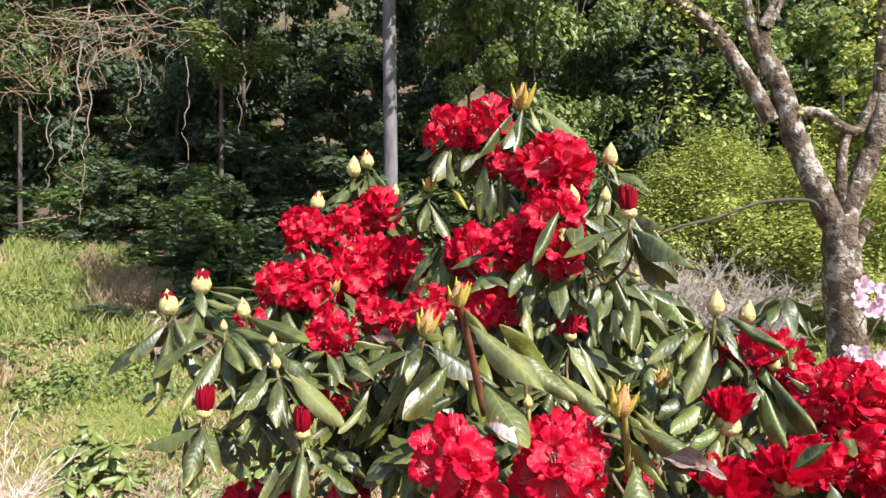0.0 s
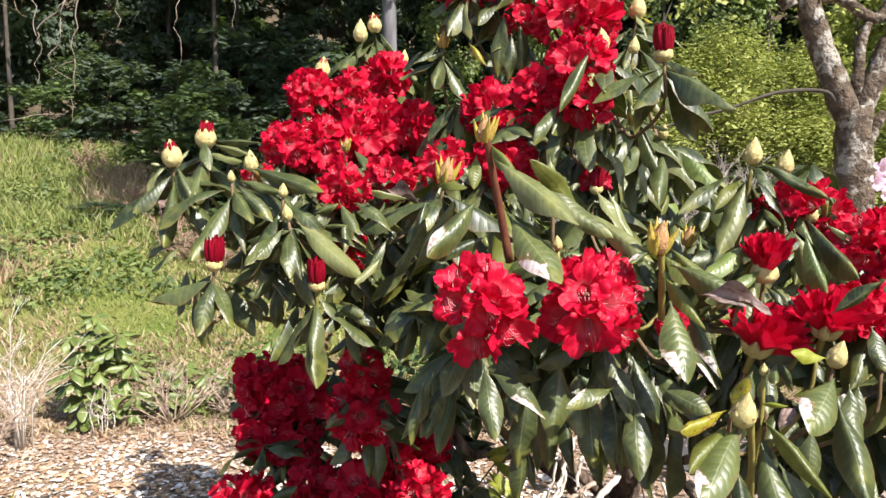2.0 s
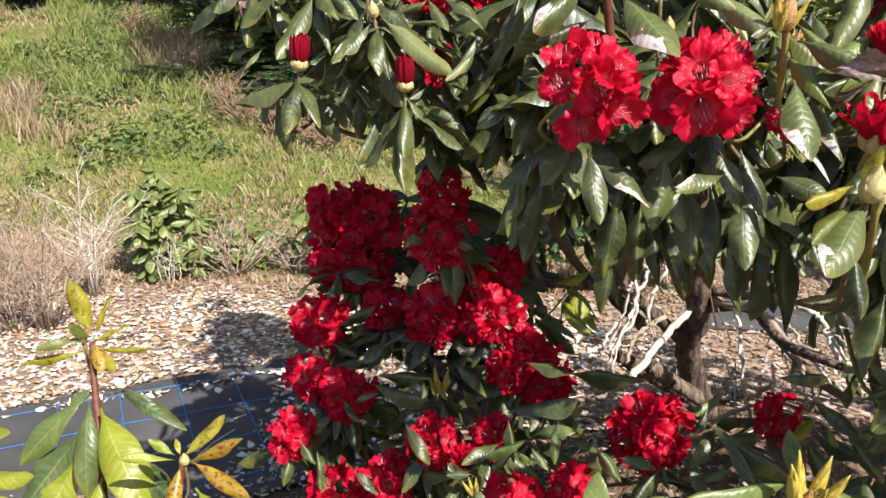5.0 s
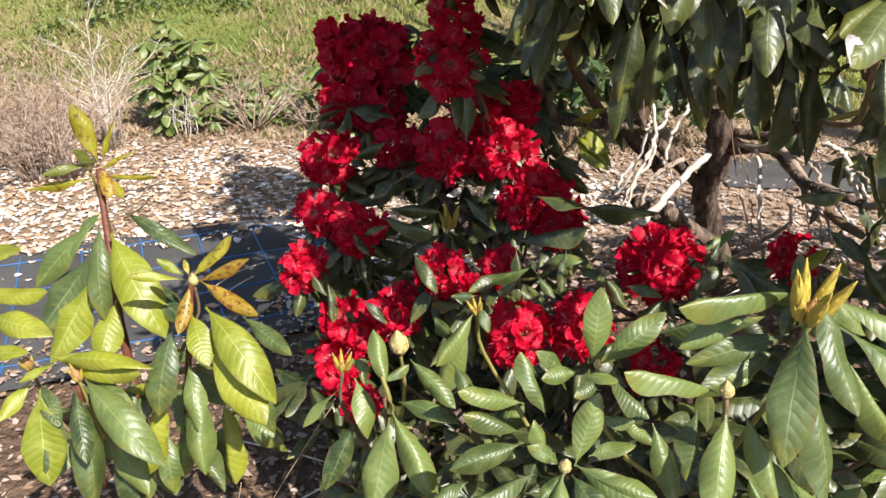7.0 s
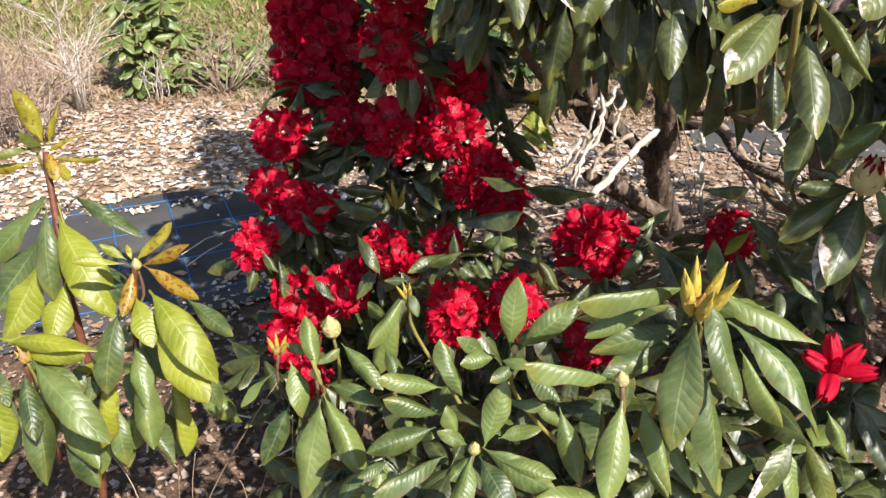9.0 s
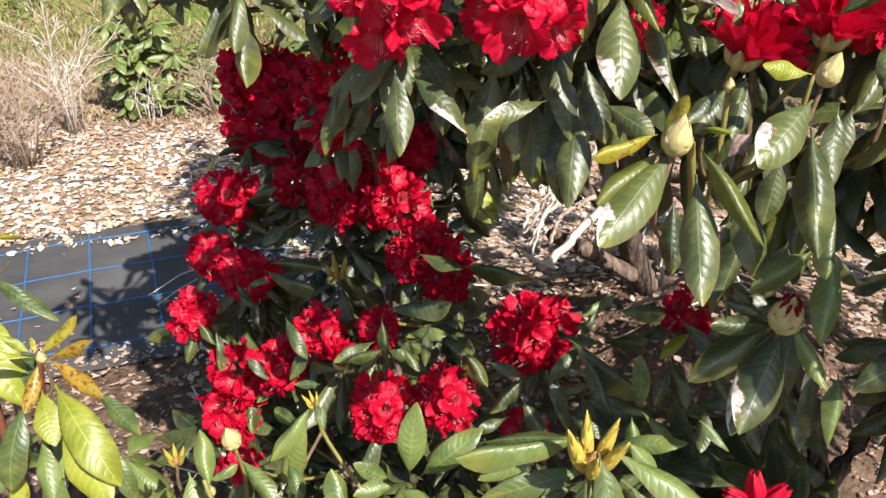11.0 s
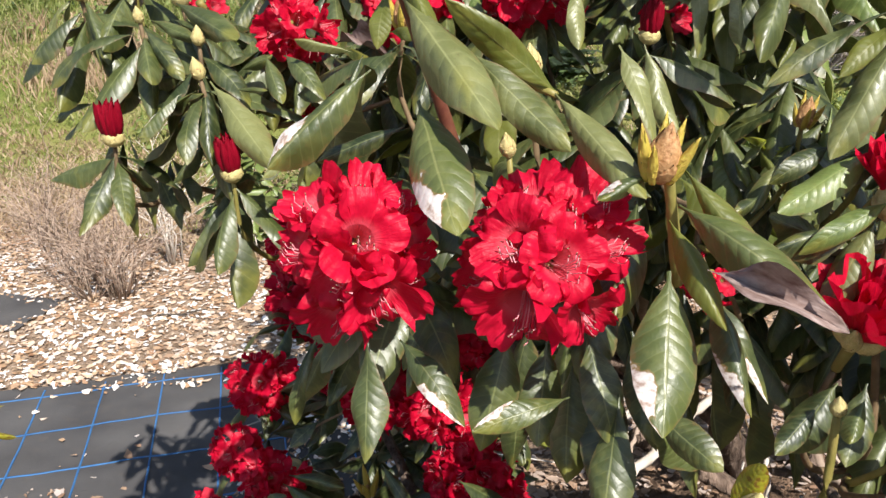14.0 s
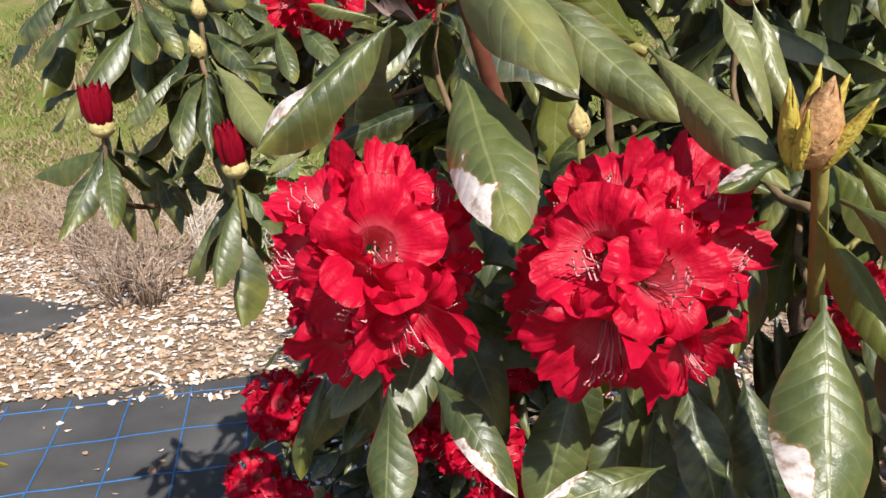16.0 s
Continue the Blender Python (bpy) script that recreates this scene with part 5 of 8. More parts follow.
stem(bush, [(0.562, 1.680, 0.920), (0.573, 1.633, 0.897), (0.602, 1.587, 0.873), (0.619, 1.540, 0.875)], 0.0068, 0.0048, DEADTWIG, "dead_stem")
stem(bush, [(0.583, 1.620, 0.928), (0.594, 1.580, 0.906), (0.620, 1.540, 0.879)], 0.0034, 0.0024, DEADWOOD, "dead_stem")
stem(bush, [(0.555, 1.620, 1.028), (0.572, 1.602, 1.022), (0.589, 1.585, 1.010), (0.599, 1.568, 0.976), (0.620, 1.550, 0.936)], 0.0058, 0.0048, DEADWOOD, "dead_stem")
stem(bush, [(0.601, 1.580, 0.986), (0.613, 1.555, 0.966), (0.627, 1.530, 0.947)], 0.0046, 0.0032, DEADWOOD, "dead_stem")
stem(bush, [(0.606, 1.570, 0.983), (0.618, 1.545, 0.982), (0.629, 1.520, 0.965)], 0.0034, 0.0024, DEADTWIG, "dead_stem")
stem(bush, [(0.565, 1.620, 0.885), (0.581, 1.607, 0.876), (0.594, 1.593, 0.854), (0.600, 1.580, 0.822)], 0.0040, 0.0028, DEADTWIG, "dead_stem")
stem(bush, [(0.576, 1.640, 0.903), (0.583, 1.620, 0.864), (0.592, 1.600, 0.807)], 0.0018, 0.0013, DEADTWIG, "dead_stem")
stem(bush, [(0.556, 1.660, 0.898), (0.560, 1.640, 0.868), (0.569, 1.620, 0.828)], 0.0018, 0.0013, DEADTWIG, "dead_stem")
stem(bush, [(0.538, 1.740, 0.929), (0.541, 1.720, 0.907), (0.527, 1.700, 0.864)], 0.0018, 0.0013, DEADTWIG, "dead_stem")
stem(bush, [(0.539, 1.680, 0.867), (0.540, 1.653, 0.814), (0.548, 1.627, 0.773), (0.556, 1.600, 0.749)], 0.0036, 0.0032, DEADWOOD, "dead_stem")
stem(bush, [(0.507, 1.720, 0.752), (0.524, 1.690, 0.794), (0.542, 1.660, 0.833)], 0.0052, 0.0040, DEADTWIG, "dead_stem")
stem(bush, [(0.430, 1.720, 0.687), (0.459, 1.700, 0.733), (0.499, 1.680, 0.759), (0.528, 1.660, 0.778)], 0.0052, 0.0040, DEADTWIG, "dead_stem")
stem(bush, [(0.520, 1.660, 0.772), (0.540, 1.640, 0.764), (0.561, 1.620, 0.747)], 0.0092, 0.0080, DEADWOOD, "dead_stem")
stem(bush, [(0.592, 1.500, 0.840), (0.599, 1.480, 0.820), (0.618, 1.460, 0.804)], 0.0028, 0.0020, DEADTWIG, "dead_stem")
stem(bush, [(0.201, 1.930, 0.998), (0.229, 1.955, 0.927), (0.261, 1.980, 0.888), (0.329, 2.050, 0.807)], 0.0200, 0.0170, BARK, "dead_stem")
stem(bush, [(0.339, 1.950, 0.732), (0.408, 2.000, 0.668), (0.500, 2.050, 0.596)], 0.0220, 0.0200, BARK, "dead_stem")
stem(bush, [(0.256, 1.700, 1.299), (0.252, 1.850, 1.105), (0.234, 1.900, 0.954)], .02, .014, TWIG, "branch")
stem(bush, [(0.010, 1.700, 1.293), (0.056, 1.800, 1.136), (0.164, 1.900, 0.973)], .014, .01, TWIG, "branch")
rng = random.Random(21)


def in_view_dome(x, z):
    """Outline of the upper crown across the view."""
    top = 2.05 - 1.3 * abs(x - 0.2) ** 1.3
    if x < -0.05:
        top = min(top, 1.93 + 0.5 * (x + 0.05))
    return z < top - 0.05


made = 0
while made < 95:
    x, y, z = rng.uniform(-0.42, 0.62), rng.uniform(1.25, 2.25), rng.uniform(1.28, 2.0)
    low_edge = 1.28 + 0.25 * smooth(0.0, -0.5, x)
    front = 1.30 + 0.45 * smooth(1.45, 2.0, z) + 0.25 * smooth(0.1, -0.4, x)
    if z < low_edge or y < front or not in_view_dome(x, z):
        continue
    # few light leaves inside: the crown's shade is partly in the leaf colour
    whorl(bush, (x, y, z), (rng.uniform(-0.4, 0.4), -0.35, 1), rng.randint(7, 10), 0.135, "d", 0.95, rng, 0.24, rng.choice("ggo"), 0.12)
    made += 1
# hidden leaves, added to shade the flower heads behind
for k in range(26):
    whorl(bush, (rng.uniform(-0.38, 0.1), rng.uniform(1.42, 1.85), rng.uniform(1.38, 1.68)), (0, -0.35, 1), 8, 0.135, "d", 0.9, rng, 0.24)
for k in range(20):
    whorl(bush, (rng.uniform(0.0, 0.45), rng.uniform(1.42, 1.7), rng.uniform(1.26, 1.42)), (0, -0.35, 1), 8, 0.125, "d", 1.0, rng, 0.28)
# leaves hidden behind the trusses, added to shade those hanging below
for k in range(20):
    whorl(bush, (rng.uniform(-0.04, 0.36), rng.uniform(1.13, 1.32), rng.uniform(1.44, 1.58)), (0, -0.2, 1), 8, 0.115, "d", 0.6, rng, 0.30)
# leaves at the back, added to darken the ground behind the stems
for k in range(26):
    whorl(bush, (rng.uniform(0.1, 1.0), rng.uniform(2.5, 3.1), rng.uniform(0.75, 1.45)), (0, -0.35, 1), 8, 0.135, "d", 0.8, rng, 0.28)
# the back of the crown
rng = random.Random(33)
for k in range(46):
    f = rng.uniform(0, 1)
    x, y = -0.12 - 0.60 * f + rng.uniform(-0.14, 0.14), 2.40 + 0.70 * f + rng.uniform(-0.16, 0.16)
    whorl(bush, (x, y, rng.uniform(1.50, 1.66) - 0.05 * f), (rng.uniform(-0.4, 0.4), 0.2, 1), 8, 0.14, "d", 0.6, rng, 0.28)
for tx, ty, tz in ((-0.20, 2.50, 1.50), (-0.50, 2.80, 1.48), (-0.68, 3.05, 1.46)):
    stem(bush, [(0.30, 2.05, 1.00), (0.05, 2.30, 1.25), (tx, ty, tz)], 0.014, 0.006, TWIG, "branch")
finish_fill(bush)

# ---- bush to the right ----
side = thing("rhododendron_bush", (0.85, 1.35, height(0.85, 1.35)), "red-flowered rhododendron bush with half-open buds beside the taller one", "shrub")
HEART[side.name] = (0.75, 1.5)
JOINTS[side.name] = [(0.6, 1.35, 0.9), (0.5, 1.3, 1.1), (0.65, 1.3, 1.2), (0.45, 1.2, 1.25), (0.35, 1.15, 1.2), (0.8, 1.35, 1.3), (0.4, 1.4, 1.4), (0.6, 1.25, 1.0)]
truss_at(side, (0.649, 1.200, 1.580), 0.063, 13)
truss_at(side, (0.643, 1.150, 1.497), 0.062, 13)
truss_at(side, (0.514, 1.280, 1.632), 0.041, 8)
truss_at(side, (0.579, 1.200, 1.585), 0.038, 8)
truss_at(side, (0.684, 1.200, 1.536), 0.057, 13)
truss_at(side, (0.557, 1.250, 1.631), 0.036, 7)
half_truss(side, (0.400, 1.110, 1.428), (0.25, -0.25, 1.0), 0.066, (
    (-0.75, 0.10, 0.95), (-0.30, -0.15, 1.05), (0.10, 0.25, 1.0), (0.45, -0.20, 1.10), (0.85, 0.10, 1.15), (1.25, -0.30, 1.15), (0.75, 0.60, 1.0), (1.60, 0.10, 1.0), (0.15, -0.55, 0.95)))
half_truss(side, (0.481, 1.080, 1.460), (0.10, -0.25, 1.0), 0.060, (
    (-0.80, 0.0, 1.0), (-0.25, 0.25, 1.1), (0.30, -0.20, 1.05), (0.80, 0.20, 1.1), (0.10, -0.60, 0.9)))
truss_at(side, (0.549, 1.120, 1.498), 0.041, 13)
bud_at(side, (0.453, 1.275, 1.716), 0.021, "cream")
bud_at(side, (0.516, 1.300, 1.698), 0.020, "cream")
bud_at(side, (0.420, 1.130, 1.575), 0.035, "half")
bud_at(side, (0.462, 1.000, 1.461), 0.018, "cream")
bud_at(side, (0.295, 0.870, 1.433), 0.020, "cream")
bud_at(side, (0.549, 1.050, 1.440), 0.014, "cream")
bud_at(side, (0.630, 1.200, 1.585), 0.010, "cream")
bud_at(side, (0.539, 1.250, 1.619), 0.014, "cream")
bud_at(side, (0.463, 0.950, 1.208), 0.029, "pink")
bud_at(side, (0.360, 0.980, 1.445), 0.008, "cream")
leaf_at(side, (0.448, 1.270, 1.689), (0.467, 1.220, 1.641), 0.32, "d")
leaf_at(side, (0.461, 1.270, 1.692), (0.537, 1.200, 1.641), 0.21, "d")
leaf_at(side, (0.442, 1.270, 1.666), (0.386, 1.220, 1.554), 0.34, "d")
leaf_at(side, (0.436, 1.280, 1.680), (0.328, 1.240, 1.613), 0.22, "d")
leaf_at(side, (0.449, 1.300, 1.673), (0.395, 1.270, 1.619), 0.32, "o")
leaf_at(side, (0.461, 1.250, 1.623), (0.468, 1.200, 1.600), 0.29, "d")
leaf_at(side, (0.488, 1.200, 1.595), (0.510, 1.160, 1.500), 0.40, "d")
leaf_at(side, (0.503, 1.200, 1.612), (0.535, 1.100, 1.537), 0.28, "d")
leaf_at(side, (0.486, 1.200, 1.593), (0.455, 1.150, 1.574), 0.60, "d")
leaf_at(side, (0.408, 1.130, 1.526), (0.326, 1.100, 1.505), 0.30, "d")
leaf_at(side, (0.396, 1.140, 1.522), (0.349, 1.120, 1.493), 0.45, "d")
leaf_at(side, (0.420, 1.130, 1.520), (0.438, 1.100, 1.495), 0.30, "d")
leaf_at(side, (0.535, 1.200, 1.602), (0.577, 1.180, 1.579), 0.30, "d")
leaf_at(side, (0.528, 1.050, 1.482), (0.532, 1.020, 1.430), 0.50, "d")
leaf_at(side, (0.459, 1.020, 1.504), (0.507, 1.000, 1.548), 0.34, "d")
leaf_at(side, (0.344, 1.200, 1.463), (0.373, 1.180, 1.416), 0.50, "d")
leaf_at(side, (0.392, 1.250, 1.560), (0.339, 1.220, 1.529), 0.40, "d")
leaf_at(side, (0.481, 1.300, 1.610), (0.448, 1.280, 1.557), 0.40, "d")
leaf_at(side, (0.500, 1.020, 1.415), (0.479, 1.000, 1.347), 0.50, "d")
leaf_at(side, (0.548, 1.300, 1.573), (0.576, 1.280, 1.557), 0.40, "d")
leaf_at(side, (0.395, 1.200, 1.481), (0.336, 1.180, 1.510), 0.50, "d")
leaf_at(side, (0.505, 1.200, 1.516), (0.455, 1.180, 1.485), 0.50, "d")
leaf_at(side, (0.294, 0.885, 1.407), (0.227, 0.8, 1.35), 0.37, "s", 5)
leaf_at(side, (0.288, 0.9, 1.402), (0.227, 0.84, 1.371), 0.30, "o", 2)
leaf_at(side, (0.318, 0.88, 1.388), (0.324, 0.8, 1.296), 0.32, "d", 5)
leaf_at(side, (0.315, 0.87, 1.417), (0.371, 0.82, 1.349), 0.21, "o", 2)
leaf_at(side, (0.278, 0.88, 1.425), (0.219, 0.85, 1.411), 0.26, "y", 0)
leaf_at(side, (0.283, 0.88, 1.425), (0.297, 0.87, 1.465), 0.40, "y", 3)
leaf_at(side, (0.319, 0.89, 1.429), (0.341, 0.87, 1.433), 0.24, "l", 2)
leaf_at(side, (0.431, 0.95, 1.441), (0.371, 0.88, 1.398), 0.46, "s", 5)
leaf_at(side, (0.378, 0.93, 1.412), (0.355, 0.92, 1.391), 0.55, "k", 1)
leaf_at(side, (0.436, 0.95, 1.413), (0.441, 0.87, 1.313), 0.32, "d", 0)
leaf_at(side, (0.432, 0.97, 1.46), (0.378, 0.95, 1.472), 0.34, "l", 3)
leaf_at(side, (0.466, 0.96, 1.171), (0.415, 0.88, 1.083), 0.42, "b", 5)
leaf_at(side, (0.456, 0.97, 1.171), (0.362, 0.92, 1.12), 0.34, "d", 0)
leaf_at(side, (0.46, 0.97, 1.171), (0.378, 0.94, 1.184), 0.28, "d", 5)
leaf_at(side, (0.467, 0.95, 1.19), (0.503, 0.9, 1.135), 0.26, "g", 5)
leaf_at(side, (0.487, 0.94, 1.285), (0.472, 0.88, 1.207), 0.32, "g", 0)
leaf_at(side, (0.49, 1.0, 1.253), (0.423, 0.97, 1.211), 0.40, "g", 2)
leaf_at(bush, (0.245, 0.99, 1.526), (0.246, 0.915, 1.444), 0.42, "s", 5)
leaf_at(bush, (0.276, 1.02, 1.502), (0.306, 0.97, 1.433), 0.26, "b", 2)
leaf_at(side, (0.243, 1.0, 1.412), (0.291, 0.96, 1.394), 0.46, "d", 5)
leaf_at(side, (0.38, 1.06, 1.418), (0.344, 1.02, 1.377), 0.50, "d", 0)
leaf_at(side, (0.397, 1.05, 1.425), (0.381, 1.01, 1.377), 0.44, "d", 5)
# green kind stands in for sun glare on some of these leaves
leaf_at(side, (0.414, 1.130, 1.544), (0.347, 1.100, 1.505), 0.28, "g")
leaf_at(side, (0.406, 1.130, 1.529), (0.372, 1.100, 1.453), 0.42, "d")
leaf_at(side, (0.425, 1.120, 1.527), (0.449, 1.100, 1.468), 0.32, "d")
leaf_at(side, (0.407, 1.160, 1.579), (0.331, 1.120, 1.532), 0.40, "g")
leaf_at(side, (0.466, 1.120, 1.598), (0.483, 1.080, 1.516), 0.34, "g")
leaf_at(side, (0.375, 0.980, 1.451), (0.361, 0.950, 1.434), 0.45, "d")
leaf_at(side, (0.353, 1.000, 1.431), (0.324, 0.970, 1.406), 0.45, "d")
leaf_at(side, (0.392, 1.000, 1.444), (0.407, 1.000, 1.409), 0.40, "d")
leaf_at(side, (0.314, 0.930, 1.337), (0.317, 0.900, 1.268), 0.45, "d")
leaf_at(side, (0.385, 0.980, 1.323), (0.421, 0.950, 1.239), 0.45, "d")
leaf_at(side, (0.468, 0.920, 1.337), (0.458, 0.880, 1.285), 0.40, "d")
leaf_at(side, (0.434, 1.000, 1.361), (0.423, 0.980, 1.291), 0.50, "d")
leaf_at(side, (0.365, 0.980, 1.355), (0.375, 0.970, 1.311), 0.50, "d")
leaf_at(side, (0.477, 1.000, 1.419), (0.472, 0.960, 1.344), 0.40, "d")
leaf_at(side, (0.401, 0.980, 1.192), (0.440, 0.970, 1.185), 0.40, "d")
leaf_at(side, (0.295, 1.050, 1.126), (0.349, 1.020, 1.143), 0.40, "d")
leaf_at(side, (0.259, 1.510, 1.310), (0.274, 1.470, 1.086), 0.29, "d")
leaf_at(side, (0.343, 1.490, 1.306), (0.363, 1.450, 1.085), 0.23, "d")
leaf_at(side, (0.423, 1.510, 1.216), (0.410, 1.490, 1.040), 0.26, "d")
leaf_at(side, (0.591, 1.450, 1.177), (0.595, 1.420, 1.041), 0.26, "d")
leaf_at(side, (0.131, 1.630, 1.276), (0.134, 1.600, 1.096), 0.23, "d")
leaf_at(side, (0.185, 1.630, 1.278), (0.202, 1.600, 1.144), 0.29, "d")
leaf_at(side, (0.231, 1.570, 1.279), (0.251, 1.570, 1.120), 0.29, "d")
leaf_at(side, (0.056, 1.690, 1.275), (0.053, 1.650, 1.149), 0.23, "d")
leaf_at(side, (0.082, 1.630, 1.285), (0.076, 1.570, 1.191), 0.26, "d")
leaf_at(side, (0.572, 1.170, 1.083), (0.467, 1.150, 1.078), 0.30, "d")
leaf_at(side, (0.572, 1.150, 1.083), (0.454, 1.110, 0.974), 0.30, "d")
leaf_at(side, (0.539, 1.110, 1.100), (0.519, 1.050, 0.956), 0.32, "d")
leaf_at(side, (0.293, 1.450, 1.330), (0.312, 1.420, 1.234), 0.26, "d")
leaf_at(side, (0.506, 1.110, 1.207), (0.488, 1.090, 1.132), 0.50, "d")
leaf_at(side, (0.463, 1.510, 1.267), (0.466, 1.510, 1.156), 0.29, "d")
leaf_at(side, (0.326, 1.600, 1.235), (0.333, 1.580, 1.097), 0.29, "d")
leaf_at(side, (0.520, 1.450, 1.272), (0.559, 1.430, 1.120), 0.23, "d")
leaf_at(side, (0.278, 1.500, 1.303), (0.324, 1.480, 1.106), 0.24, "d")
leaf_at(side, (0.444, 1.500, 1.249), (0.471, 1.470, 1.027), 0.22, "d")
leaf_at(side, (0.161, 1.620, 1.289), (0.168, 1.600, 1.097), 0.24, "d")
leaf_at(side, (0.591, 1.400, 1.181), (0.611, 1.380, 1.036), 0.28, "d")
leaf_at(side, (0.451, 1.250, 0.965), (0.396, 1.200, 0.944), 0.32, "l")
leaf_at(side, (0.470, 1.250, 0.950), (0.478, 1.220, 0.927), 0.40, "l")
leaf_at(side, (0.407, 1.180, 0.963), (0.434, 1.140, 0.896), 0.40, "d")
leaf_at(side, (0.441, 1.120, 1.006), (0.479, 1.080, 0.948), 0.40, "d")
leaf_at(side, (0.449, 1.120, 1.061), (0.506, 1.080, 1.110), 0.32, "d")
leaf_at(side, (0.461, 0.970, 1.165), (0.414, 0.900, 1.063), 0.38, "b")
leaf_at(side, (0.479, 0.960, 1.178), (0.504, 0.900, 1.136), 0.20, "g")
leaf_at(side, (0.503, 0.970, 1.264), (0.491, 0.920, 1.181), 0.32, "g")
leaf_at(side, (0.446, 1.100, 1.232), (0.415, 1.060, 1.121), 0.36, "d")
leaf_at(side, (0.458, 1.050, 1.172), (0.489, 1.020, 1.211), 0.32, "g")
leaf_at(side, (0.530, 1.000, 1.113), (0.529, 0.960, 1.016), 0.36, "d")
leaf_at(side, (0.494, 1.080, 1.044), (0.416, 1.040, 1.052), 0.32, "d")
leaf_at(side, (0.545, 0.970, 1.108), (0.539, 0.930, 1.031), 0.36, "g")
leaf_at(side, (0.525, 1.050, 1.018), (0.544, 1.000, 0.957), 0.40, "d")
leaf_at(side, (0.431, 1.050, 0.980), (0.421, 1.000, 0.942), 0.45, "d")
leaf_at(side, (0.505, 1.100, 0.952), (0.522, 1.060, 0.891), 0.40, "d")
leaf_at(side, (0.417, 1.200, 1.019), (0.478, 1.160, 0.976), 0.36, "d")
leaf_at(side, (0.463, 1.150, 1.114), (0.500, 1.120, 1.067), 0.36, "d")
leaf_at(side, (0.525, 1.050, 1.154), (0.557, 1.020, 1.132), 0.36, "d")
# lighter kinds stand in for sunlit leaves and highlights
leaf_at(side, (0.366, 1.420, 1.529), (0.339, 1.400, 1.502), 0.32, "o")
leaf_at(side, (0.353, 1.400, 1.523), (0.377, 1.360, 1.490), 0.29, "o")
leaf_at(side, (0.396, 1.420, 1.526), (0.365, 1.380, 1.491), 0.29, "l")
leaf_at(side, (0.397, 1.380, 1.517), (0.386, 1.350, 1.476), 0.32, "o")
leaf_at(side, (0.338, 1.360, 1.513), (0.362, 1.330, 1.482), 0.29, "o")
leaf_at(side, (0.331, 1.420, 1.505), (0.352, 1.400, 1.473), 0.30, "g")
leaf_at(side, (0.340, 1.450, 1.524), (0.389, 1.400, 1.517), 0.22, "l")
leaf_at(side, (0.383, 1.600, 1.641), (0.397, 1.570, 1.594), 0.30, "g")
leaf_at(side, (0.204, 1.500, 1.644), (0.230, 1.460, 1.606), 0.29, "g")
leaf_at(side, (0.404, 1.550, 1.638), (0.382, 1.520, 1.592), 0.29, "o")
leaf_at(side, (0.308, 1.550, 1.650), (0.299, 1.520, 1.597), 0.29, "g")
leaf_at(side, (0.324, 1.500, 1.568), (0.307, 1.460, 1.525), 0.29, "o")
leaf_at(side, (0.399, 1.500, 1.564), (0.415, 1.460, 1.529), 0.29, "o")
leaf_at(side, (0.288, 1.400, 1.530), (0.279, 1.370, 1.490), 0.29, "g")
leaf_at(side, (0.390, 0.800, 0.910), (0.332, 0.750, 0.837), 0.42, "s")
leaf_at(side, (0.401, 0.800, 0.915), (0.437, 0.750, 0.838), 0.34, "o")
leaf_at(side, (0.382, 0.800, 0.900), (0.397, 0.760, 0.823), 0.40, "g")
leaf_at(side, (0.446, 0.850, 0.915), (0.474, 0.820, 0.863), 0.40, "g")
leaf_at(side, (0.363, 0.820, 0.853), (0.317, 0.790, 0.803), 0.40, "g")
stem(side, [(0.85, 1.35, height(0.85, 1.35) - 0.03), (0.78, 1.4, 0.6), (0.62, 1.36, 0.92), (0.48, 1.28, 1.25)], 0.022, 0.008, BARK, "trunk")
stem(side, [(0.80, 1.38, 0.5), (0.90, 1.4, 0.9), (0.82, 1.35, 1.3)], 0.018, 0.007, BARK, "branch")
rng = random.Random(22)


def in_gap(q):
    """Corridor kept free of leaves so that the sun reaches the dead wood below."""
    d = Vector(q) - Vector((0.5, 1.95, 0.8))
    return (d - SUN_FROM * d.dot(SUN_FROM)).length < 0.22


made = 0
while made < 95:
    x, y, z = rng.uniform(0.38, 1.9), rng.uniform(1.08, 2.3), rng.uniform(1.08, 1.72)
    if z > 1.74 - 0.35 * abs(x - 0.75) - 0.25 * smooth(1.3, 1.0, y) or (x < 0.5 and y < 1.2) or (x > 0.9 and z > 1.46) or (z < 1.22 and x < 0.8) or (x < 0.62 and z > 1.48):
        continue
    if in_gap((x, y, z)):
        continue
    # the lighter share stands for lit leaves
    whorl(side, (x, y, z), (rng.uniform(-0.4, 0.4), -0.35, 1), rng.randint(7, 9), 0.135, "d", 0.9, rng, 0.25, rng.choice("go"), 0.15)
    made += 1
for k in range(22):
    whorl(side, (rng.uniform(0.74, 1.3), rng.uniform(1.15, 1.7), rng.uniform(0.6, 1.15)), (-0.2, -0.35, 1), 8, 0.135, "d", 0.9, rng, 0.25)
# unseen growth right of the view, added to shade the lower leaves
for k in range(30):
    whorl(side, (rng.uniform(0.9, 1.4), rng.uniform(0.75, 1.15), rng.uniform(1.15, 1.55)), (0.1, -0.35, 1), 8, 0.135, "d", 0.9, rng, 0.25)
# unseen growth out of view, added to shade the ground behind the trunk
for k in range(34):
    whorl(side, (rng.uniform(1.2, 2.0), rng.uniform(2.0, 3.0), rng.uniform(0.5, 1.45)), (-0.2, -0.35, 1), 8, 0.14, "d", 0.7, rng, 0.32, "o", 0.35)
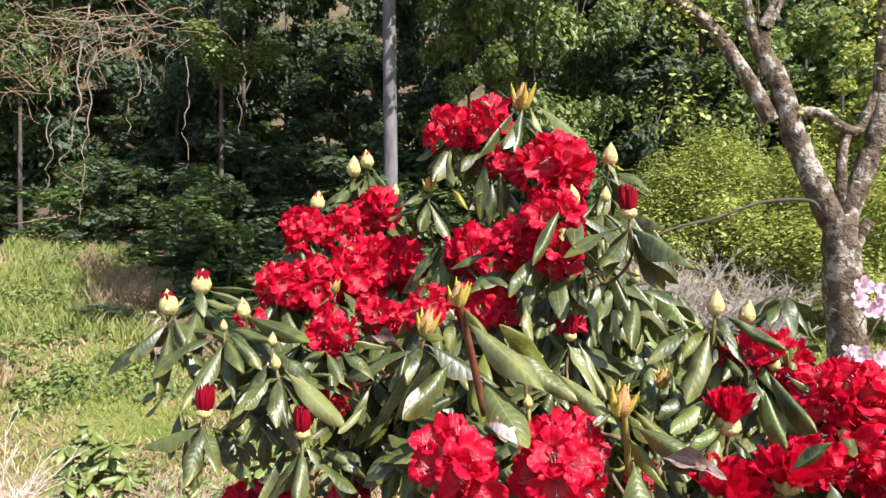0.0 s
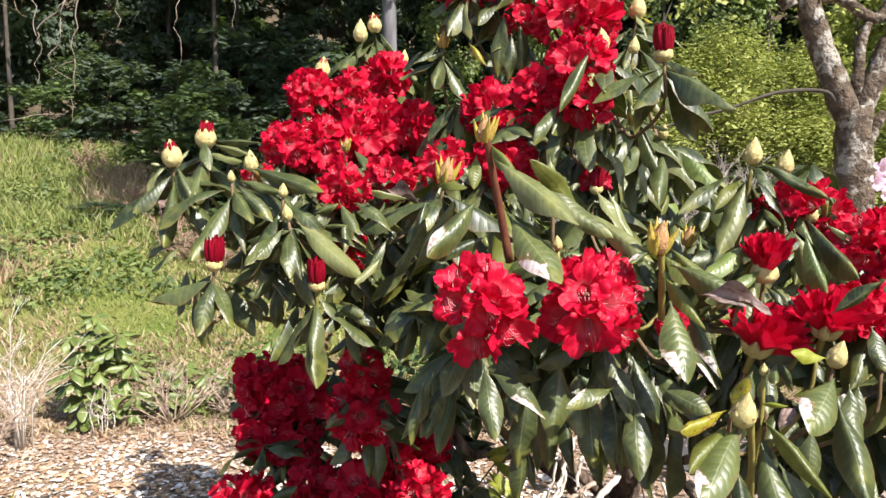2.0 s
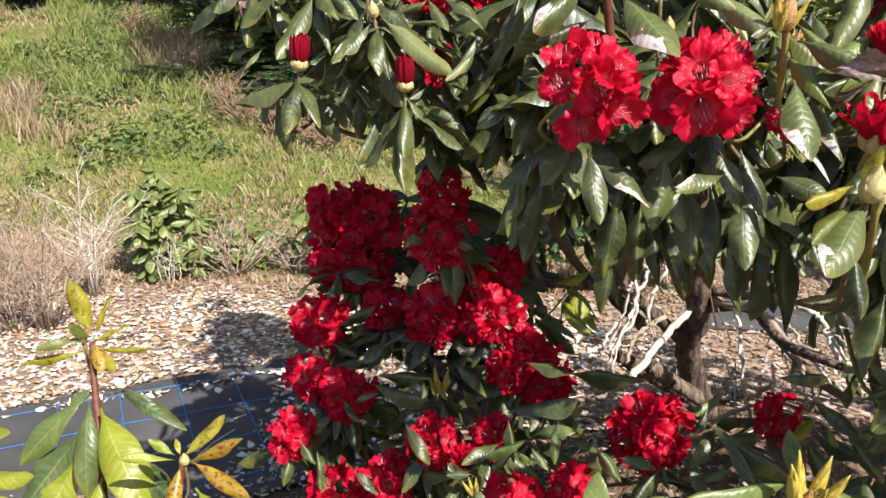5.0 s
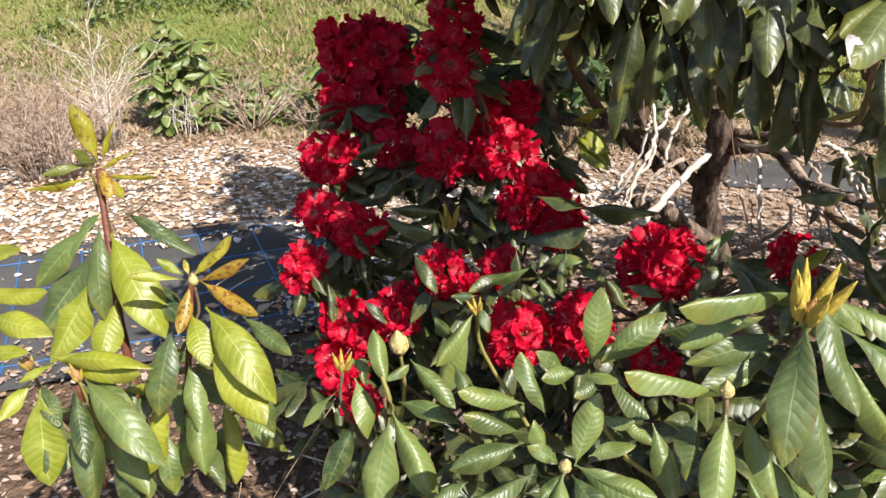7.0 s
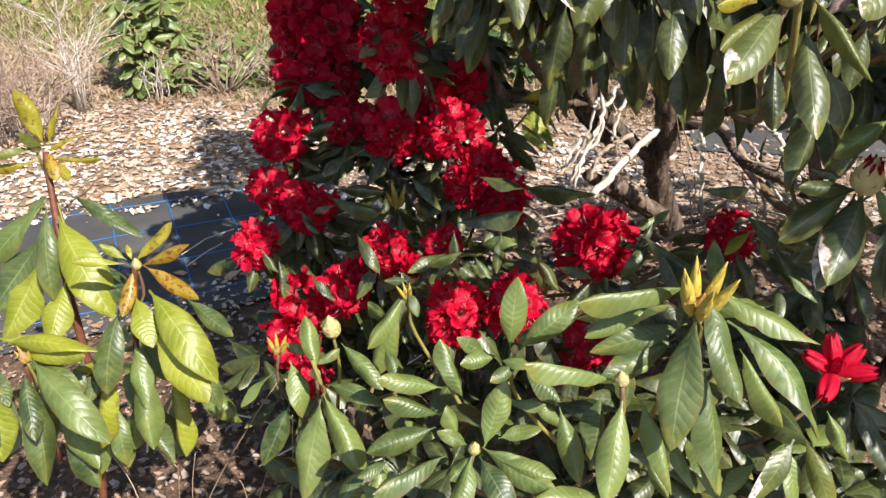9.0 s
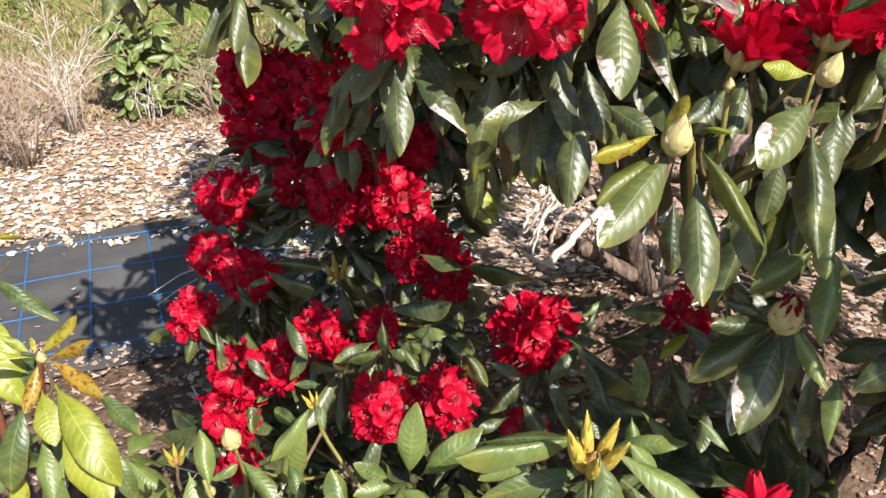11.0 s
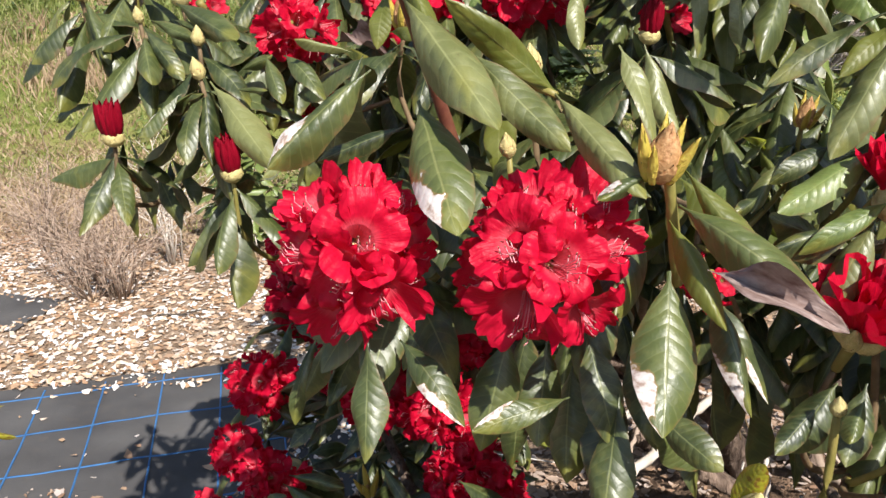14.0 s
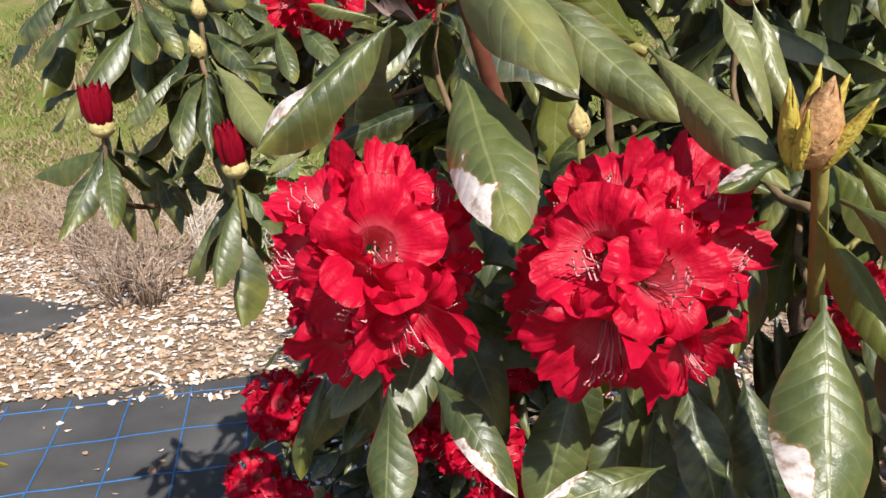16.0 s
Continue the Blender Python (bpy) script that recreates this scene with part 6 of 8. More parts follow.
# more out-of-view growth on the sun's side, added to block light
for k in range(30):
    whorl(side, (rng.uniform(0.66, 1.15), rng.uniform(0.55, 1.0), rng.uniform(1.15, 1.72)), (0.2, -0.35, 1), 9, 0.14, "d", 0.8, rng, 0.30)
# leaves added to shade those hanging under the crown
for k in range(26):
    whorl(side, (rng.uniform(0.48, 0.92), rng.uniform(1.14, 1.42), rng.uniform(1.22, 1.48)), (0.1, -0.35, 1), 8, 0.135, "d", 0.95, rng, 0.27)
for k in range(26):
    whorl(side, (rng.uniform(0.30, 0.75), rng.uniform(1.02, 1.45), rng.uniform(0.50, 0.78)), (0, -0.35, 1), 8, 0.13, "d", 0.6, rng, 0.30)
finish_fill(side)

# ---- low bush in front ----
low = thing("rhododendron_bush", (0.0, 1.35, height(0.0, 1.35)), "low rhododendron bush, crimson trusses behind fresh green leaves", "shrub")
HEART[low.name] = (0.0, 1.5)
JOINTS[low.name] = [(0.0, 1.3, 0.35), (-0.15, 1.35, 0.5), (-0.3, 1.5, 0.6), (0.15, 1.1, 0.6), (0.0, 1.0, 0.65), (-0.2, 1.1, 0.6), (0.2, 0.95, 0.7), (-0.1, 1.6, 0.7), (-0.35, 1.85, 0.8), (-0.1, 1.6, 0.95), (-0.35, 1.95, 1.05), (0.1, 1.5, 0.65), (0.35, 1.0, 0.7)]
truss_at(low, (-0.488, 1.970, 1.144), 0.080, 13)
truss_at(low, (-0.408, 1.950, 1.116), 0.086, 13)
truss_at(low, (-0.486, 1.930, 1.021), 0.084, 13)
truss_at(low, (-0.394, 1.900, 0.996), 0.071, 13)
truss_at(low, (-0.218, 1.600, 1.174), 0.072, 13)
truss_at(low, (-0.196, 1.600, 1.262), 0.051, 8)
truss_at(low, (-0.342, 1.800, 0.943), 0.061, 13)
truss_at(low, (-0.197, 1.650, 0.990), 0.076, 13)
truss_at(low, (-0.082, 1.620, 0.997), 0.070, 13)
truss_at(low, (-0.140, 1.700, 1.027), 0.056, 8)
truss_at(low, (-0.009, 1.560, 0.922), 0.065, 13)
truss_at(low, (0.028, 1.540, 0.875), 0.059, 13)
truss_at(low, (-0.048, 1.550, 0.893), 0.053, 13)
truss_at(low, (-0.494, 1.720, 0.930), 0.069, 13)
truss_at(low, (-0.496, 1.620, 0.839), 0.051, 9)
truss_at(low, (-0.400, 1.570, 0.824), 0.062, 13)
truss_at(low, (-0.509, 1.520, 0.755), 0.056, 13)
truss_at(low, (-0.395, 1.450, 0.641), 0.071, 13)
truss_at(low, (-0.299, 1.420, 0.698), 0.058, 13)
truss_at(low, (-0.418, 1.420, 0.559), 0.062, 9)
truss_at(low, (-0.196, 1.375, 0.831), 0.052, 13)
truss_at(low, (-0.078, 1.380, 0.834), 0.045, 13)
truss_at(low, (0.204, 1.330, 0.885), 0.074, 18)
truss_at(low, (-0.054, 1.200, 0.802), 0.061, 13)
truss_at(low, (0.061, 1.220, 0.814), 0.060, 13)
truss_at(low, (-0.336, 1.250, 0.596), 0.039, 7)
truss_at(low, (0.202, 1.250, 0.715), 0.048, 8)
truss_at(low, (0.547, 1.600, 0.778), 0.053, 8)
half_truss(low, (0.481, 0.930, 0.915), (-0.20, -0.55, 0.75), 0.056, (
    (-1.3, 0.9, 0.95), (0.2, 1.6, 1.0), (1.8, 1.0, 1.0), (2.0, -0.6, 1.05), (-1.2, -1.6, 1.05), (0.15, 0.1, 0.75)), OPENING, 0.66)
truss_at(low, (-0.448, 1.950, 1.139), 0.073, 13)
truss_at(low, (-0.052, 1.750, 1.058), 0.058, 13)
bud_at(low, (-0.224, 1.000, 0.907), 0.021, "cream")
bud_at(low, (-0.116, 1.050, 0.939), 0.013, "shoot")
bud_at(low, (-0.303, 0.985, 0.876), 0.018, "shoot")
bud_at(low, (0.252, 0.810, 1.114), 0.033, "shoot")
bud_at(low, (0.166, 0.775, 1.012), 0.012, "cream")
bud_at(low, (0.001, 0.760, 0.906), 0.011, "cream")
bud_at(low, (0.127, 0.715, 0.880), 0.011, "cream")
bud_at(low, (-0.237, 0.940, 0.863), 0.011, "cream")
bud_at(low, (-0.194, 1.550, 0.866), 0.026, "shoot")
bud_at(low, (-0.133, 1.300, 0.836), 0.027, "half")
bud_at(low, (0.049, 0.920, 0.938), 0.008, "cream")
leaf_at(low, (0.253, 1.180, 0.984), (0.364, 1.120, 0.928), 0.34, "d")
leaf_at(low, (0.273, 1.200, 0.960), (0.226, 1.160, 0.915), 0.40, "d")
leaf_at(low, (0.196, 1.220, 0.877), (0.139, 1.180, 0.826), 0.40, "d")
leaf_at(low, (0.227, 1.180, 0.914), (0.266, 1.140, 0.833), 0.38, "d")
leaf_at(low, (0.276, 1.150, 0.975), (0.318, 1.100, 0.910), 0.38, "d")
leaf_at(low, (0.188, 1.180, 0.866), (0.235, 1.140, 0.806), 0.40, "d")
leaf_at(low, (0.093, 1.300, 0.894), (0.117, 1.270, 0.802), 0.45, "d")
leaf_at(low, (0.047, 1.300, 0.884), (0.106, 1.270, 0.861), 0.40, "d")
leaf_at(low, (0.356, 1.080, 0.944), (0.344, 1.100, 1.022), 0.40, "g")
leaf_at(low, (0.128, 0.980, 0.948), (0.252, 0.940, 1.007), 0.28, "g")
leaf_at(low, (0.337, 1.000, 1.003), (0.378, 0.960, 0.990), 0.40, "g")
leaf_at(low, (0.320, 0.980, 1.011), (0.324, 0.950, 0.974), 0.50, "g")
leaf_at(low, (0.293, 0.950, 0.986), (0.377, 0.920, 1.028), 0.30, "g")
leaf_at(low, (0.133, 1.050, 0.915), (0.055, 1.000, 0.891), 0.36, "d")
leaf_at(low, (0.165, 1.150, 0.846), (0.116, 1.120, 0.835), 0.40, "d")
leaf_at(low, (0.302, 1.120, 0.932), (0.365, 1.080, 0.935), 0.36, "d")
leaf_at(low, (0.254, 1.080, 0.922), (0.304, 1.040, 0.916), 0.40, "d")
leaf_at(low, (0.216, 1.350, 0.868), (0.141, 1.300, 0.875), 0.36, "d")
leaf_at(low, (-0.056, 1.350, 0.903), (0.064, 1.300, 0.959), 0.30, "d")
leaf_at(low, (-0.068, 1.300, 0.868), (-0.137, 1.260, 0.845), 0.36, "d")
leaf_at(low, (-0.057, 1.300, 0.916), (-0.044, 1.270, 0.846), 0.32, "d")
leaf_at(low, (0.030, 1.280, 0.926), (0.024, 1.250, 0.858), 0.34, "d")
leaf_at(low, (0.414, 1.200, 0.937), (0.392, 1.160, 0.884), 0.40, "d")
leaf_at(low, (0.364, 1.450, 0.905), (0.293, 1.400, 0.886), 0.36, "g")
leaf_at(low, (0.321, 1.400, 0.900), (0.294, 1.370, 0.860), 0.40, "d")
leaf_at(low, (0.071, 1.620, 1.046), (0.134, 1.580, 0.973), 0.36, "l")
leaf_at(low, (0.055, 1.620, 1.028), (0.138, 1.580, 0.997), 0.30, "l")
leaf_at(low, (0.062, 1.620, 1.012), (0.116, 1.580, 0.961), 0.34, "l")
leaf_at(low, (0.123, 1.700, 1.110), (0.163, 1.670, 1.065), 0.34, "l")
leaf_at(low, (0.066, 1.650, 1.053), (0.111, 1.600, 1.090), 0.34, "l")
leaf_at(low, (0.073, 1.600, 1.001), (0.131, 1.570, 0.971), 0.36, "l")
leaf_at(low, (0.247, 0.810, 1.080), (0.223, 0.730, 0.945), 0.38, "g")
leaf_at(low, (0.255, 0.810, 1.106), (0.295, 0.750, 1.001), 0.38, "g")
leaf_at(low, (0.282, 0.810, 1.072), (0.385, 0.740, 0.963), 0.30, "g")
leaf_at(low, (0.269, 0.820, 1.101), (0.377, 0.780, 1.066), 0.34, "g")
leaf_at(low, (0.243, 0.840, 1.095), (0.109, 0.800, 1.092), 0.25, "g")
leaf_at(low, (0.319, 0.850, 1.006), (0.378, 0.810, 0.919), 0.32, "g")
leaf_at(low, (0.270, 0.810, 0.999), (0.294, 0.750, 0.861), 0.34, "g")
leaf_at(low, (0.294, 0.860, 1.078), (0.332, 0.850, 1.039), 0.50, "g")
leaf_at(low, (0.377, 0.900, 1.082), (0.410, 0.880, 1.057), 0.40, "g")
leaf_at(low, (0.246, 0.850, 1.081), (0.238, 0.840, 1.040), 0.50, "g")
leaf_at(low, (0.172, 0.780, 0.975), (0.154, 0.700, 0.880), 0.38, "g")
leaf_at(low, (0.162, 0.790, 0.993), (0.053, 0.760, 1.034), 0.27, "g")
leaf_at(low, (0.257, 0.870, 1.025), (0.137, 0.840, 0.996), 0.30, "g")
leaf_at(low, (0.244, 0.860, 1.010), (0.149, 0.820, 0.965), 0.40, "g")
leaf_at(low, (0.215, 0.880, 1.045), (0.132, 0.860, 1.003), 0.34, "g")
leaf_at(low, (0.195, 0.790, 0.967), (0.235, 0.730, 0.876), 0.30, "g")
leaf_at(low, (0.105, 0.820, 0.923), (0.135, 0.770, 0.842), 0.38, "g")
leaf_at(low, (0.156, 0.830, 0.940), (0.149, 0.800, 0.856), 0.45, "g")
leaf_at(low, (0.222, 0.850, 0.982), (0.179, 0.830, 0.977), 0.50, "g")
leaf_at(low, (0.217, 0.800, 0.871), (0.245, 0.770, 0.828), 0.40, "g")
leaf_at(low, (0.246, 0.820, 0.883), (0.281, 0.780, 0.830), 0.40, "g")
leaf_at(low, (0.010, 0.755, 0.910), (0.100, 0.700, 0.892), 0.40, "g")
leaf_at(low, (0.012, 0.765, 0.898), (0.036, 0.800, 0.977), 0.46, "g")
leaf_at(low, (-0.034, 0.760, 0.888), (-0.115, 0.700, 0.879), 0.36, "g")
leaf_at(low, (-0.048, 0.780, 0.915), (-0.130, 0.750, 0.894), 0.42, "g")
leaf_at(low, (-0.002, 0.750, 0.900), (-0.019, 0.690, 0.856), 0.50, "g")
leaf_at(low, (0.008, 0.750, 0.899), (0.051, 0.690, 0.867), 0.50, "g")
leaf_at(low, (0.001, 0.755, 0.897), (-0.027, 0.730, 0.877), 0.60, "g")
leaf_at(low, (0.030, 0.790, 0.893), (0.085, 0.800, 0.905), 0.50, "g")
leaf_at(low, (-0.020, 0.780, 0.898), (-0.036, 0.790, 0.941), 0.60, "g")
leaf_at(low, (0.165, 0.720, 0.873), (0.071, 0.690, 0.896), 0.40, "g")
leaf_at(low, (-0.008, 0.760, 0.908), (-0.044, 0.750, 0.936), 0.50, "g")
leaf_at(low, (0.033, 0.740, 0.904), (0.097, 0.720, 0.902), 0.45, "g")
leaf_at(low, (0.043, 0.930, 0.930), (0.049, 0.960, 1.027), 0.46, "g")
leaf_at(low, (0.056, 0.930, 0.930), (0.133, 0.950, 1.000), 0.42, "g")
leaf_at(low, (0.026, 0.920, 0.924), (-0.024, 0.890, 0.928), 0.50, "g")
leaf_at(low, (0.062, 0.910, 0.925), (0.110, 0.860, 0.899), 0.50, "g")
leaf_at(low, (0.032, 0.910, 0.923), (0.071, 0.880, 0.936), 0.50, "g")
leaf_at(low, (-0.017, 0.860, 0.892), (-0.052, 0.900, 0.961), 0.46, "g")
leaf_at(low, (-0.045, 0.860, 0.911), (-0.127, 0.830, 0.945), 0.38, "g")
leaf_at(low, (-0.047, 0.850, 0.873), (-0.120, 0.830, 0.911), 0.40, "g")
leaf_at(low, (0.017, 0.950, 0.894), (-0.031, 0.930, 0.943), 0.40, "g")
leaf_at(low, (0.070, 0.860, 0.900), (0.113, 0.830, 0.882), 0.40, "g")
leaf_at(low, (0.033, 0.860, 0.898), (0.091, 0.850, 0.901), 0.40, "g")
leaf_at(low, (0.054, 0.900, 0.924), (0.017, 0.870, 0.917), 0.50, "g")
leaf_at(low, (-0.231, 0.930, 0.872), (-0.256, 0.980, 0.933), 0.42, "g")
leaf_at(low, (-0.224, 0.925, 0.835), (-0.153, 0.850, 0.745), 0.36, "g")
leaf_at(low, (-0.213, 0.920, 0.856), (-0.128, 0.880, 0.857), 0.34, "g")
leaf_at(low, (-0.227, 0.920, 0.829), (-0.247, 0.850, 0.695), 0.40, "g")
leaf_at(low, (-0.205, 0.980, 0.887), (-0.136, 0.930, 0.843), 0.36, "g")
leaf_at(low, (-0.287, 0.985, 0.845), (-0.263, 0.940, 0.772), 0.50, "g")
leaf_at(low, (-0.309, 0.980, 0.828), (-0.360, 0.950, 0.778), 0.30, "g")
leaf_at(low, (-0.286, 0.960, 0.781), (-0.326, 0.920, 0.689), 0.42, "g")
leaf_at(low, (-0.189, 0.800, 0.724), (-0.154, 0.840, 0.776), 0.50, "g")
leaf_at(low, (-0.244, 0.950, 0.866), (-0.205, 0.970, 0.884), 0.45, "g")
leaf_at(low, (-0.151, 0.820, 0.770), (-0.108, 0.780, 0.753), 0.50, "g")
leaf_at(low, (-0.112, 0.820, 0.815), (-0.154, 0.800, 0.800), 0.50, "g")
leaf_at(low, (-0.100, 0.850, 0.867), (-0.053, 0.830, 0.850), 0.50, "g")
leaf_at(low, (-0.298, 1.000, 0.867), (-0.265, 1.000, 0.848), 0.50, "g")
leaf_at(low, (-0.118, 1.050, 0.927), (-0.169, 1.000, 0.863), 0.36, "g")
leaf_at(low, (-0.124, 1.060, 0.910), (-0.165, 1.030, 0.787), 0.36, "g")
leaf_at(low, (-0.110, 1.050, 0.938), (-0.095, 1.030, 0.906), 0.50, "g")
leaf_at(low, (-0.145, 1.080, 0.854), (-0.177, 1.060, 0.907), 0.40, "g")
leaf_at(low, (-0.143, 1.000, 0.867), (-0.113, 0.960, 0.837), 0.50, "g")
leaf_at(low, (-0.102, 1.200, 0.892), (-0.035, 1.180, 0.939), 0.30, "g")
leaf_at(low, (-0.115, 1.100, 0.928), (-0.156, 1.100, 0.925), 0.40, "g")
leaf_at(low, (-0.368, 1.500, 0.835), (-0.314, 1.480, 0.867), 0.30, "g")
leaf_at(low, (-0.008, 1.300, 0.887), (0.061, 1.270, 0.912), 0.40, "g")
leaf_at(low, (-0.017, 1.280, 0.874), (0.015, 1.250, 0.846), 0.40, "g")
leaf_at(low, (-0.330, 1.500, 0.876), (-0.218, 1.460, 0.862), 0.36, "d")
leaf_at(low, (-0.317, 1.500, 0.896), (-0.208, 1.480, 0.904), 0.30, "d")
leaf_at(low, (-0.164, 1.550, 0.907), (-0.094, 1.500, 0.855), 0.30, "d")
leaf_at(low, (-0.016, 1.500, 0.935), (0.074, 1.450, 0.936), 0.40, "d")
leaf_at(low, (0.065, 1.500, 0.914), (0.211, 1.420, 0.944), 0.24, "d")
leaf_at(low, (0.031, 1.800, 0.910), (0.113, 1.750, 0.848), 0.36, "d")
leaf_at(low, (-0.102, 1.450, 0.847), (-0.140, 1.430, 0.905), 0.40, "d")
leaf_at(low, (-0.245, 1.350, 0.872), (-0.196, 1.300, 0.817), 0.36, "d")
leaf_at(low, (-0.392, 1.500, 0.841), (-0.352, 1.470, 0.805), 0.40, "d")
leaf_at(low, (-0.450, 1.500, 0.729), (-0.432, 1.450, 0.645), 0.30, "d")
leaf_at(low, (-0.163, 1.600, 1.013), (-0.171, 1.620, 1.115), 0.50, "d")
leaf_at(low, (-0.179, 1.600, 1.176), (-0.127, 1.580, 1.150), 0.50, "d")
leaf_at(low, (-0.426, 1.700, 0.929), (-0.348, 1.680, 0.979), 0.40, "d")
leaf_at(low, (-0.320, 1.650, 0.911), (-0.362, 1.600, 0.877), 0.50, "d")
leaf_at(low, (-0.239, 1.700, 0.882), (-0.184, 1.680, 0.919), 0.40, "d")
leaf_at(low, (0.078, 1.800, 0.995), (0.157, 1.740, 0.938), 0.30, "l")
leaf_at(low, (0.065, 1.800, 1.001), (0.136, 1.760, 1.049), 0.30, "l")
leaf_at(low, (0.073, 1.800, 0.967), (0.154, 1.750, 0.913), 0.30, "l")
leaf_at(low, (0.146, 1.450, 0.866), (0.239, 1.400, 0.871), 0.40, "d")
leaf_at(low, (-0.047, 1.250, 0.889), (-0.084, 1.220, 0.858), 0.40, "d")
leaf_at(low, (0.091, 1.250, 0.897), (0.133, 1.220, 0.848), 0.40, "d")
leaf_at(low, (0.342, 1.400, 0.827), (0.412, 1.360, 0.865), 0.40, "d")
leaf_at(low, (0.303, 1.400, 0.875), (0.261, 1.380, 0.846), 0.40, "d")
leaf_at(low, (0.226, 1.200, 0.866), (0.287, 1.160, 0.915), 0.30, "d")
leaf_at(low, (0.132, 1.250, 0.876), (0.189, 1.220, 0.874), 0.40, "d")
leaf_at(low, (-0.353, 1.400, 0.736), (-0.304, 1.380, 0.697), 0.40, "d")
leaf_at(low, (-0.487, 1.500, 0.741), (-0.448, 1.480, 0.698), 0.40, "d")
stem(low, [(-0.372, 1.700, 0.848), (-0.304, 1.700, 0.893), (-0.238, 1.700, 0.936)], .003, .002, TWIG, "dead_stem")
stem(low, [(-0.036, 1.800, 0.893), (0.031, 1.820, 0.896), (0.104, 1.800, 0.996)], .003, .002, GREENSTEM, "twig")
stem(low, [(0.276, 0.860, 0.961), (0.259, 0.830, 1.048), (0.252, 0.820, 1.092)], .005, .004, GREENSTEM, "twig")
stem(low, [(0.186, 0.800, 0.896), (0.173, 0.785, 0.970), (0.167, 0.780, 1.006)], .004, .003, GREENSTEM, "twig")
stem(low, [(-0.218, 0.960, 0.764), (-0.226, 0.925, 0.856), (-0.237, 0.930, 0.891)], .004, .003, GREENSTEM, "twig")
for path, r in ((((0, 1.35, -0.02), (0.0, 1.3, 0.35), (-0.15, 1.35, 0.5), (-0.3, 1.55, 0.62)), 0.016), (((0, 1.35, 0.1), (0.15, 1.1, 0.58), (0.22, 0.95, 0.72)), 0.013),
                (((0, 1.35, 0.1), (-0.1, 1.6, 0.7), (-0.35, 1.9, 0.9), (-0.36, 1.96, 1.08)), 0.014), (((0, 1.3, 0.3), (-0.2, 1.1, 0.6), (-0.2, 1.0, 0.75)), 0.011),
                (((-0.1, 1.6, 0.7), (-0.08, 1.62, 0.98)), 0.01), (((0, 1.35, 0.1), (0.1, 1.5, 0.66), (0.2, 1.45, 0.7)), 0.012)):
    stem(low, path, r, r * 0.5, BARK, "branch")
rng = random.Random(23)
made = 0
while made < 72:
    x, y, z = rng.uniform(-0.3, 0.55), rng.uniform(0.78, 1.3), rng.uniform(0.5, 0.95)
    if z > 0.62 + 0.42 * smooth(1.3, 0.8, y) * (0.6 + 0.4 * smooth(-0.3, 0.2, x)) or x < -0.3 + 0.2 * smooth(0.9, 0.7, y):
        continue
    # inner leaves mostly the dark kind: shade between outer leaves put into colour
    whorl(low, (x, y + 0.05, z - 0.15), (rng.uniform(-0.3, 0.3), -0.3, 1), rng.randint(6, 9), 0.115, "d", 0.55, rng, 0.34, "g", 0.12)
    made += 1
# growth below the view, added to shade the mulch
for k in range(14):
    whorl(low, (rng.uniform(-0.05, 0.6), rng.uniform(0.55, 0.8), rng.uniform(0.34, 0.62)), (0, -0.3, 1), 8, 0.115, "d", 0.55, rng, 0.34, "g", 0.3)
made = 0
while made < 110:
    y = rng.uniform(1.3, 2.1)
    x, z = rng.uniform(-0.5, 0.15 - 0.2 * (y - 1.3)), rng.uniform(0.3, 0.55 + 0.62 * smooth(1.35, 2.0, y))
    whorl(low, (x, y + 0.05, z), (rng.uniform(-0.3, 0.3), -0.3, 1), rng.randint(6, 9), 0.115, "d", 0.5, rng, 0.30)
    made += 1
finish_fill(low)

# ---- young yellowing plant ----
yellow = thing("rhododendron_plant", (-0.72, 1.2, height(-0.72, 1.2)), "young rhododendron plant with yellowing blotched leaves in mulch", "shrub")
HEART[yellow.name] = (-0.7, 1.22)
JOINTS[yellow.name] = [(-0.72, 1.2, 0.4), (-0.68, 1.18, 0.6), (-0.62, 1.14, 0.78), (-0.75, 1.24, 0.8), (-0.74, 1.05, 0.65)]
bud_at(yellow, (-0.576, 1.130, 0.920), 0.012, "cream")
bud_at(yellow, (-0.741, 1.020, 0.803), 0.016, "shoot")
bud_at(yellow, (-0.840, 1.050, 0.798), 0.015, "shoot")
bud_at(yellow, (-0.853, 1.360, 1.031), 0.016, "cream")
leaf_at(yellow, (-0.831, 1.360, 1.028), (-0.859, 1.360, 1.128), 0.34, "y", 3)
leaf_at(yellow, (-0.822, 1.360, 1.030), (-0.791, 1.370, 1.103), 0.16, "y", 1)
leaf_at(yellow, (-0.833, 1.360, 1.025), (-0.854, 1.330, 1.058), 0.44, "o", 3)
leaf_at(yellow, (-0.840, 1.360, 1.022), (-0.912, 1.320, 1.015), 0.20, "o", 1)
leaf_at(yellow, (-0.837, 1.360, 0.999), (-0.955, 1.330, 0.981), 0.11, "y", 3)
leaf_at(yellow, (-0.830, 1.360, 1.012), (-0.763, 1.380, 1.043), 0.14, "y", 1)
leaf_at(yellow, (-0.827, 1.360, 1.000), (-0.731, 1.360, 1.003), 0.12, "y", 3)
leaf_at(yellow, (-0.828, 1.360, 1.014), (-0.799, 1.320, 0.977), 0.42, "r", 5)
leaf_at(yellow, (-0.816, 1.360, 0.997), (-0.781, 1.330, 0.973), 0.40, "y", 3)
leaf_at(yellow, (-0.804, 1.280, 0.949), (-0.910, 1.230, 0.841), 0.28, "g", 1)
leaf_at(yellow, (-0.810, 1.260, 0.894), (-0.904, 1.190, 0.765), 0.40, "m", 3)
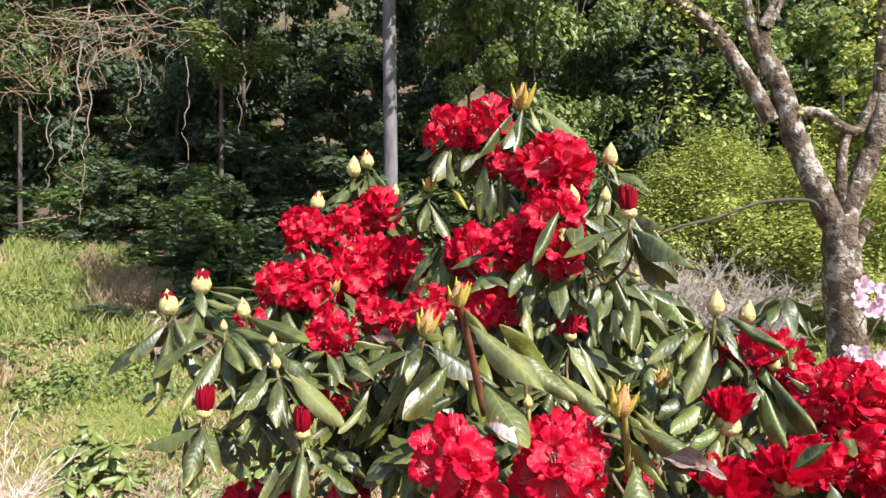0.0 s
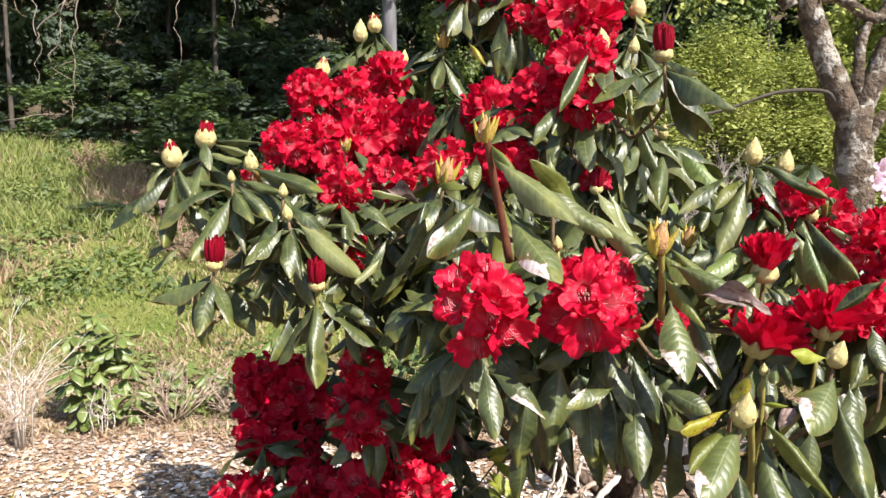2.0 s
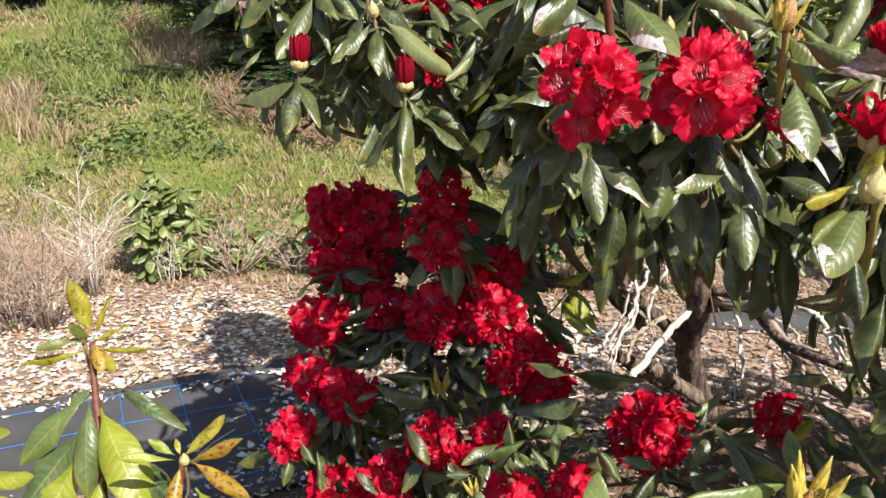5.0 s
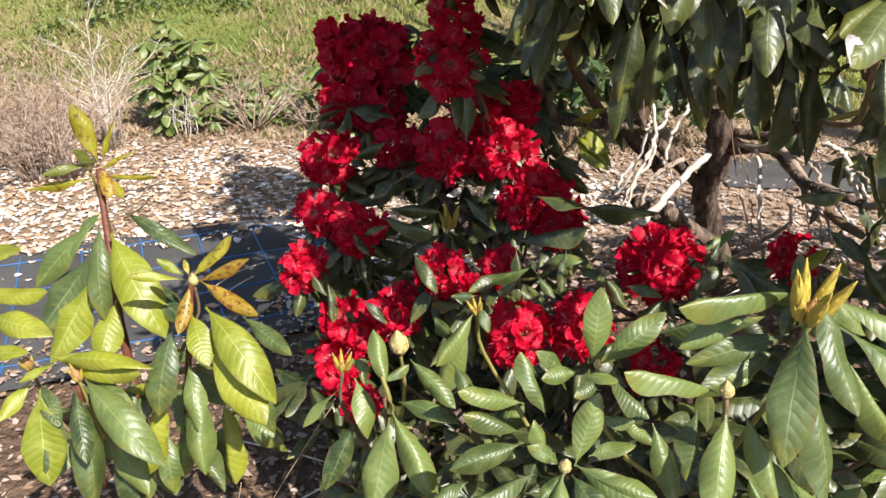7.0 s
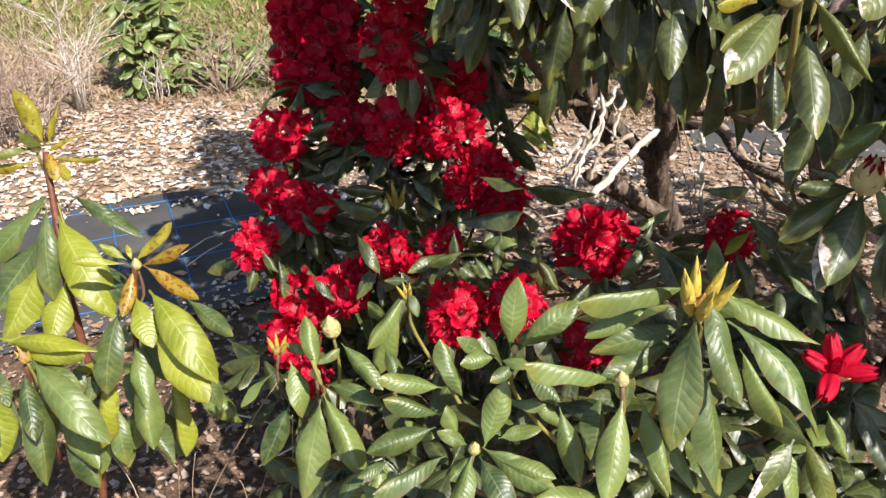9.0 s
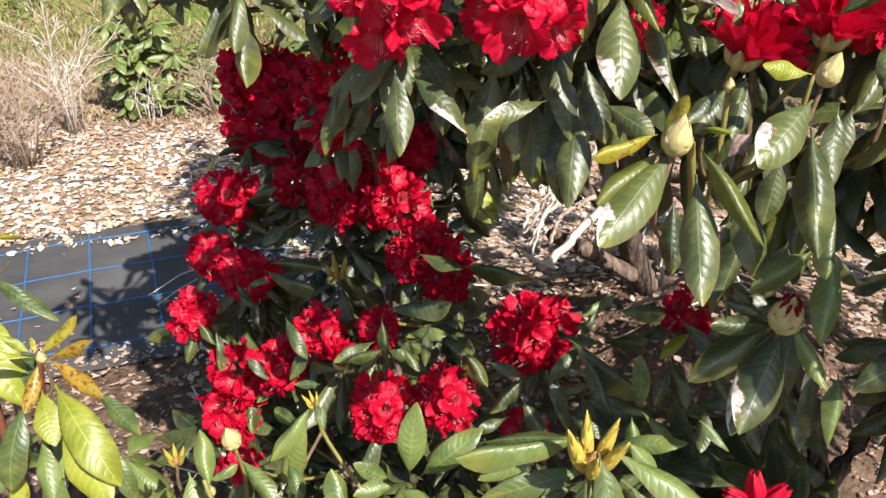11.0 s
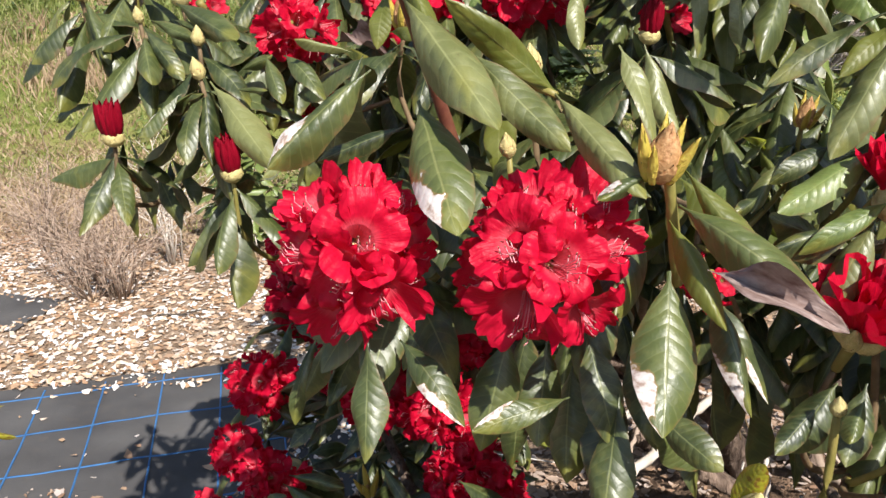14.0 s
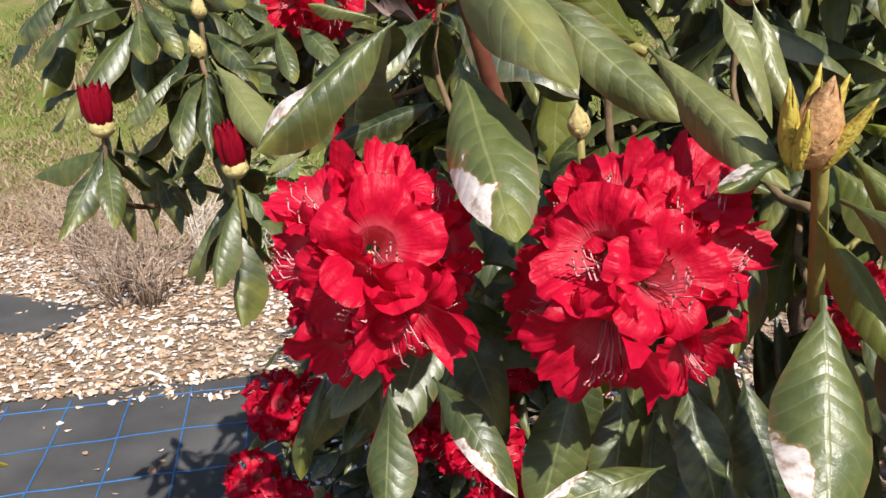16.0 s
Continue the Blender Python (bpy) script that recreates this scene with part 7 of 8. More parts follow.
leaf_at(yellow, (-0.799, 1.270, 0.945), (-0.783, 1.200, 0.801), 0.26, "m", 6)
leaf_at(yellow, (-0.810, 1.240, 0.857), (-0.870, 1.160, 0.730), 0.40, "l", 3)
leaf_at(yellow, (-0.782, 1.270, 0.925), (-0.667, 1.170, 0.791), 0.36, "l", 6)
leaf_at(yellow, (-0.759, 1.290, 0.959), (-0.633, 1.260, 0.900), 0.20, "g", 1)
leaf_at(yellow, (-0.767, 1.220, 0.818), (-0.781, 1.150, 0.731), 0.46, "l", 3)
leaf_at(yellow, (-0.803, 1.290, 0.957), (-0.837, 1.270, 0.924), 0.40, "m", 1)
leaf_at(yellow, (-0.731, 1.240, 0.857), (-0.626, 1.170, 0.817), 0.34, "g", 3)
leaf_at(yellow, (-0.578, 1.130, 0.921), (-0.517, 1.150, 0.982), 0.26, "y", 3)
leaf_at(yellow, (-0.568, 1.130, 0.913), (-0.481, 1.120, 0.961), 0.22, "r", 5)
leaf_at(yellow, (-0.564, 1.130, 0.914), (-0.467, 1.090, 0.883), 0.24, "r", 3)
leaf_at(yellow, (-0.589, 1.130, 0.915), (-0.664, 1.100, 0.933), 0.18, "l", 1)
leaf_at(yellow, (-0.591, 1.130, 0.924), (-0.629, 1.130, 0.949), 0.34, "l", 3)
leaf_at(yellow, (-0.583, 1.130, 0.905), (-0.589, 1.080, 0.850), 0.34, "r", 5)
leaf_at(yellow, (-0.582, 1.130, 0.924), (-0.591, 1.140, 0.945), 0.38, "y", 1)
leaf_at(yellow, (-0.558, 1.120, 0.872), (-0.433, 1.030, 0.769), 0.32, "l", 6)
leaf_at(yellow, (-0.551, 1.100, 0.833), (-0.444, 1.010, 0.743), 0.40, "l", 3)
leaf_at(yellow, (-0.584, 1.120, 0.859), (-0.541, 1.060, 0.806), 0.46, "l", 1)
leaf_at(yellow, (-0.616, 1.120, 0.833), (-0.629, 1.050, 0.715), 0.36, "m", 6)
leaf_at(yellow, (-0.506, 1.140, 0.846), (-0.418, 1.090, 0.813), 0.28, "m", 3)
leaf_at(yellow, (-0.592, 1.100, 0.781), (-0.564, 1.040, 0.694), 0.32, "g", 3)
leaf_at(yellow, (-0.932, 1.120, 0.936), (-0.835, 1.090, 0.974), 0.36, "l", 1)
leaf_at(yellow, (-0.937, 1.100, 0.886), (-0.798, 1.070, 0.914), 0.24, "l", 3)
leaf_at(yellow, (-0.902, 1.080, 0.855), (-0.784, 1.040, 0.855), 0.34, "l", 6)
leaf_at(yellow, (-0.908, 1.050, 0.804), (-0.822, 1.030, 0.826), 0.30, "l", 1)
leaf_at(yellow, (-0.804, 1.060, 0.801), (-0.638, 1.010, 0.814), 0.26, "l", 3)
leaf_at(yellow, (-0.744, 1.050, 0.767), (-0.643, 0.990, 0.738), 0.38, "g", 6)
leaf_at(yellow, (-0.838, 1.050, 0.761), (-0.869, 0.990, 0.723), 0.34, "l", 3)
leaf_at(yellow, (-0.825, 1.050, 0.753), (-0.769, 0.990, 0.722), 0.34, "g", 1)
leaf_at(yellow, (-0.703, 1.120, 0.726), (-0.708, 1.050, 0.676), 0.36, "g", 3)
leaf_at(yellow, (-0.671, 1.140, 0.722), (-0.687, 1.080, 0.661), 0.34, "m", 1)
# lower leaves mostly green: their shade is put into the leaf kind
leaf_at(yellow, (-0.590, 1.100, 0.741), (-0.559, 1.030, 0.637), 0.38, "g")
leaf_at(yellow, (-0.734, 1.050, 0.672), (-0.659, 1.000, 0.602), 0.39, "g")
leaf_at(yellow, (-0.721, 1.100, 0.708), (-0.638, 1.100, 0.738), 0.34, "l")
leaf_at(yellow, (-0.648, 1.100, 0.713), (-0.675, 1.060, 0.591), 0.39, "l")
leaf_at(yellow, (-0.621, 1.100, 0.639), (-0.556, 1.060, 0.560), 0.39, "g")
leaf_at(yellow, (-0.713, 1.120, 0.693), (-0.607, 1.100, 0.716), 0.34, "g")
leaf_at(yellow, (-0.563, 1.150, 0.668), (-0.541, 1.100, 0.552), 0.34, "l")
leaf_at(yellow, (-0.511, 1.150, 0.735), (-0.472, 1.120, 0.647), 0.34, "g")
leaf_at(yellow, (-0.734, 1.030, 0.783), (-0.603, 0.950, 0.717), 0.33, "g")
leaf_at(yellow, (-0.747, 1.020, 0.767), (-0.707, 0.950, 0.709), 0.36, "g")
leaf_at(yellow, (-0.782, 1.050, 0.799), (-0.638, 1.020, 0.817), 0.21, "l")
leaf_at(yellow, (-0.739, 1.020, 0.744), (-0.717, 0.960, 0.614), 0.36, "g")
leaf_at(yellow, (-0.785, 1.020, 0.752), (-0.796, 0.970, 0.656), 0.34, "g")
leaf_at(yellow, (-0.780, 1.050, 0.799), (-0.824, 1.020, 0.784), 0.26, "l")
leaf_at(yellow, (-0.666, 1.120, 0.619), (-0.648, 1.080, 0.534), 0.43, "g")
leaf_at(yellow, (-0.598, 1.150, 0.652), (-0.626, 1.100, 0.558), 0.43, "g")
leaf_at(yellow, (-0.725, 1.050, 0.622), (-0.678, 1.020, 0.534), 0.43, "g")
leaf_at(yellow, (-0.807, 1.020, 0.764), (-0.791, 0.970, 0.647), 0.52, "l")
leaf_at(yellow, (-0.727, 1.150, 0.625), (-0.665, 1.100, 0.515), 0.48, "g")
leaf_at(yellow, (-0.624, 1.180, 0.570), (-0.580, 1.150, 0.491), 0.48, "g")
leaf_at(yellow, (-0.718, 1.150, 0.587), (-0.718, 1.100, 0.484), 0.48, "g")
stem(yellow, [(-0.751, 1.200, 0.546), (-0.780, 1.240, 0.765), (-0.785, 1.260, 0.843), (-0.800, 1.290, 0.897), (-0.821, 1.330, 0.947), (-0.832, 1.360, 1.014)], .0085, .006, REDSTEM, "stem")
stem(yellow, [(-0.656, 1.150, 0.511), (-0.606, 1.130, 0.759), (-0.591, 1.130, 0.844), (-0.579, 1.130, 0.917)], .006, .005, REDSTEM, "stem")
stem(yellow, [(-0.778, 1.080, 0.509), (-0.764, 1.050, 0.670), (-0.747, 1.030, 0.771)], .006, .005, REDSTEM, "stem")
stem(yellow, [(-0.872, 1.200, -0.169), (-0.794, 1.200, 0.312), (-0.751, 1.200, 0.546)], .009, .008, REDSTEM, "stem")
stem(yellow, [(-0.757, 1.280, 0.951), (-0.720, 1.280, 0.975), (-0.700, 1.280, 0.997)], .002, .001, TWIG, "twig")
rng = random.Random(24)
for k in range(3):
    whorl(yellow, (rng.uniform(-0.85, -0.5), rng.uniform(1.12, 1.35), rng.uniform(0.48, 0.72)), (0, -0.2, 1), 6, 0.12, "g", 0.8, rng, 0.38)
finish_fill(yellow)

# ---- mulch: pale wood chips over soil and along the edges of the mat ----
def chip_data(rng):
    """An irregular flat splinter with five corners."""
    a = 0.007 + 0.028 * rng.random() ** 1.6
    b, c = a * rng.uniform(0.3, 0.75), rng.uniform(0.0008, 0.002)
    ring = []
    for k in range(5):
        an = 1.2566 * k + rng.uniform(-0.4, 0.4)
        f = rng.uniform(0.6, 1.15)
        ring.append((a * f * math.cos(an), b * f * math.sin(an), rng.uniform(-0.004, 0.004)))
    vs = [(x, y, z - c) for x, y, z in ring] + [(x, y, z + c) for x, y, z in ring]
    return vs, [(4, 3, 2, 1, 0), (5, 6, 7, 8, 9)] + [(k, (k + 1) % 5, 5 + (k + 1) % 5, 5 + k) for k in range(5)]


def chip_chance(x, y):
    """How thickly the chips lie."""
    du, dv = x - MAT_ORIGIN.x, y - MAT_ORIGIN.y
    v = du * math.sin(MAT_TURN) - dv * math.cos(MAT_TURN)
    wob = 0.10 * noise.noise((x * 3, y * 3, 1.5))
    if x < -2.76 + wob and 3.38 < y + wob < 3.70:
        return 0.03 if noise.noise((x * 4, y * 4, 6)) < 0.25 else 0.5
    if 1.16 + 2 * wob < x < 2.25 and 4.12 < y + 2 * wob < 4.52:
        return 0.15
    fade = smooth(-6.0, -4.0, x) * smooth(4.5, 2.5, x) * smooth(-2.0, 0.4, y)
    if x > 2 or x < -4.4 or y < 0.6:
        return fade * 0.9
    edge = 0.09 * noise.noise((x * 3, y * 3, 5))
    if v < 0.02 + edge:
        return fade if y < 4.75 + 0.3 * noise.noise((x, y, 2)) else 0.0
    if 0.10 < v + edge < 0.17 and x > -2.0:
        return 0.5
    right_edge = -1.02 + 0.12 * noise.noise((x * 2, y * 2, 8)) + 0.25 * max(0, 2.4 - y)
    if x > right_edge:
        return 0.9
    if v > 0.98 + 0.25 * noise.noise((x * 2, y * 2, 3)):
        return 0.85
    return 0.015


def chip_on_mat(x, y):
    du, dv = x - MAT_ORIGIN.x, y - MAT_ORIGIN.y
    u = du * math.cos(MAT_TURN) + dv * math.sin(MAT_TURN)
    v = du * math.sin(MAT_TURN) - dv * math.cos(MAT_TURN)
    return 1.0 if -3.25 < u < 0.6 and -0.05 < v < 1.15 else 0.0


def chip_pose(x, y, rng):
    tilt = rng.uniform(0, 24)
    lift = 0.006 + 0.016 * (chip_on_mat(x, y)) + rng.uniform(0, 0.010)
    return Matrix.Translation((x, y, height(x, y) + lift)) @ Euler((radians(rng.uniform(-tilt, tilt)), radians(rng.uniform(-tilt, tilt)), rng.uniform(0, 6.28))).to_matrix().to_4x4()


rng = random.Random(31)
chip_meshes = [mesh_from("wood_chip", *chip_data(rng), [CHIP], smooth=False) for _ in range(8)]
vs, fs = [], []
singles = 0
for _ in range(125000):
    x, y = rng.uniform(-6.0, 4.5), rng.uniform(-2.0, 5.0)
    if (x > 2 or x < -4.4 or y < 0.6) and rng.random() < 0.45:
        continue
    if rng.random() > chip_chance(x, y):
        continue
    m = chip_pose(x, y, rng) @ Matrix.Scale(0.60 if y < 2.5 else 0.92, 4)
    if singles < 300 and -1.15 < x < -0.35 and 1.3 < y < 2.4:
        part_mesh("wood_chip", chip_meshes[rng.randrange(8)], ground, m)
        singles += 1
        continue
    cv, cf = chip_data(rng)
    o = len(vs)
    vs += [m @ Vector(v) for v in cv]
    fs += [tuple(i + o for i in f) for f in cf]
tagged(part_mesh("wood_chips", mesh_from("wood_chips", vs, fs, [CHIP], smooth=False), ground), "bleached wood chip mulch strewn over soil", kind="stuff")

# dry twigs and stalks on the mulch
rng = random.Random(32)
for _ in range(34):
    x, y = rng.uniform(-1.1, 1.4), rng.uniform(1.2, 3.0)
    an = rng.uniform(0, 6.28)
    ln = rng.uniform(0.1, 0.35)
    p = Vector((x, y, height(x, y) + 0.03))
    q = p + Vector((math.cos(an) * ln, math.sin(an) * ln, 0))
    q.z = height(q.x, q.y) + 0.035 + rng.uniform(0, 0.05)
    vs, fs = tube_data([Vector(), (q - p) * 0.5 + Vector((0, 0, rng.uniform(0, 0.02))), q - p], 0.003, 0.002, 5)
    thing("dry_twig", p, "thin bleached dry twig lying on mulch", "twig", "twigs on the mulch", data=mesh_from("dry_twig", vs, fs, [DEADWOOD]))


# ---- grass on the bank ----
def build_grass(name, n, box, hmin, hmax, mat, label, seed, patch=0.0, lean=0.5):
    rng = random.Random(seed)
    vs, fs = [], []
    while n > 0:
        x, y = rng.uniform(box[0], box[1]), rng.uniform(box[2], box[3])
        if noise.noise((x * 0.9, y * 0.9, seed)) < patch:
            n -= 0.3
            continue
        z = height(x, y) - 0.01
        for _ in range(5):
            n -= 1
            bx, by = x + rng.gauss(0, 0.05), y + rng.gauss(0, 0.05)
            h = rng.uniform(hmin, hmax)
            an = rng.uniform(0, 6.28)
            w = rng.uniform(0.003, 0.007) * (1 + 0.06 * by)
            sx, sy = math.cos(an) * w, math.sin(an) * w
            la = rng.uniform(0, 6.28)
            lx, ly = math.cos(la) * h * lean, math.sin(la) * h * lean
            o = len(vs)
            vs += [(bx - sx, by - sy, z), (bx + sx, by + sy, z), (bx + lx * 0.35 + sx * 0.7, by + ly * 0.35 + sy * 0.7, z + h * 0.6),
                   (bx + lx * 0.35 - sx * 0.7, by + ly * 0.35 - sy * 0.7, z + h * 0.6), (bx + lx, by + ly, z + h)]
            fs += [(o, o + 1, o + 2, o + 3), (o + 3, o + 2, o + 4)]
    tagged(part_mesh(name, mesh_from(name, vs, fs, [mat], smooth=False), ground), label, kind="stuff")


build_grass("grass", 72000, (-8, 6.0, 5.9, 11.5), 0.02, 0.075, GRASS, "sunlit short grass on the bank", 51, -0.22, 0.8)
build_grass("dry_grass", 46000, (-8, 6.0, 4.5, 11.5), 0.02, 0.09, STRAW, "dry straw-coloured weeds among the grass", 52, -0.15, 0.8)
build_grass("straw", 22000, (-6, 4.0, 4.5, 6.4), 0.02, 0.07, STRAW, "flattened dry straw at the foot of the bank", 58, -0.5, 1.2)
build_grass("green_tufts", 2500, (-6, 4.0, 4.6, 6.4), 0.02, 0.07, GRASS, "sparse green grass among the straw", 59, 0.05, 0.9)
build_grass("lush_grass", 9000, (-7.5, -3.0, 8.0, 11.0), 0.10, 0.28, GRASS, "lush green grass high on the bank", 63, -0.1, 0.5)
build_grass("tall_weeds", 2600, (-7, -2.4, 7.0, 10.5), 0.12, 0.34, STRAW, "brown standing weeds on the bank", 53, 0.18, 0.4)


build_grass("weeds", 9000, (1.2, 6.0, 5.2, 10.5), 0.05, 0.17, FOL_LIGHT, "bright yellow-green weeds on the sunny bank", 54, -0.1, 0.6)
build_grass("green_weeds", 9000, (-7.5, -1.0, 6.2, 10.0), 0.03, 0.11, GRASS, "fresh green weeds on the bank", 55, 0.05, 0.6)


def build_bank_weeds():
    """Low leafy weeds in clumps over the bank."""
    rg = random.Random(57)
    balls = []
    while len(balls) < 280:
        x, y = rg.uniform(-7.5, 5.5), rg.uniform(5.6, 10.8)
        if noise.noise((x * 0.6, y * 0.6, 4.4)) > -0.05:
            balls.append((x, y, height(x, y) + 0.05, rg.uniform(0.10, 0.32)))
    for mat, n, name in ((FOL_WEED, 15000, "leafy_weeds"), (FOL_MID, 7000, "dark_leafy_weeds")):
        vs, fs = cloud(rg, balls[::2] if mat is FOL_WEED else balls[1::2], n, 0.038, 0.4, 1.8)
        tagged(part_mesh(name, mesh_from(name, vs, fs, [mat], smooth=False), ground), "low leafy green weeds on the bank", kind="stuff")


# ---- twiggy and leafy shrubs ----
def twig_bundle(rng, height_, spread, n, r, fork):
    """Stalks fanning from one foot, each forking."""
    vs, fs = [], []

    def add(p, d, ln, rad, depth):
        q1 = p + d * ln * 0.5 + Vector((rng.gauss(0, 0.03), rng.gauss(0, 0.03), 0)) * ln
        q2 = p + d * ln + Vector((rng.gauss(0, 0.06), rng.gauss(0, 0.06), 0.02)) * ln
        tv, tf = tube_data([p, q1, q2], rad, rad * 0.55, 4)
        o = len(vs)
        vs.extend(tv)
        fs.extend([tuple(i + o for i in f) for f in tf])
        if depth:
            for _ in range(rng.randint(2, 3)):
                dd = (d + Vector((rng.gauss(0, 0.62), rng.gauss(0, 0.62), rng.uniform(-0.35, 0.25)))).normalized()
                add(p.lerp(q2, rng.uniform(0.45, 1.0)), dd, ln * rng.uniform(0.4, 0.75), rad * 0.6, depth - 1)

    for _ in range(n):
        an, tl = rng.uniform(0, 6.28), rng.uniform(0.05, 1.0) * spread
        d = Vector((math.cos(an) * tl, math.sin(an) * tl, 1)).normalized()
        add(Vector((math.cos(an), math.sin(an), 0)) * rng.uniform(0, 0.06), d, height_ * rng.uniform(0.35, 0.62), r, fork)
    return vs, fs


def dead_shrub(x, y, h, spread, n, seed, mat, label="leafless dry shrub of bleached grey twigs", thick=0.0052):
    t = thing("dead_shrub", (x, y, height(x, y)), label, "shrub", "dry shrubs")
    r = random.Random(seed)
    at = Matrix.Translation((x, y, height(x, y)))
    if thick < 0.006:
        for _ in range(round(n * 0.7)):
            vs, fs = twig_bundle(r, h, spread, 1, thick, 3)
            part_mesh("stalk", mesh_from("stalk", vs, fs, [mat]), t, at)
    else:
        vs, fs = twig_bundle(r, h, spread, round(n * 0.7), thick, 3)
        tagged(part_mesh("twig_tangle", mesh_from("twig_tangle", vs, fs, [mat]), t, at), kind="stuff")


DRY = plain("dry_brown_twig", (0.32, 0.225, 0.17), (0.60, 0.47, 0.37), 40, 0.9, 0.4, 0.003, 0.2)
BRAMBLE = plain("dry_bramble", (0.24, 0.15, 0.10), (0.46, 0.32, 0.23), 30, 0.9, 0.4, 0.003, 0.2)
GREYBRUSH = plain("grey_brushwood", (0.34, 0.28, 0.25), (0.58, 0.51, 0.47), 30, 0.9, 0.4, 0.003, 0.2)
dead_shrub(-2.46, 3.84, 0.66, 0.60, 34, 61, DRY)
dead_shrub(-2.80, 3.98, 0.72, 0.65, 34, 62, DRY)
dead_shrub(-2.62, 3.80, 0.40, 0.9, 22, 68, DRY, "low brown dry shrub at the edge of the mulch")
dead_shrub(-2.45, 4.35, 0.78, 0.35, 16, 63, DEADWOOD, "upright pale grey dead stalks beside the mulch")
dead_shrub(-1.75, 4.85, 0.52, 1.3, 30, 64, DRY, "low tangle of dry arching brown twigs")
dead_shrub(-1.35, 4.95, 0.34, 1.3, 22, 65, DRY, "low tangle of dry arching brown twigs")
dead_shrub(-3.5, 4.5, 0.75, 0.7, 22, 66, DRY)
dead_shrub(-2.1, 4.6, 0.30, 0.3, 8, 67, DEADWOOD, "upright pale grey dead stalks beside the mulch")


branch = thing("fallen_branch", (-2.46, 3.70, height(-2.46, 3.70)), "thin dark dead branch caught across the dry shrubs", "branch")
stem(branch, [(-2.860, 3.660, -0.022), (-2.399, 3.660, -0.026), (-2.037, 3.680, 0.019), (-1.807, 3.700, -0.014), (-1.644, 3.700, -0.051)], 0.008, 0.004, DARKBARK, "stick")
stem(branch, [(-2.022, 3.680, 0.013), (-1.906, 3.700, 0.046), (-1.854, 3.720, 0.050)], 0.005, 0.003, DARKBARK, "stick")


def cloud(rng, balls, n, size, flat=0.0, long=1.6):
    """Loose leaves scattered round the given centres: vertices and faces."""
    weights = np.array([b[3] ** 2 for b in balls])
    pick = np.random.RandomState(rng.randrange(9999))
    idx = pick.choice(len(balls), n, p=weights / weights.sum())
    vs, fs = [], []
    for i in idx:
        bx, by, bz, br = balls[i]
        d = Vector((rng.gauss(0, 1), rng.gauss(0, 1), rng.gauss(0, 1))).normalized() * br * rng.uniform(0.25, 1.05)
        p = Vector((bx + d.x, by + d.y, bz + d.z * 0.8))
        nrm = (d.normalized() * 0.6 + Vector((rng.gauss(0, 0.6), rng.gauss(0, 0.6), 0.7 + flat))).normalized()
        a = nrm.orthogonal().normalized()
        a = Matrix.Rotation(rng.uniform(0, 6.28), 3, nrm) @ a
        b = nrm.cross(a)
        s = size * rng.uniform(0.6, 1.3)
        o = len(vs)
        vs += [p - a * s * long * 0.5, p + b * s * 0.5 - nrm * s * 0.1, p + a * s * long * 0.5, p - b * s * 0.5 - nrm * s * 0.1]
        fs.append((o, o + 1, o + 2, o + 3))
    return vs, fs


def leafy_shrub(x, y, balls, n, size, mat, label, seed, stems=5, long=1.8, flat=0.0, name="green_shrub", bark=None):
    z = height(x, y)
    t = thing(name, (x, y, z), label, "shrub")
    r = random.Random(seed)
    for k in range(stems):
        b = balls[k % len(balls)]
        stem(t, [(x, y, z - 0.02), (x + b[0] * 0.4, y + b[1] * 0.4, z + b[2] * 0.5), (x + b[0], y + b[1], z + b[2])], 0.02 * b[3] ** 0.5, 0.006, bark or TWIG, "stem", 5)
    vs, fs = cloud(r, balls, n, size, flat, long)
    tagged(part_mesh("foliage", mesh_from("foliage", vs, fs, [mat], smooth=False), t, Matrix.Translation((x, y, z))), kind="stuff")
    return t


build_bank_weeds()
def small_rhododendron(x, y, heads, seed, label):
    z = height(x, y)
    t = thing("rhododendron_shrub", (x, y, z), label, "shrub")
    rg = random.Random(seed)
    for hx, hy, hz in heads:
        p = Vector((x + hx, y + hy, z + hz))
        stem(t, [(x, y, z - 0.02), (x + hx * 0.4, y + hy * 0.4, z + hz * 0.55), p], 0.010, 0.005, TWIG, "stem", 5)
        whorl(t, p, (hx, -0.2, 1), 10, 0.15, "g", 0.5, rg, 0.34)
        whorl(t, p - Vector((hx * 0.2, 0, 0.09)), (hx, -0.2, 1), 8, 0.14, "g", 0.7, rg, 0.34)
    finish_fill(t)


small_rhododendron(-2.2, 4.8, [(0, 0, 0.70), (-0.14, 0, 0.58), (0.16, -0.03, 0.60), (0.05, -0.08, 0.46), (-0.13, -0.08, 0.40), (0.22, 0, 0.40), (0.0, 0.1, 0.5), (-0.2, 0.02, 0.28), (0.1, -0.1, 0.26), (-0.04, -0.12, 0.2), (0.26, -0.03, 0.22)], 71, "small flowerless rhododendron shrub at the edge of the mulch")
small_rhododendron(-1.75, 5.1, [(0, 0, 0.30), (0.17, 0, 0.26), (-0.17, 0, 0.24), (0.05, -0.1, 0.16), (0.3, 0, 0.2), (-0.1, -0.12, 0.14)], 72, "low flowerless rhododendron shrub at the edge of the mulch")
small_rhododendron(-1.1, 4.85, [(0, 0, 0.55), (-0.16, 0, 0.45), (0.16, 0, 0.48), (0.25, 0, 0.3), (-0.05, -0.05, 0.3), (0.1, -0.1, 0.2)], 73, "small flowerless rhododendron shrub behind the flowers")
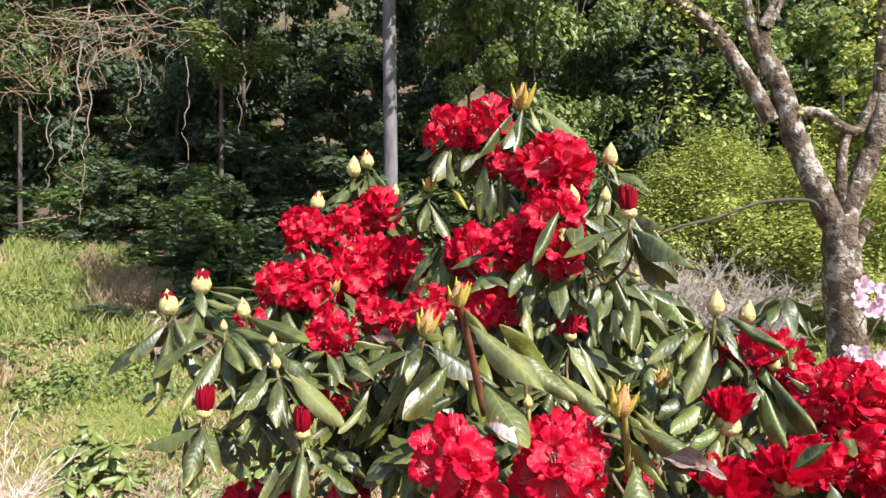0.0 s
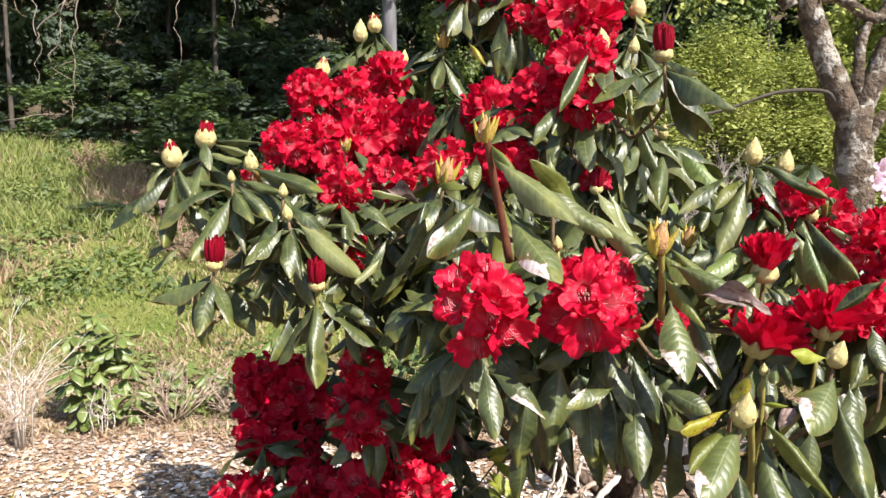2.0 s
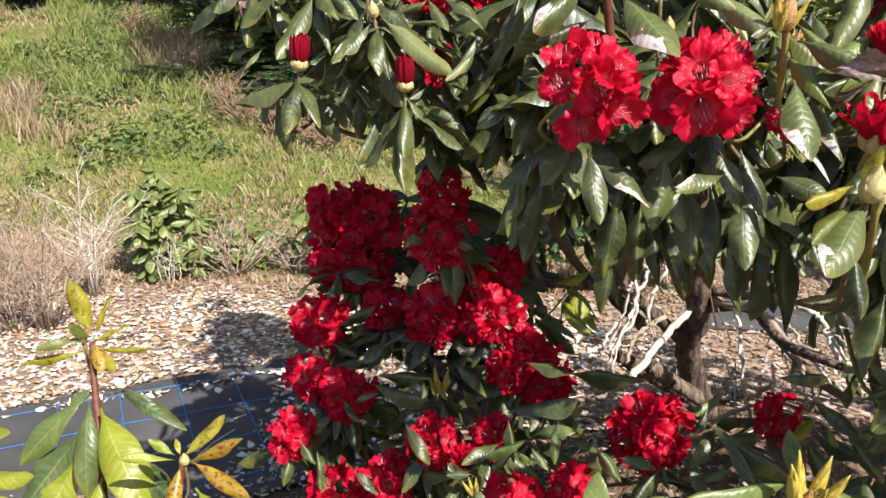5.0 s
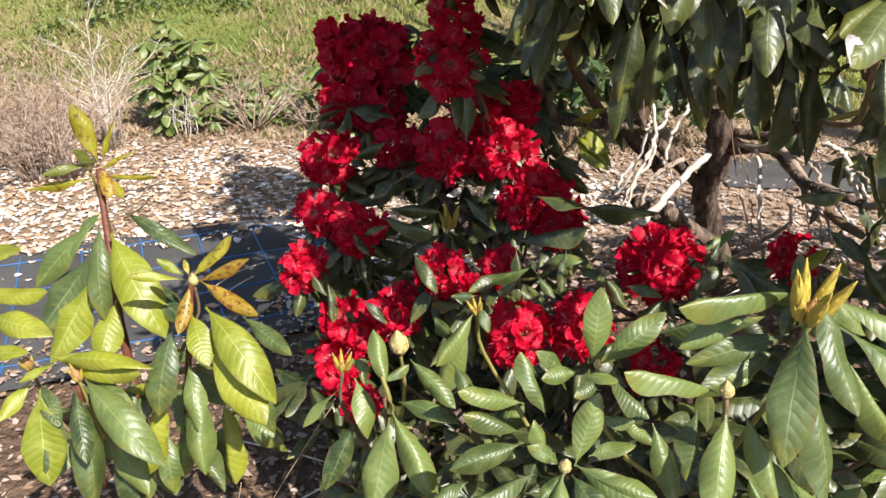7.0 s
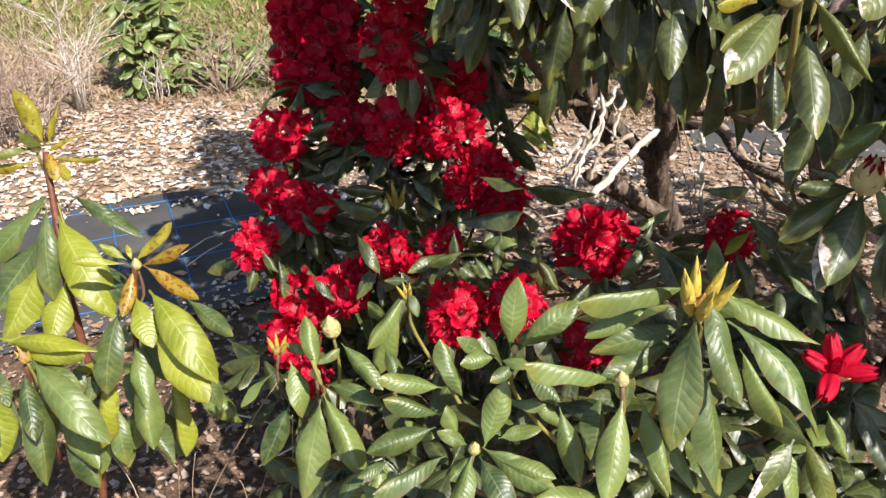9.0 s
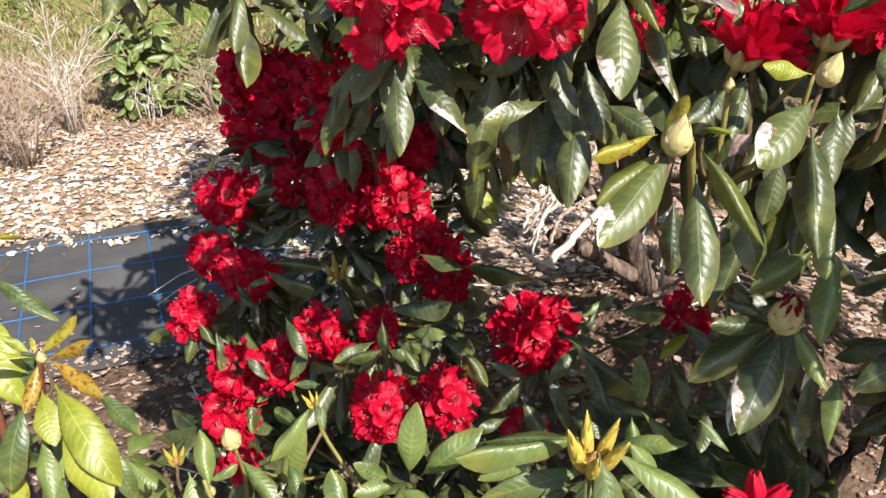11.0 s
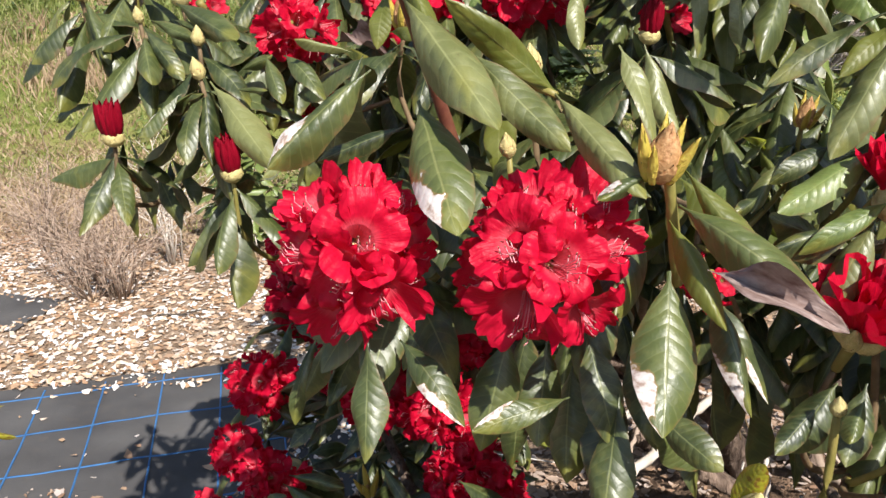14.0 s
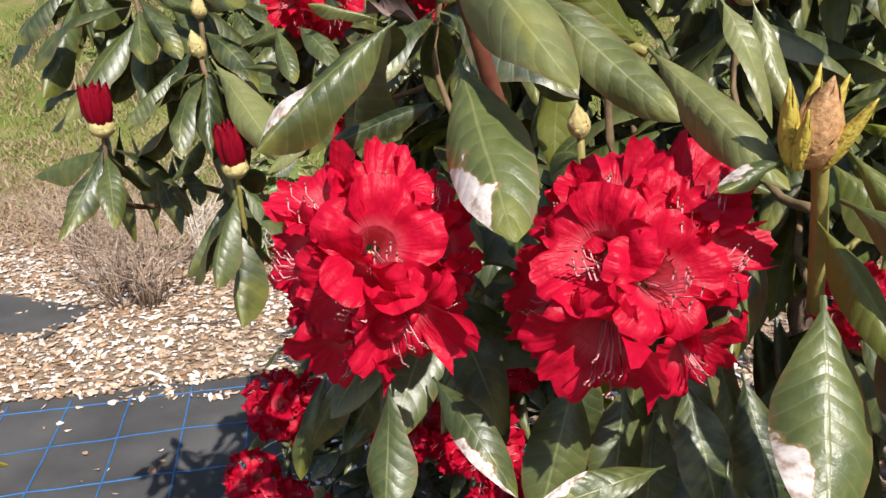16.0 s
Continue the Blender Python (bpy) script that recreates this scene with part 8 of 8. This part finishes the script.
leafy_shrub(0.3, 4.6, [(0, 0, 0.4, 0.25), (0.4, 0, 0.45, 0.25), (-0.4, 0, 0.35, 0.25), (0.8, 0.1, 0.4, 0.3)], 900, 0.05, FOL_SHRUB, "dark green leafy shrub in the shade behind the flowers", 74)
leafy_shrub(3.25, 9.3, [(-0.9, 0, 1.45, 0.50), (-0.45, 0, 1.85, 0.55), (0.1, 0, 2.15, 0.52), (0.55, 0.2, 1.8, 0.55), (0.0, -0.2, 1.5, 0.50), (1.05, 0, 1.95, 0.52), (1.35, 0, 1.45, 0.50), (-1.3, 0, 1.2, 0.40), (0.4, -0.3, 1.15, 0.5), (-0.5, -0.2, 1.1, 0.45)],
            34000, 0.023, FOL_LIGHT, "bright yellow-green feathery shrub on the sunny bank", 75, 9, 2.4, 0.9, "spring_shrub")
leafy_shrub(4.8, 8.8, [(-0.6, 0, 1.2, 0.6), (0.3, 0, 1.6, 0.7), (0.9, 0, 1.1, 0.7), (-0.2, 0, 0.8, 0.6)], 15000, 0.028, FOL_LIGHT, "bright yellow-green feathery shrub on the sunny bank", 76, 6, 2.4, 1.4, "spring_shrub")
for k, (x, y) in enumerate(((2.3, 8.35), (2.6, 8.2), (2.1, 8.5), (2.9, 8.25), (3.2, 8.3), (1.8, 8.3), (3.5, 8.2))):
    dead_shrub(x, y, 1.20 - 0.25 * (k > 4), 1.2, 44, 80 + k, GREYBRUSH, "grey leafless brushwood on the bank", 0.009)

# ---- the wood on the slope ----
def crown_balls(rng, r, h, n):
    res = []
    for _ in range(n):
        an, rr = rng.uniform(0, 6.28), r * math.sqrt(rng.uniform(0, 1))
        z = rng.uniform(-0.5, 0.5) * h
        k = math.sqrt(max(0.12, 1 - (2 * z / h) ** 2))
        res.append((math.cos(an) * rr * k, math.sin(an) * rr * k, z, rng.uniform(0.3, 0.75) * r * 0.5))
    return res


CROWN = {}


def crown_of(mat, k, size, n=9000):
    """A shared crown, about 1 m in half-width and 3 m high, of loose leaves in clumps."""
    if (mat.name, k, size) not in CROWN:
        rg = random.Random(700 + k)
        balls = crown_balls(rg, 1.0, 3.0, 26)
        vs, fs = cloud(rg, balls, n, size, 0.1, 1.7)
        CROWN[mat.name, k, size] = (mesh_from("crown", vs, fs, [mat], smooth=False), balls)
    return CROWN[mat.name, k, size]


def tree(x, y, bole, s, hs, mat, label, k, size=0.062, trunk_r=0.07, bark=None, lean=0.0):
    """A tapered trunk with limbs into an uneven crown of loose leaf clumps; s scales the crown."""
    rg = random.Random(k * 31 + 7)
    z = height(x, y) - 0.1
    t = thing("tree", (x, y, z), label, "tree", "trees of the wood")
    c = Vector((x + lean, y, z + bole + 1.5 * hs))
    top = c + Vector((0, 0, 1.2 * hs))
    trunk = [Vector((x, y, z)), Vector((x + lean * 0.3, y, z + bole * 0.6)), c, top]
    stem(t, trunk, trunk_r, trunk_r * 0.25, bark or DARKBARK, "trunk", 7)
    me, balls = crown_of(mat, k % 5, size)
    for b in balls[:5]:
        e = c + Vector((b[0] * s, b[1] * s, b[2] * hs))
        a = c + Vector((0, 0, (b[2] - 0.5) * 0.7 * hs))
        stem(t, [a, a.lerp(e, 0.5) + Vector((0, 0, 0.08)), e], trunk_r * 0.3, 0.012, bark or DARKBARK, "limb", 5)
    m = Matrix.Translation(c) @ Matrix.Diagonal((s, s, hs, 1))
    tagged(part_mesh("crown", me, t, m), kind="stuff")
    return t


DK = "dark evergreen forest tree on the slope"
MD = "leafy green forest tree in the sun"
rw = random.Random(9)
# rows up the slope
for row, (y, n, x0, dx) in enumerate(((14.2, 15, -11.5, 1.6), (16.2, 15, -13, 1.9), (18.6, 15, -15.5, 2.2), (21.5, 14, -18, 2.8))):
    for k in range(n):
        x = x0 + dx * k + rw.uniform(-0.5, 0.5)
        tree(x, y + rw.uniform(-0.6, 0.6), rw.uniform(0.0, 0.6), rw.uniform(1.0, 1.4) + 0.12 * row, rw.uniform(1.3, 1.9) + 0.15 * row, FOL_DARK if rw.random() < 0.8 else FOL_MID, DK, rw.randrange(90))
# trees in the lighter leaf tone that stands for sun
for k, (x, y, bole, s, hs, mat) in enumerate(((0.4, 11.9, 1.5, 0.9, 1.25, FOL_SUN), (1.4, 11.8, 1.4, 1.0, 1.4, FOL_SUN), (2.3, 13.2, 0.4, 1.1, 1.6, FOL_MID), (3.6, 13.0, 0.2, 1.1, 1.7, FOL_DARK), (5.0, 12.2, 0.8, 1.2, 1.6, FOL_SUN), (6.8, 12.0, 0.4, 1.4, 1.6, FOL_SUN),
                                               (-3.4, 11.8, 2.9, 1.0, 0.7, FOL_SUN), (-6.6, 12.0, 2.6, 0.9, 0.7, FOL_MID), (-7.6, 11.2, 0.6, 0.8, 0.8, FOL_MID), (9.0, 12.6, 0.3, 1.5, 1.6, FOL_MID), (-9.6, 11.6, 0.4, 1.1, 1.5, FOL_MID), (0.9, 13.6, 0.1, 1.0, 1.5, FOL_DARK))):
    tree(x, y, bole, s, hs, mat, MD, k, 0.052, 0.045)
tree(5.3, 10.2, 1.1, 0.9, 0.8, FOL_LIGHT, "young tree with bright yellow-green spring leaves", 2, 0.05, 0.05)
tree(6.6, 9.6, 1.0, 0.9, 0.9, FOL_LIGHT, "young tree with bright yellow-green spring leaves", 3, 0.05, 0.05)
# undergrowth at the foot of the wood
for k in range(92):
    x = -12 + 0.5 * (k % 46) + rw.uniform(-0.3, 0.3)
    y = 11.6 + rw.uniform(-0.3, 1.4) + (0 if k < 46 else rw.uniform(1.6, 4.0)) - 3.0 * math.exp(-((x + 2.2) / 1.3) ** 2)
    s = rw.uniform(0.55, 0.9) * (1 if k < 46 else 1.4)
    z = height(x, y)
    t = thing("undergrowth", (x, y, z), "leafy dark green undergrowth at the foot of the wood", "shrub", "undergrowth of the wood")
    stem(t, [(x, y, z - 0.05), (x + rw.uniform(-0.2, 0.2), y, z + 0.6), (x, y, z + 1.1 * s)], 0.02, 0.006, DARKBARK, "stem", 5)
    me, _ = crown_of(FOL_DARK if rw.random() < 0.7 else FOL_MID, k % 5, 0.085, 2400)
    tagged(part_mesh("foliage", me, t, Matrix.Translation((x, y, z + 0.60 * s)) @ Matrix.Diagonal((s, s, 0.62 * s, 1))), kind="stuff")

# shaded hollow beside the bank
for k in range(44):
    x, y = rw.uniform(-3.7, -0.6), rw.uniform(8.3, 10.9)
    if x < -2.2 - 0.9 * (9.2 - y) - 0.9 and y < 9.6:
        continue
    s = rw.uniform(0.38, 0.62)
    z = height(x, y)
    t = thing("undergrowth", (x, y, z), "low dark green undergrowth in the shaded hollow", "shrub", "undergrowth of the wood")
    stem(t, [(x, y, z - 0.05), (x + 0.03, y, z + 0.15), (x, y, z + 0.4 * s)], 0.012, 0.005, DARKBARK, "stem", 5)
    me, _ = crown_of(FOL_DARK if rw.random() < 0.5 else FOL_MID, k % 5, 0.085, 2400)
    tagged(part_mesh("foliage", me, t, Matrix.Translation((x, y, z + 0.16 * s)) @ Matrix.Diagonal((s, s, 0.20 * s, 1))), kind="stuff")
# dry brambles down the edge of the bank
for k in range(12):
    f = k / 11
    x, y = -4.6 + 2.9 * f + rw.uniform(-0.2, 0.2), 9.9 - 2.7 * f + rw.uniform(-0.2, 0.2)
    dead_shrub(x, y, 0.42, 1.2, 22, 300 + k, BRAMBLE, "low tangle of dry brown brambles on the bank", 0.009)

# pale straight trunk
pole = thing("pale_tree", (-0.76, 11.0, height(-0.76, 11.0)), "tall straight pale grey trunk at the edge of the wood", "tree")
stem(pole, [(-0.76, 11.0, height(-0.76, 11.0) - 0.1), (-0.75, 11.0, 3.0), (-0.77, 11.0, 5.5), (-0.76, 11.02, 9.5)], 0.108, 0.09, PALEBARK, "trunk", 12, 0.02)
stem(pole, [(-0.76, 11.0, 7.5), (-0.4, 11.1, 8.6), (0.2, 11.2, 9.4)], 0.05, 0.02, PALEBARK, "limb", 7)
# unseen limbs and crown above the view, added to shade the wood
rng = random.Random(98)
for tx, ty, tz in ((-2.4, 10.4, 8.2), (1.6, 10.0, 7.6), (0.6, 9.2, 7.2), (-1.4, 9.4, 7.4), (1.0, 11.8, 8.6)):
    stem(pole, [(-0.76, 11.0, 6.3), (-0.76 + 0.5 * (tx + 0.76), 11.0 + 0.4 * (ty - 11.0), 6.6), (tx, ty, tz)], 0.045, 0.015, PALEBARK, "limb", 6)
head = [(rng.uniform(-2.4, 2.8), rng.uniform(-2.0, 1.2), rng.uniform(6.1, 9.2), rng.uniform(0.4, 0.8)) for _ in range(42)]
hv, hf = cloud(rng, head, 16000, 0.085, 0.3, 1.7)
tagged(part_mesh("crown", mesh_from("crown", hv, hf, [FOL_MID], smooth=False), pole, Matrix.Translation((-0.76, 11.0, 0))), kind="stuff")
VINE = plain("vine_bark", (0.17, 0.135, 0.10), (0.34, 0.28, 0.23), 8, 0.9, 0.5, 0.01, 0.2)
# hanging vines


def crooked(points, rng, amount):
    """The same line with kinks and small bends between its points."""
    pts = [Vector(p) for p in points]
    res = [pts[0]]
    for a, b in zip(pts, pts[1:]):
        n = max(2, round((b - a).length / 0.13))
        for k in range(1, n + 1):
            off = amount if k < n else 0.4 * amount
            res.append(a.lerp(b, k / n) + Vector((rng.gauss(0, off), rng.gauss(0, off), rng.gauss(0, off * 0.5))))
    return res


vine_rng = random.Random(96)
vine = thing("hanging_vine", (-4.9, 10.4, height(-4.9, 10.4)), "pale leafless vines hanging in loops before the wood", "vine")
stem(vine, crooked([(-4.731, 10.400, 5.247), (-4.884, 10.400, 4.712), (-4.961, 10.400, 4.177), (-4.922, 10.400, 3.718), (-5.304, 10.400, 3.336), (-5.343, 10.400, 3.145)], vine_rng, 0.030), 0.0157, 0.0084, VINE, "vine", 6, 0.15, "", 2)
stem(vine, crooked([(-4.738, 10.500, 4.894), (-4.777, 10.500, 4.354), (-4.831, 10.500, 3.660), (-4.892, 10.500, 2.965), (-5.124, 10.500, 2.849)], vine_rng, 0.030), 0.0128, 0.0072, VINE, "vine", 6, 0.15, "", 2)
stem(vine, crooked([(-4.300, 10.600, 4.690), (-4.199, 10.600, 4.223), (-4.199, 10.600, 3.911), (-4.331, 10.600, 3.716), (-4.355, 10.600, 3.366)], vine_rng, 0.030), 0.0100, 0.0060, VINE, "vine", 6, 0.15, "", 2)
stem(vine, crooked([(-4.922, 10.400, 3.718), (-5.037, 10.400, 3.183), (-5.190, 10.400, 2.992), (-5.152, 10.400, 2.839), (-4.922, 10.400, 2.687)], vine_rng, 0.030), 0.0100, 0.0048, VINE, "vine", 6, 0.15, "", 2)
stem(vine, crooked([(-5.417, 10.500, 4.431), (-5.355, 10.500, 3.968), (-5.409, 10.500, 3.505), (-5.340, 10.500, 3.042), (-5.386, 10.500, 2.618)], vine_rng, 0.030), 0.0085, 0.0048, VINE, "vine", 6, 0.15, "", 2)
stem(vine, crooked([(-3.686, 11.000, 4.557), (-3.638, 11.000, 4.072), (-3.695, 11.000, 3.587), (-3.630, 11.000, 3.021), (-3.703, 11.000, 2.617)], vine_rng, 0.030), 0.0085, 0.0048, VINE, "vine", 6, 0.15, "", 2)
stem(vine, crooked([(-2.878, 11.000, 4.476), (-2.927, 11.000, 4.072), (-2.862, 11.000, 3.748), (-2.910, 11.000, 3.425)], vine_rng, 0.030), 0.0071, 0.0048, VINE, "vine", 6, 0.15, "", 2)
stem(vine, crooked([(-4.661, 10.500, 4.354), (-4.391, 10.500, 4.470), (-4.121, 10.500, 4.740)], vine_rng, 0.030), 0.0085, 0.0048, VINE, "vine", 6, 0.15, "", 2)
stem(vine, crooked([(-4.926, 9.800, 2.203), (-5.214, 9.800, 2.153), (-5.503, 9.800, 2.124)], vine_rng, 0.030), 0.0071, 0.0036, VINE, "vine", 6, 0.15, "", 2)
stem(vine, crooked([(-5.640, 10.600, 5.002), (-4.939, 10.600, 4.924), (-4.082, 10.600, 5.041), (-3.537, 10.600, 4.924)], vine_rng, 0.030), 0.0142, 0.0060, VINE, "vine", 6, 0.15, "", 2)
stem(vine, crooked([(-5.952, 10.600, 4.768), (-5.173, 10.600, 4.690), (-4.550, 10.600, 4.807), (-3.848, 10.600, 5.158)], vine_rng, 0.030), 0.0114, 0.0048, VINE, "vine", 6, 0.15, "", 2)
stem(vine, crooked([(-4.892, 10.500, 2.965), (-4.908, 10.500, 2.579), (-4.970, 10.500, 2.116)], vine_rng, 0.030), 0.0085, 0.0048, VINE, "vine", 6, 0.15, "", 2)
rng = random.Random(95)
for x, z, n in ((-6.2, 4.7, 26), (-5.3, 4.9, 34), (-4.5, 4.9, 30), (-5.7, 4.3, 16), (-6.6, 4.0, 14), (-3.8, 4.9, 14)):
    vs, fs = [], []
    for _ in range(n):
        p = Vector((rng.gauss(0, 0.30), rng.gauss(0, 0.15), rng.gauss(0, 0.16)))
        d = Vector((rng.choice((-1, 1)) * rng.uniform(0.4, 1), rng.gauss(0, 0.3), rng.gauss(-0.1, 0.35))).normalized()
        line = [p]
        for _ in range(7):
            d = (d + Vector((rng.gauss(0, 0.28), rng.gauss(0, 0.2), rng.gauss(-0.06, 0.30)))).normalized()
            line.append(line[-1] + d * rng.uniform(0.07, 0.14))
        tv, tf = tube_data(line, rng.uniform(0.004, 0.008), 0.0025, 4)
        fs += [tuple(q + len(vs) for q in f) for f in tf]
        vs += tv
    tagged(part_mesh("tangle", mesh_from("tangle", vs, fs, [BRAMBLE]), vine, Matrix.Translation((x, 10.7, z))), kind="stuff")

# ---- forked tree beside the bushes ----
fork = thing("forked_tree", (2.45, 4.75, height(2.45, 4.75)), "forked tree with grey lichen-spotted bark and young leaves", "tree")
stem(fork, [(2.500, 4.750, -0.012), (2.493, 4.750, 0.547), (2.500, 4.750, 1.105), (2.472, 4.750, 1.664), (2.451, 4.750, 2.013)], 0.133, 0.108, TRUNK, "trunk")
stem(fork, [(2.412, 4.750, 1.961), (2.290, 4.750, 2.222), (2.168, 4.750, 2.502), (2.081, 4.750, 2.816), (1.976, 4.750, 3.008)], 0.088, 0.058, TRUNK, "limb")
stem(fork, [(2.028, 4.750, 2.589), (1.906, 4.750, 2.816), (1.766, 4.750, 3.025), (1.644, 4.800, 3.215), (1.397, 4.800, 3.391), (1.115, 4.800, 3.567)], 0.052, 0.034, TRUNK, "limb")
stem(fork, [(1.983, 4.750, 2.955), (1.976, 4.750, 3.130), (2.063, 4.750, 3.340), (2.138, 4.800, 3.567)], 0.055, 0.036, TRUNK, "limb")
stem(fork, [(1.958, 4.750, 2.990), (1.889, 4.750, 3.235), (1.845, 4.700, 3.496)], 0.039, 0.025, TRUNK, "limb")
stem(fork, [(2.482, 4.750, 1.978), (2.604, 4.750, 2.292), (2.692, 4.750, 2.571), (2.730, 4.750, 2.990), (2.715, 4.700, 3.496)], 0.070, 0.050, TRUNK, "limb")
stem(fork, [(2.458, 4.750, 2.083), (2.465, 4.750, 2.362), (2.500, 4.750, 2.502)], 0.039, 0.025, TRUNK, "limb")
stem(fork, [(2.192, 4.750, 2.648), (2.325, 4.750, 2.641), (2.465, 4.750, 2.554), (2.569, 4.750, 2.537), (2.657, 4.750, 2.729), (2.730, 4.750, 2.763)], 0.035, 0.029, TRUNK, "limb")
stem(fork, [(2.534, 4.750, 1.803), (2.570, 4.720, 1.908), (2.611, 4.700, 1.976)], 0.047, 0.029, TRUNK, "limb")
stem(fork, [(2.318, 4.700, 2.028), (2.231, 4.700, 2.097), (1.955, 4.700, 2.087), (1.679, 4.700, 1.993), (1.402, 4.700, 1.924), (1.230, 4.700, 1.838)], .013, .006, DARKBARK, "limb")
stem(fork, [(2.102, 4.800, 3.320), (2.208, 4.800, 3.462), (2.279, 4.800, 3.638)], 0.023, 0.011, TRUNK, "limb")
rng = random.Random(91)
tips = [(1.3, 4.9, 3.4), (1.6, 4.8, 3.2), (1.9, 4.8, 3.5), (2.2, 4.8, 3.6), (2.6, 4.7, 3.3), (2.9, 4.8, 2.9), (1.5, 4.9, 2.7), (2.3, 4.9, 2.6), (2.8, 5.0, 3.5), (3.1, 4.9, 3.3), (1.9, 5.0, 2.1)]
vs, fs = cloud(rng, [(a - 2.45, b - 4.75, c, 0.34) for a, b, c in tips], 1700, 0.026, 0.3, 1.8)
# unseen limbs and crown above the view, set to throw shade into the hollow
for k, path in enumerate((((1.115, 4.8, 3.567), (0.5, 5.3, 4.3), (-0.6, 6.2, 5.3)), ((2.138, 4.8, 3.567), (1.9, 5.5, 4.6), (1.6, 6.4, 5.7)), ((1.845, 4.7, 3.496), (1.2, 5.5, 4.7), (0.2, 6.6, 5.8)), ((2.715, 4.7, 3.496), (2.7, 5.4, 4.6), (2.3, 6.3, 5.6)))):
    stem(fork, path, 0.036, 0.012, TRUNK, "limb")
crown = [(0.5 + rng.uniform(-2.0, 1.0) - 2.45, 6.5 + rng.uniform(-0.9, 1.1) - 4.75, rng.uniform(4.7, 6.6), rng.uniform(0.35, 0.7)) for _ in range(22)]
cv, cf = cloud(rng, crown, 9000, 0.06, 0.3, 1.8)
tagged(part_mesh("crown", mesh_from("crown", cv, cf, [FOL_SUN], smooth=False), fork, Matrix.Translation((2.45, 4.75, 0))), kind="stuff")
tagged(part_mesh("young_leaves", mesh_from("young_leaves", vs, fs, [FOL_LIGHT], smooth=False), fork, Matrix.Translation((2.45, 4.75, 0))), kind="stuff")

# ---- pale pink azalea at the side ----
stalks = thing("dry_grass", (-0.35, 1.15, height(-0.35, 1.15)), "thin dry grass stalks leaning out of the mulch", "grass")
stem(stalks, [(-0.596, 1.100, 0.190), (-0.505, 1.100, 0.426), (-0.403, 1.120, 0.613), (-0.364, 1.150, 0.669)], .0016, .0008, STRAW, "stalk")
stem(stalks, [(-0.441, 1.050, 0.270), (-0.384, 1.050, 0.503), (-0.341, 1.080, 0.600)], .0016, .0008, STRAW, "stalk")
stem(stalks, [(-0.677, 1.150, 0.119), (-0.725, 1.200, 0.318), (-0.807, 1.250, 0.392)], .0016, .0008, STRAW, "stalk")
stem(stalks, [(-0.654, 1.200, 0.059), (-0.618, 1.200, 0.376), (-0.583, 1.200, 0.559)], .0014, .0008, STRAW, "stalk")
stem(stalks, [(-0.627, 1.200, 0.062), (-0.597, 1.200, 0.313), (-0.574, 1.200, 0.427)], .0014, .0008, STRAW, "stalk")
stem(stalks, [(-0.407, 1.050, 0.273), (-0.417, 1.050, 0.486), (-0.433, 1.050, 0.526)], .0014, .0008, STRAW, "stalk")
stem(stalks, [(-0.387, 1.020, 0.281), (-0.325, 1.020, 0.498), (-0.303, 1.020, 0.706)], .0014, .0008, STRAW, "stalk")
azalea = thing("pink_azalea", (1.62, 2.9, height(1.62, 2.9)), "azalea twigs with a few pale pink open flowers", "shrub")
PINKS = [floret_mesh("flower", PINK, 60 + s) for s in range(3)]
part_mesh("flower", PINKS[1], azalea, aim((1.562, 2.880, 1.650), (0.00, -0.8, 0.35), 1.0, 4.0))
part_mesh("flower", PINKS[1], azalea, aim((1.521, 2.850, 1.603), (0.25, -0.8, 0.35), 1.0, 4.0))
part_mesh("flower", PINKS[0], azalea, aim((1.622, 2.900, 1.589), (0.25, -0.8, 0.35), 1.0, 3.0))
part_mesh("flower", PINKS[0], azalea, aim((1.579, 2.880, 1.559), (0.12, -0.8, 0.35), 1.0, 0.0))
part_mesh("flower", PINKS[2], azalea, aim((1.542, 2.850, 1.400), (-0.25, -0.8, 0.35), 1.0, 2.0))
part_mesh("flower", PINKS[2], azalea, aim((1.494, 2.880, 1.400), (0.38, -0.8, 0.35), 1.0, 2.0))
part_mesh("flower", PINKS[0], azalea, aim((1.611, 2.880, 1.379), (0.25, -0.8, 0.35), 1.0, 3.0))
part_mesh("flower", PINKS[2], azalea, aim((1.658, 2.900, 1.632), (-0.25, -0.8, 0.35), 1.0, 2.0))
part_mesh("flower", PINKS[0], azalea, aim((1.686, 2.900, 1.546), (-0.38, -0.8, 0.35), 1.0, 3.0))
stem(azalea, [(1.682, 2.950, 1.022), (1.590, 2.900, 1.355), (1.564, 2.900, 1.482), (1.611, 2.900, 1.578)], .004, .002, TWIG, "twig")
stem(azalea, [(1.682, 2.950, 1.022), (1.590, 2.900, 1.248), (1.526, 2.900, 1.376)], .004, .002, TWIG, "twig")
stem(azalea, [(1.769, 2.950, 0.046), (1.737, 2.950, 0.588), (1.682, 2.950, 1.022)], .006, .004, TWIG, "twig")
stem(azalea, [(1.579, 2.900, 1.461), (1.515, 2.900, 1.546), (1.462, 2.900, 1.578)], .003, .002, TWIG, "twig")
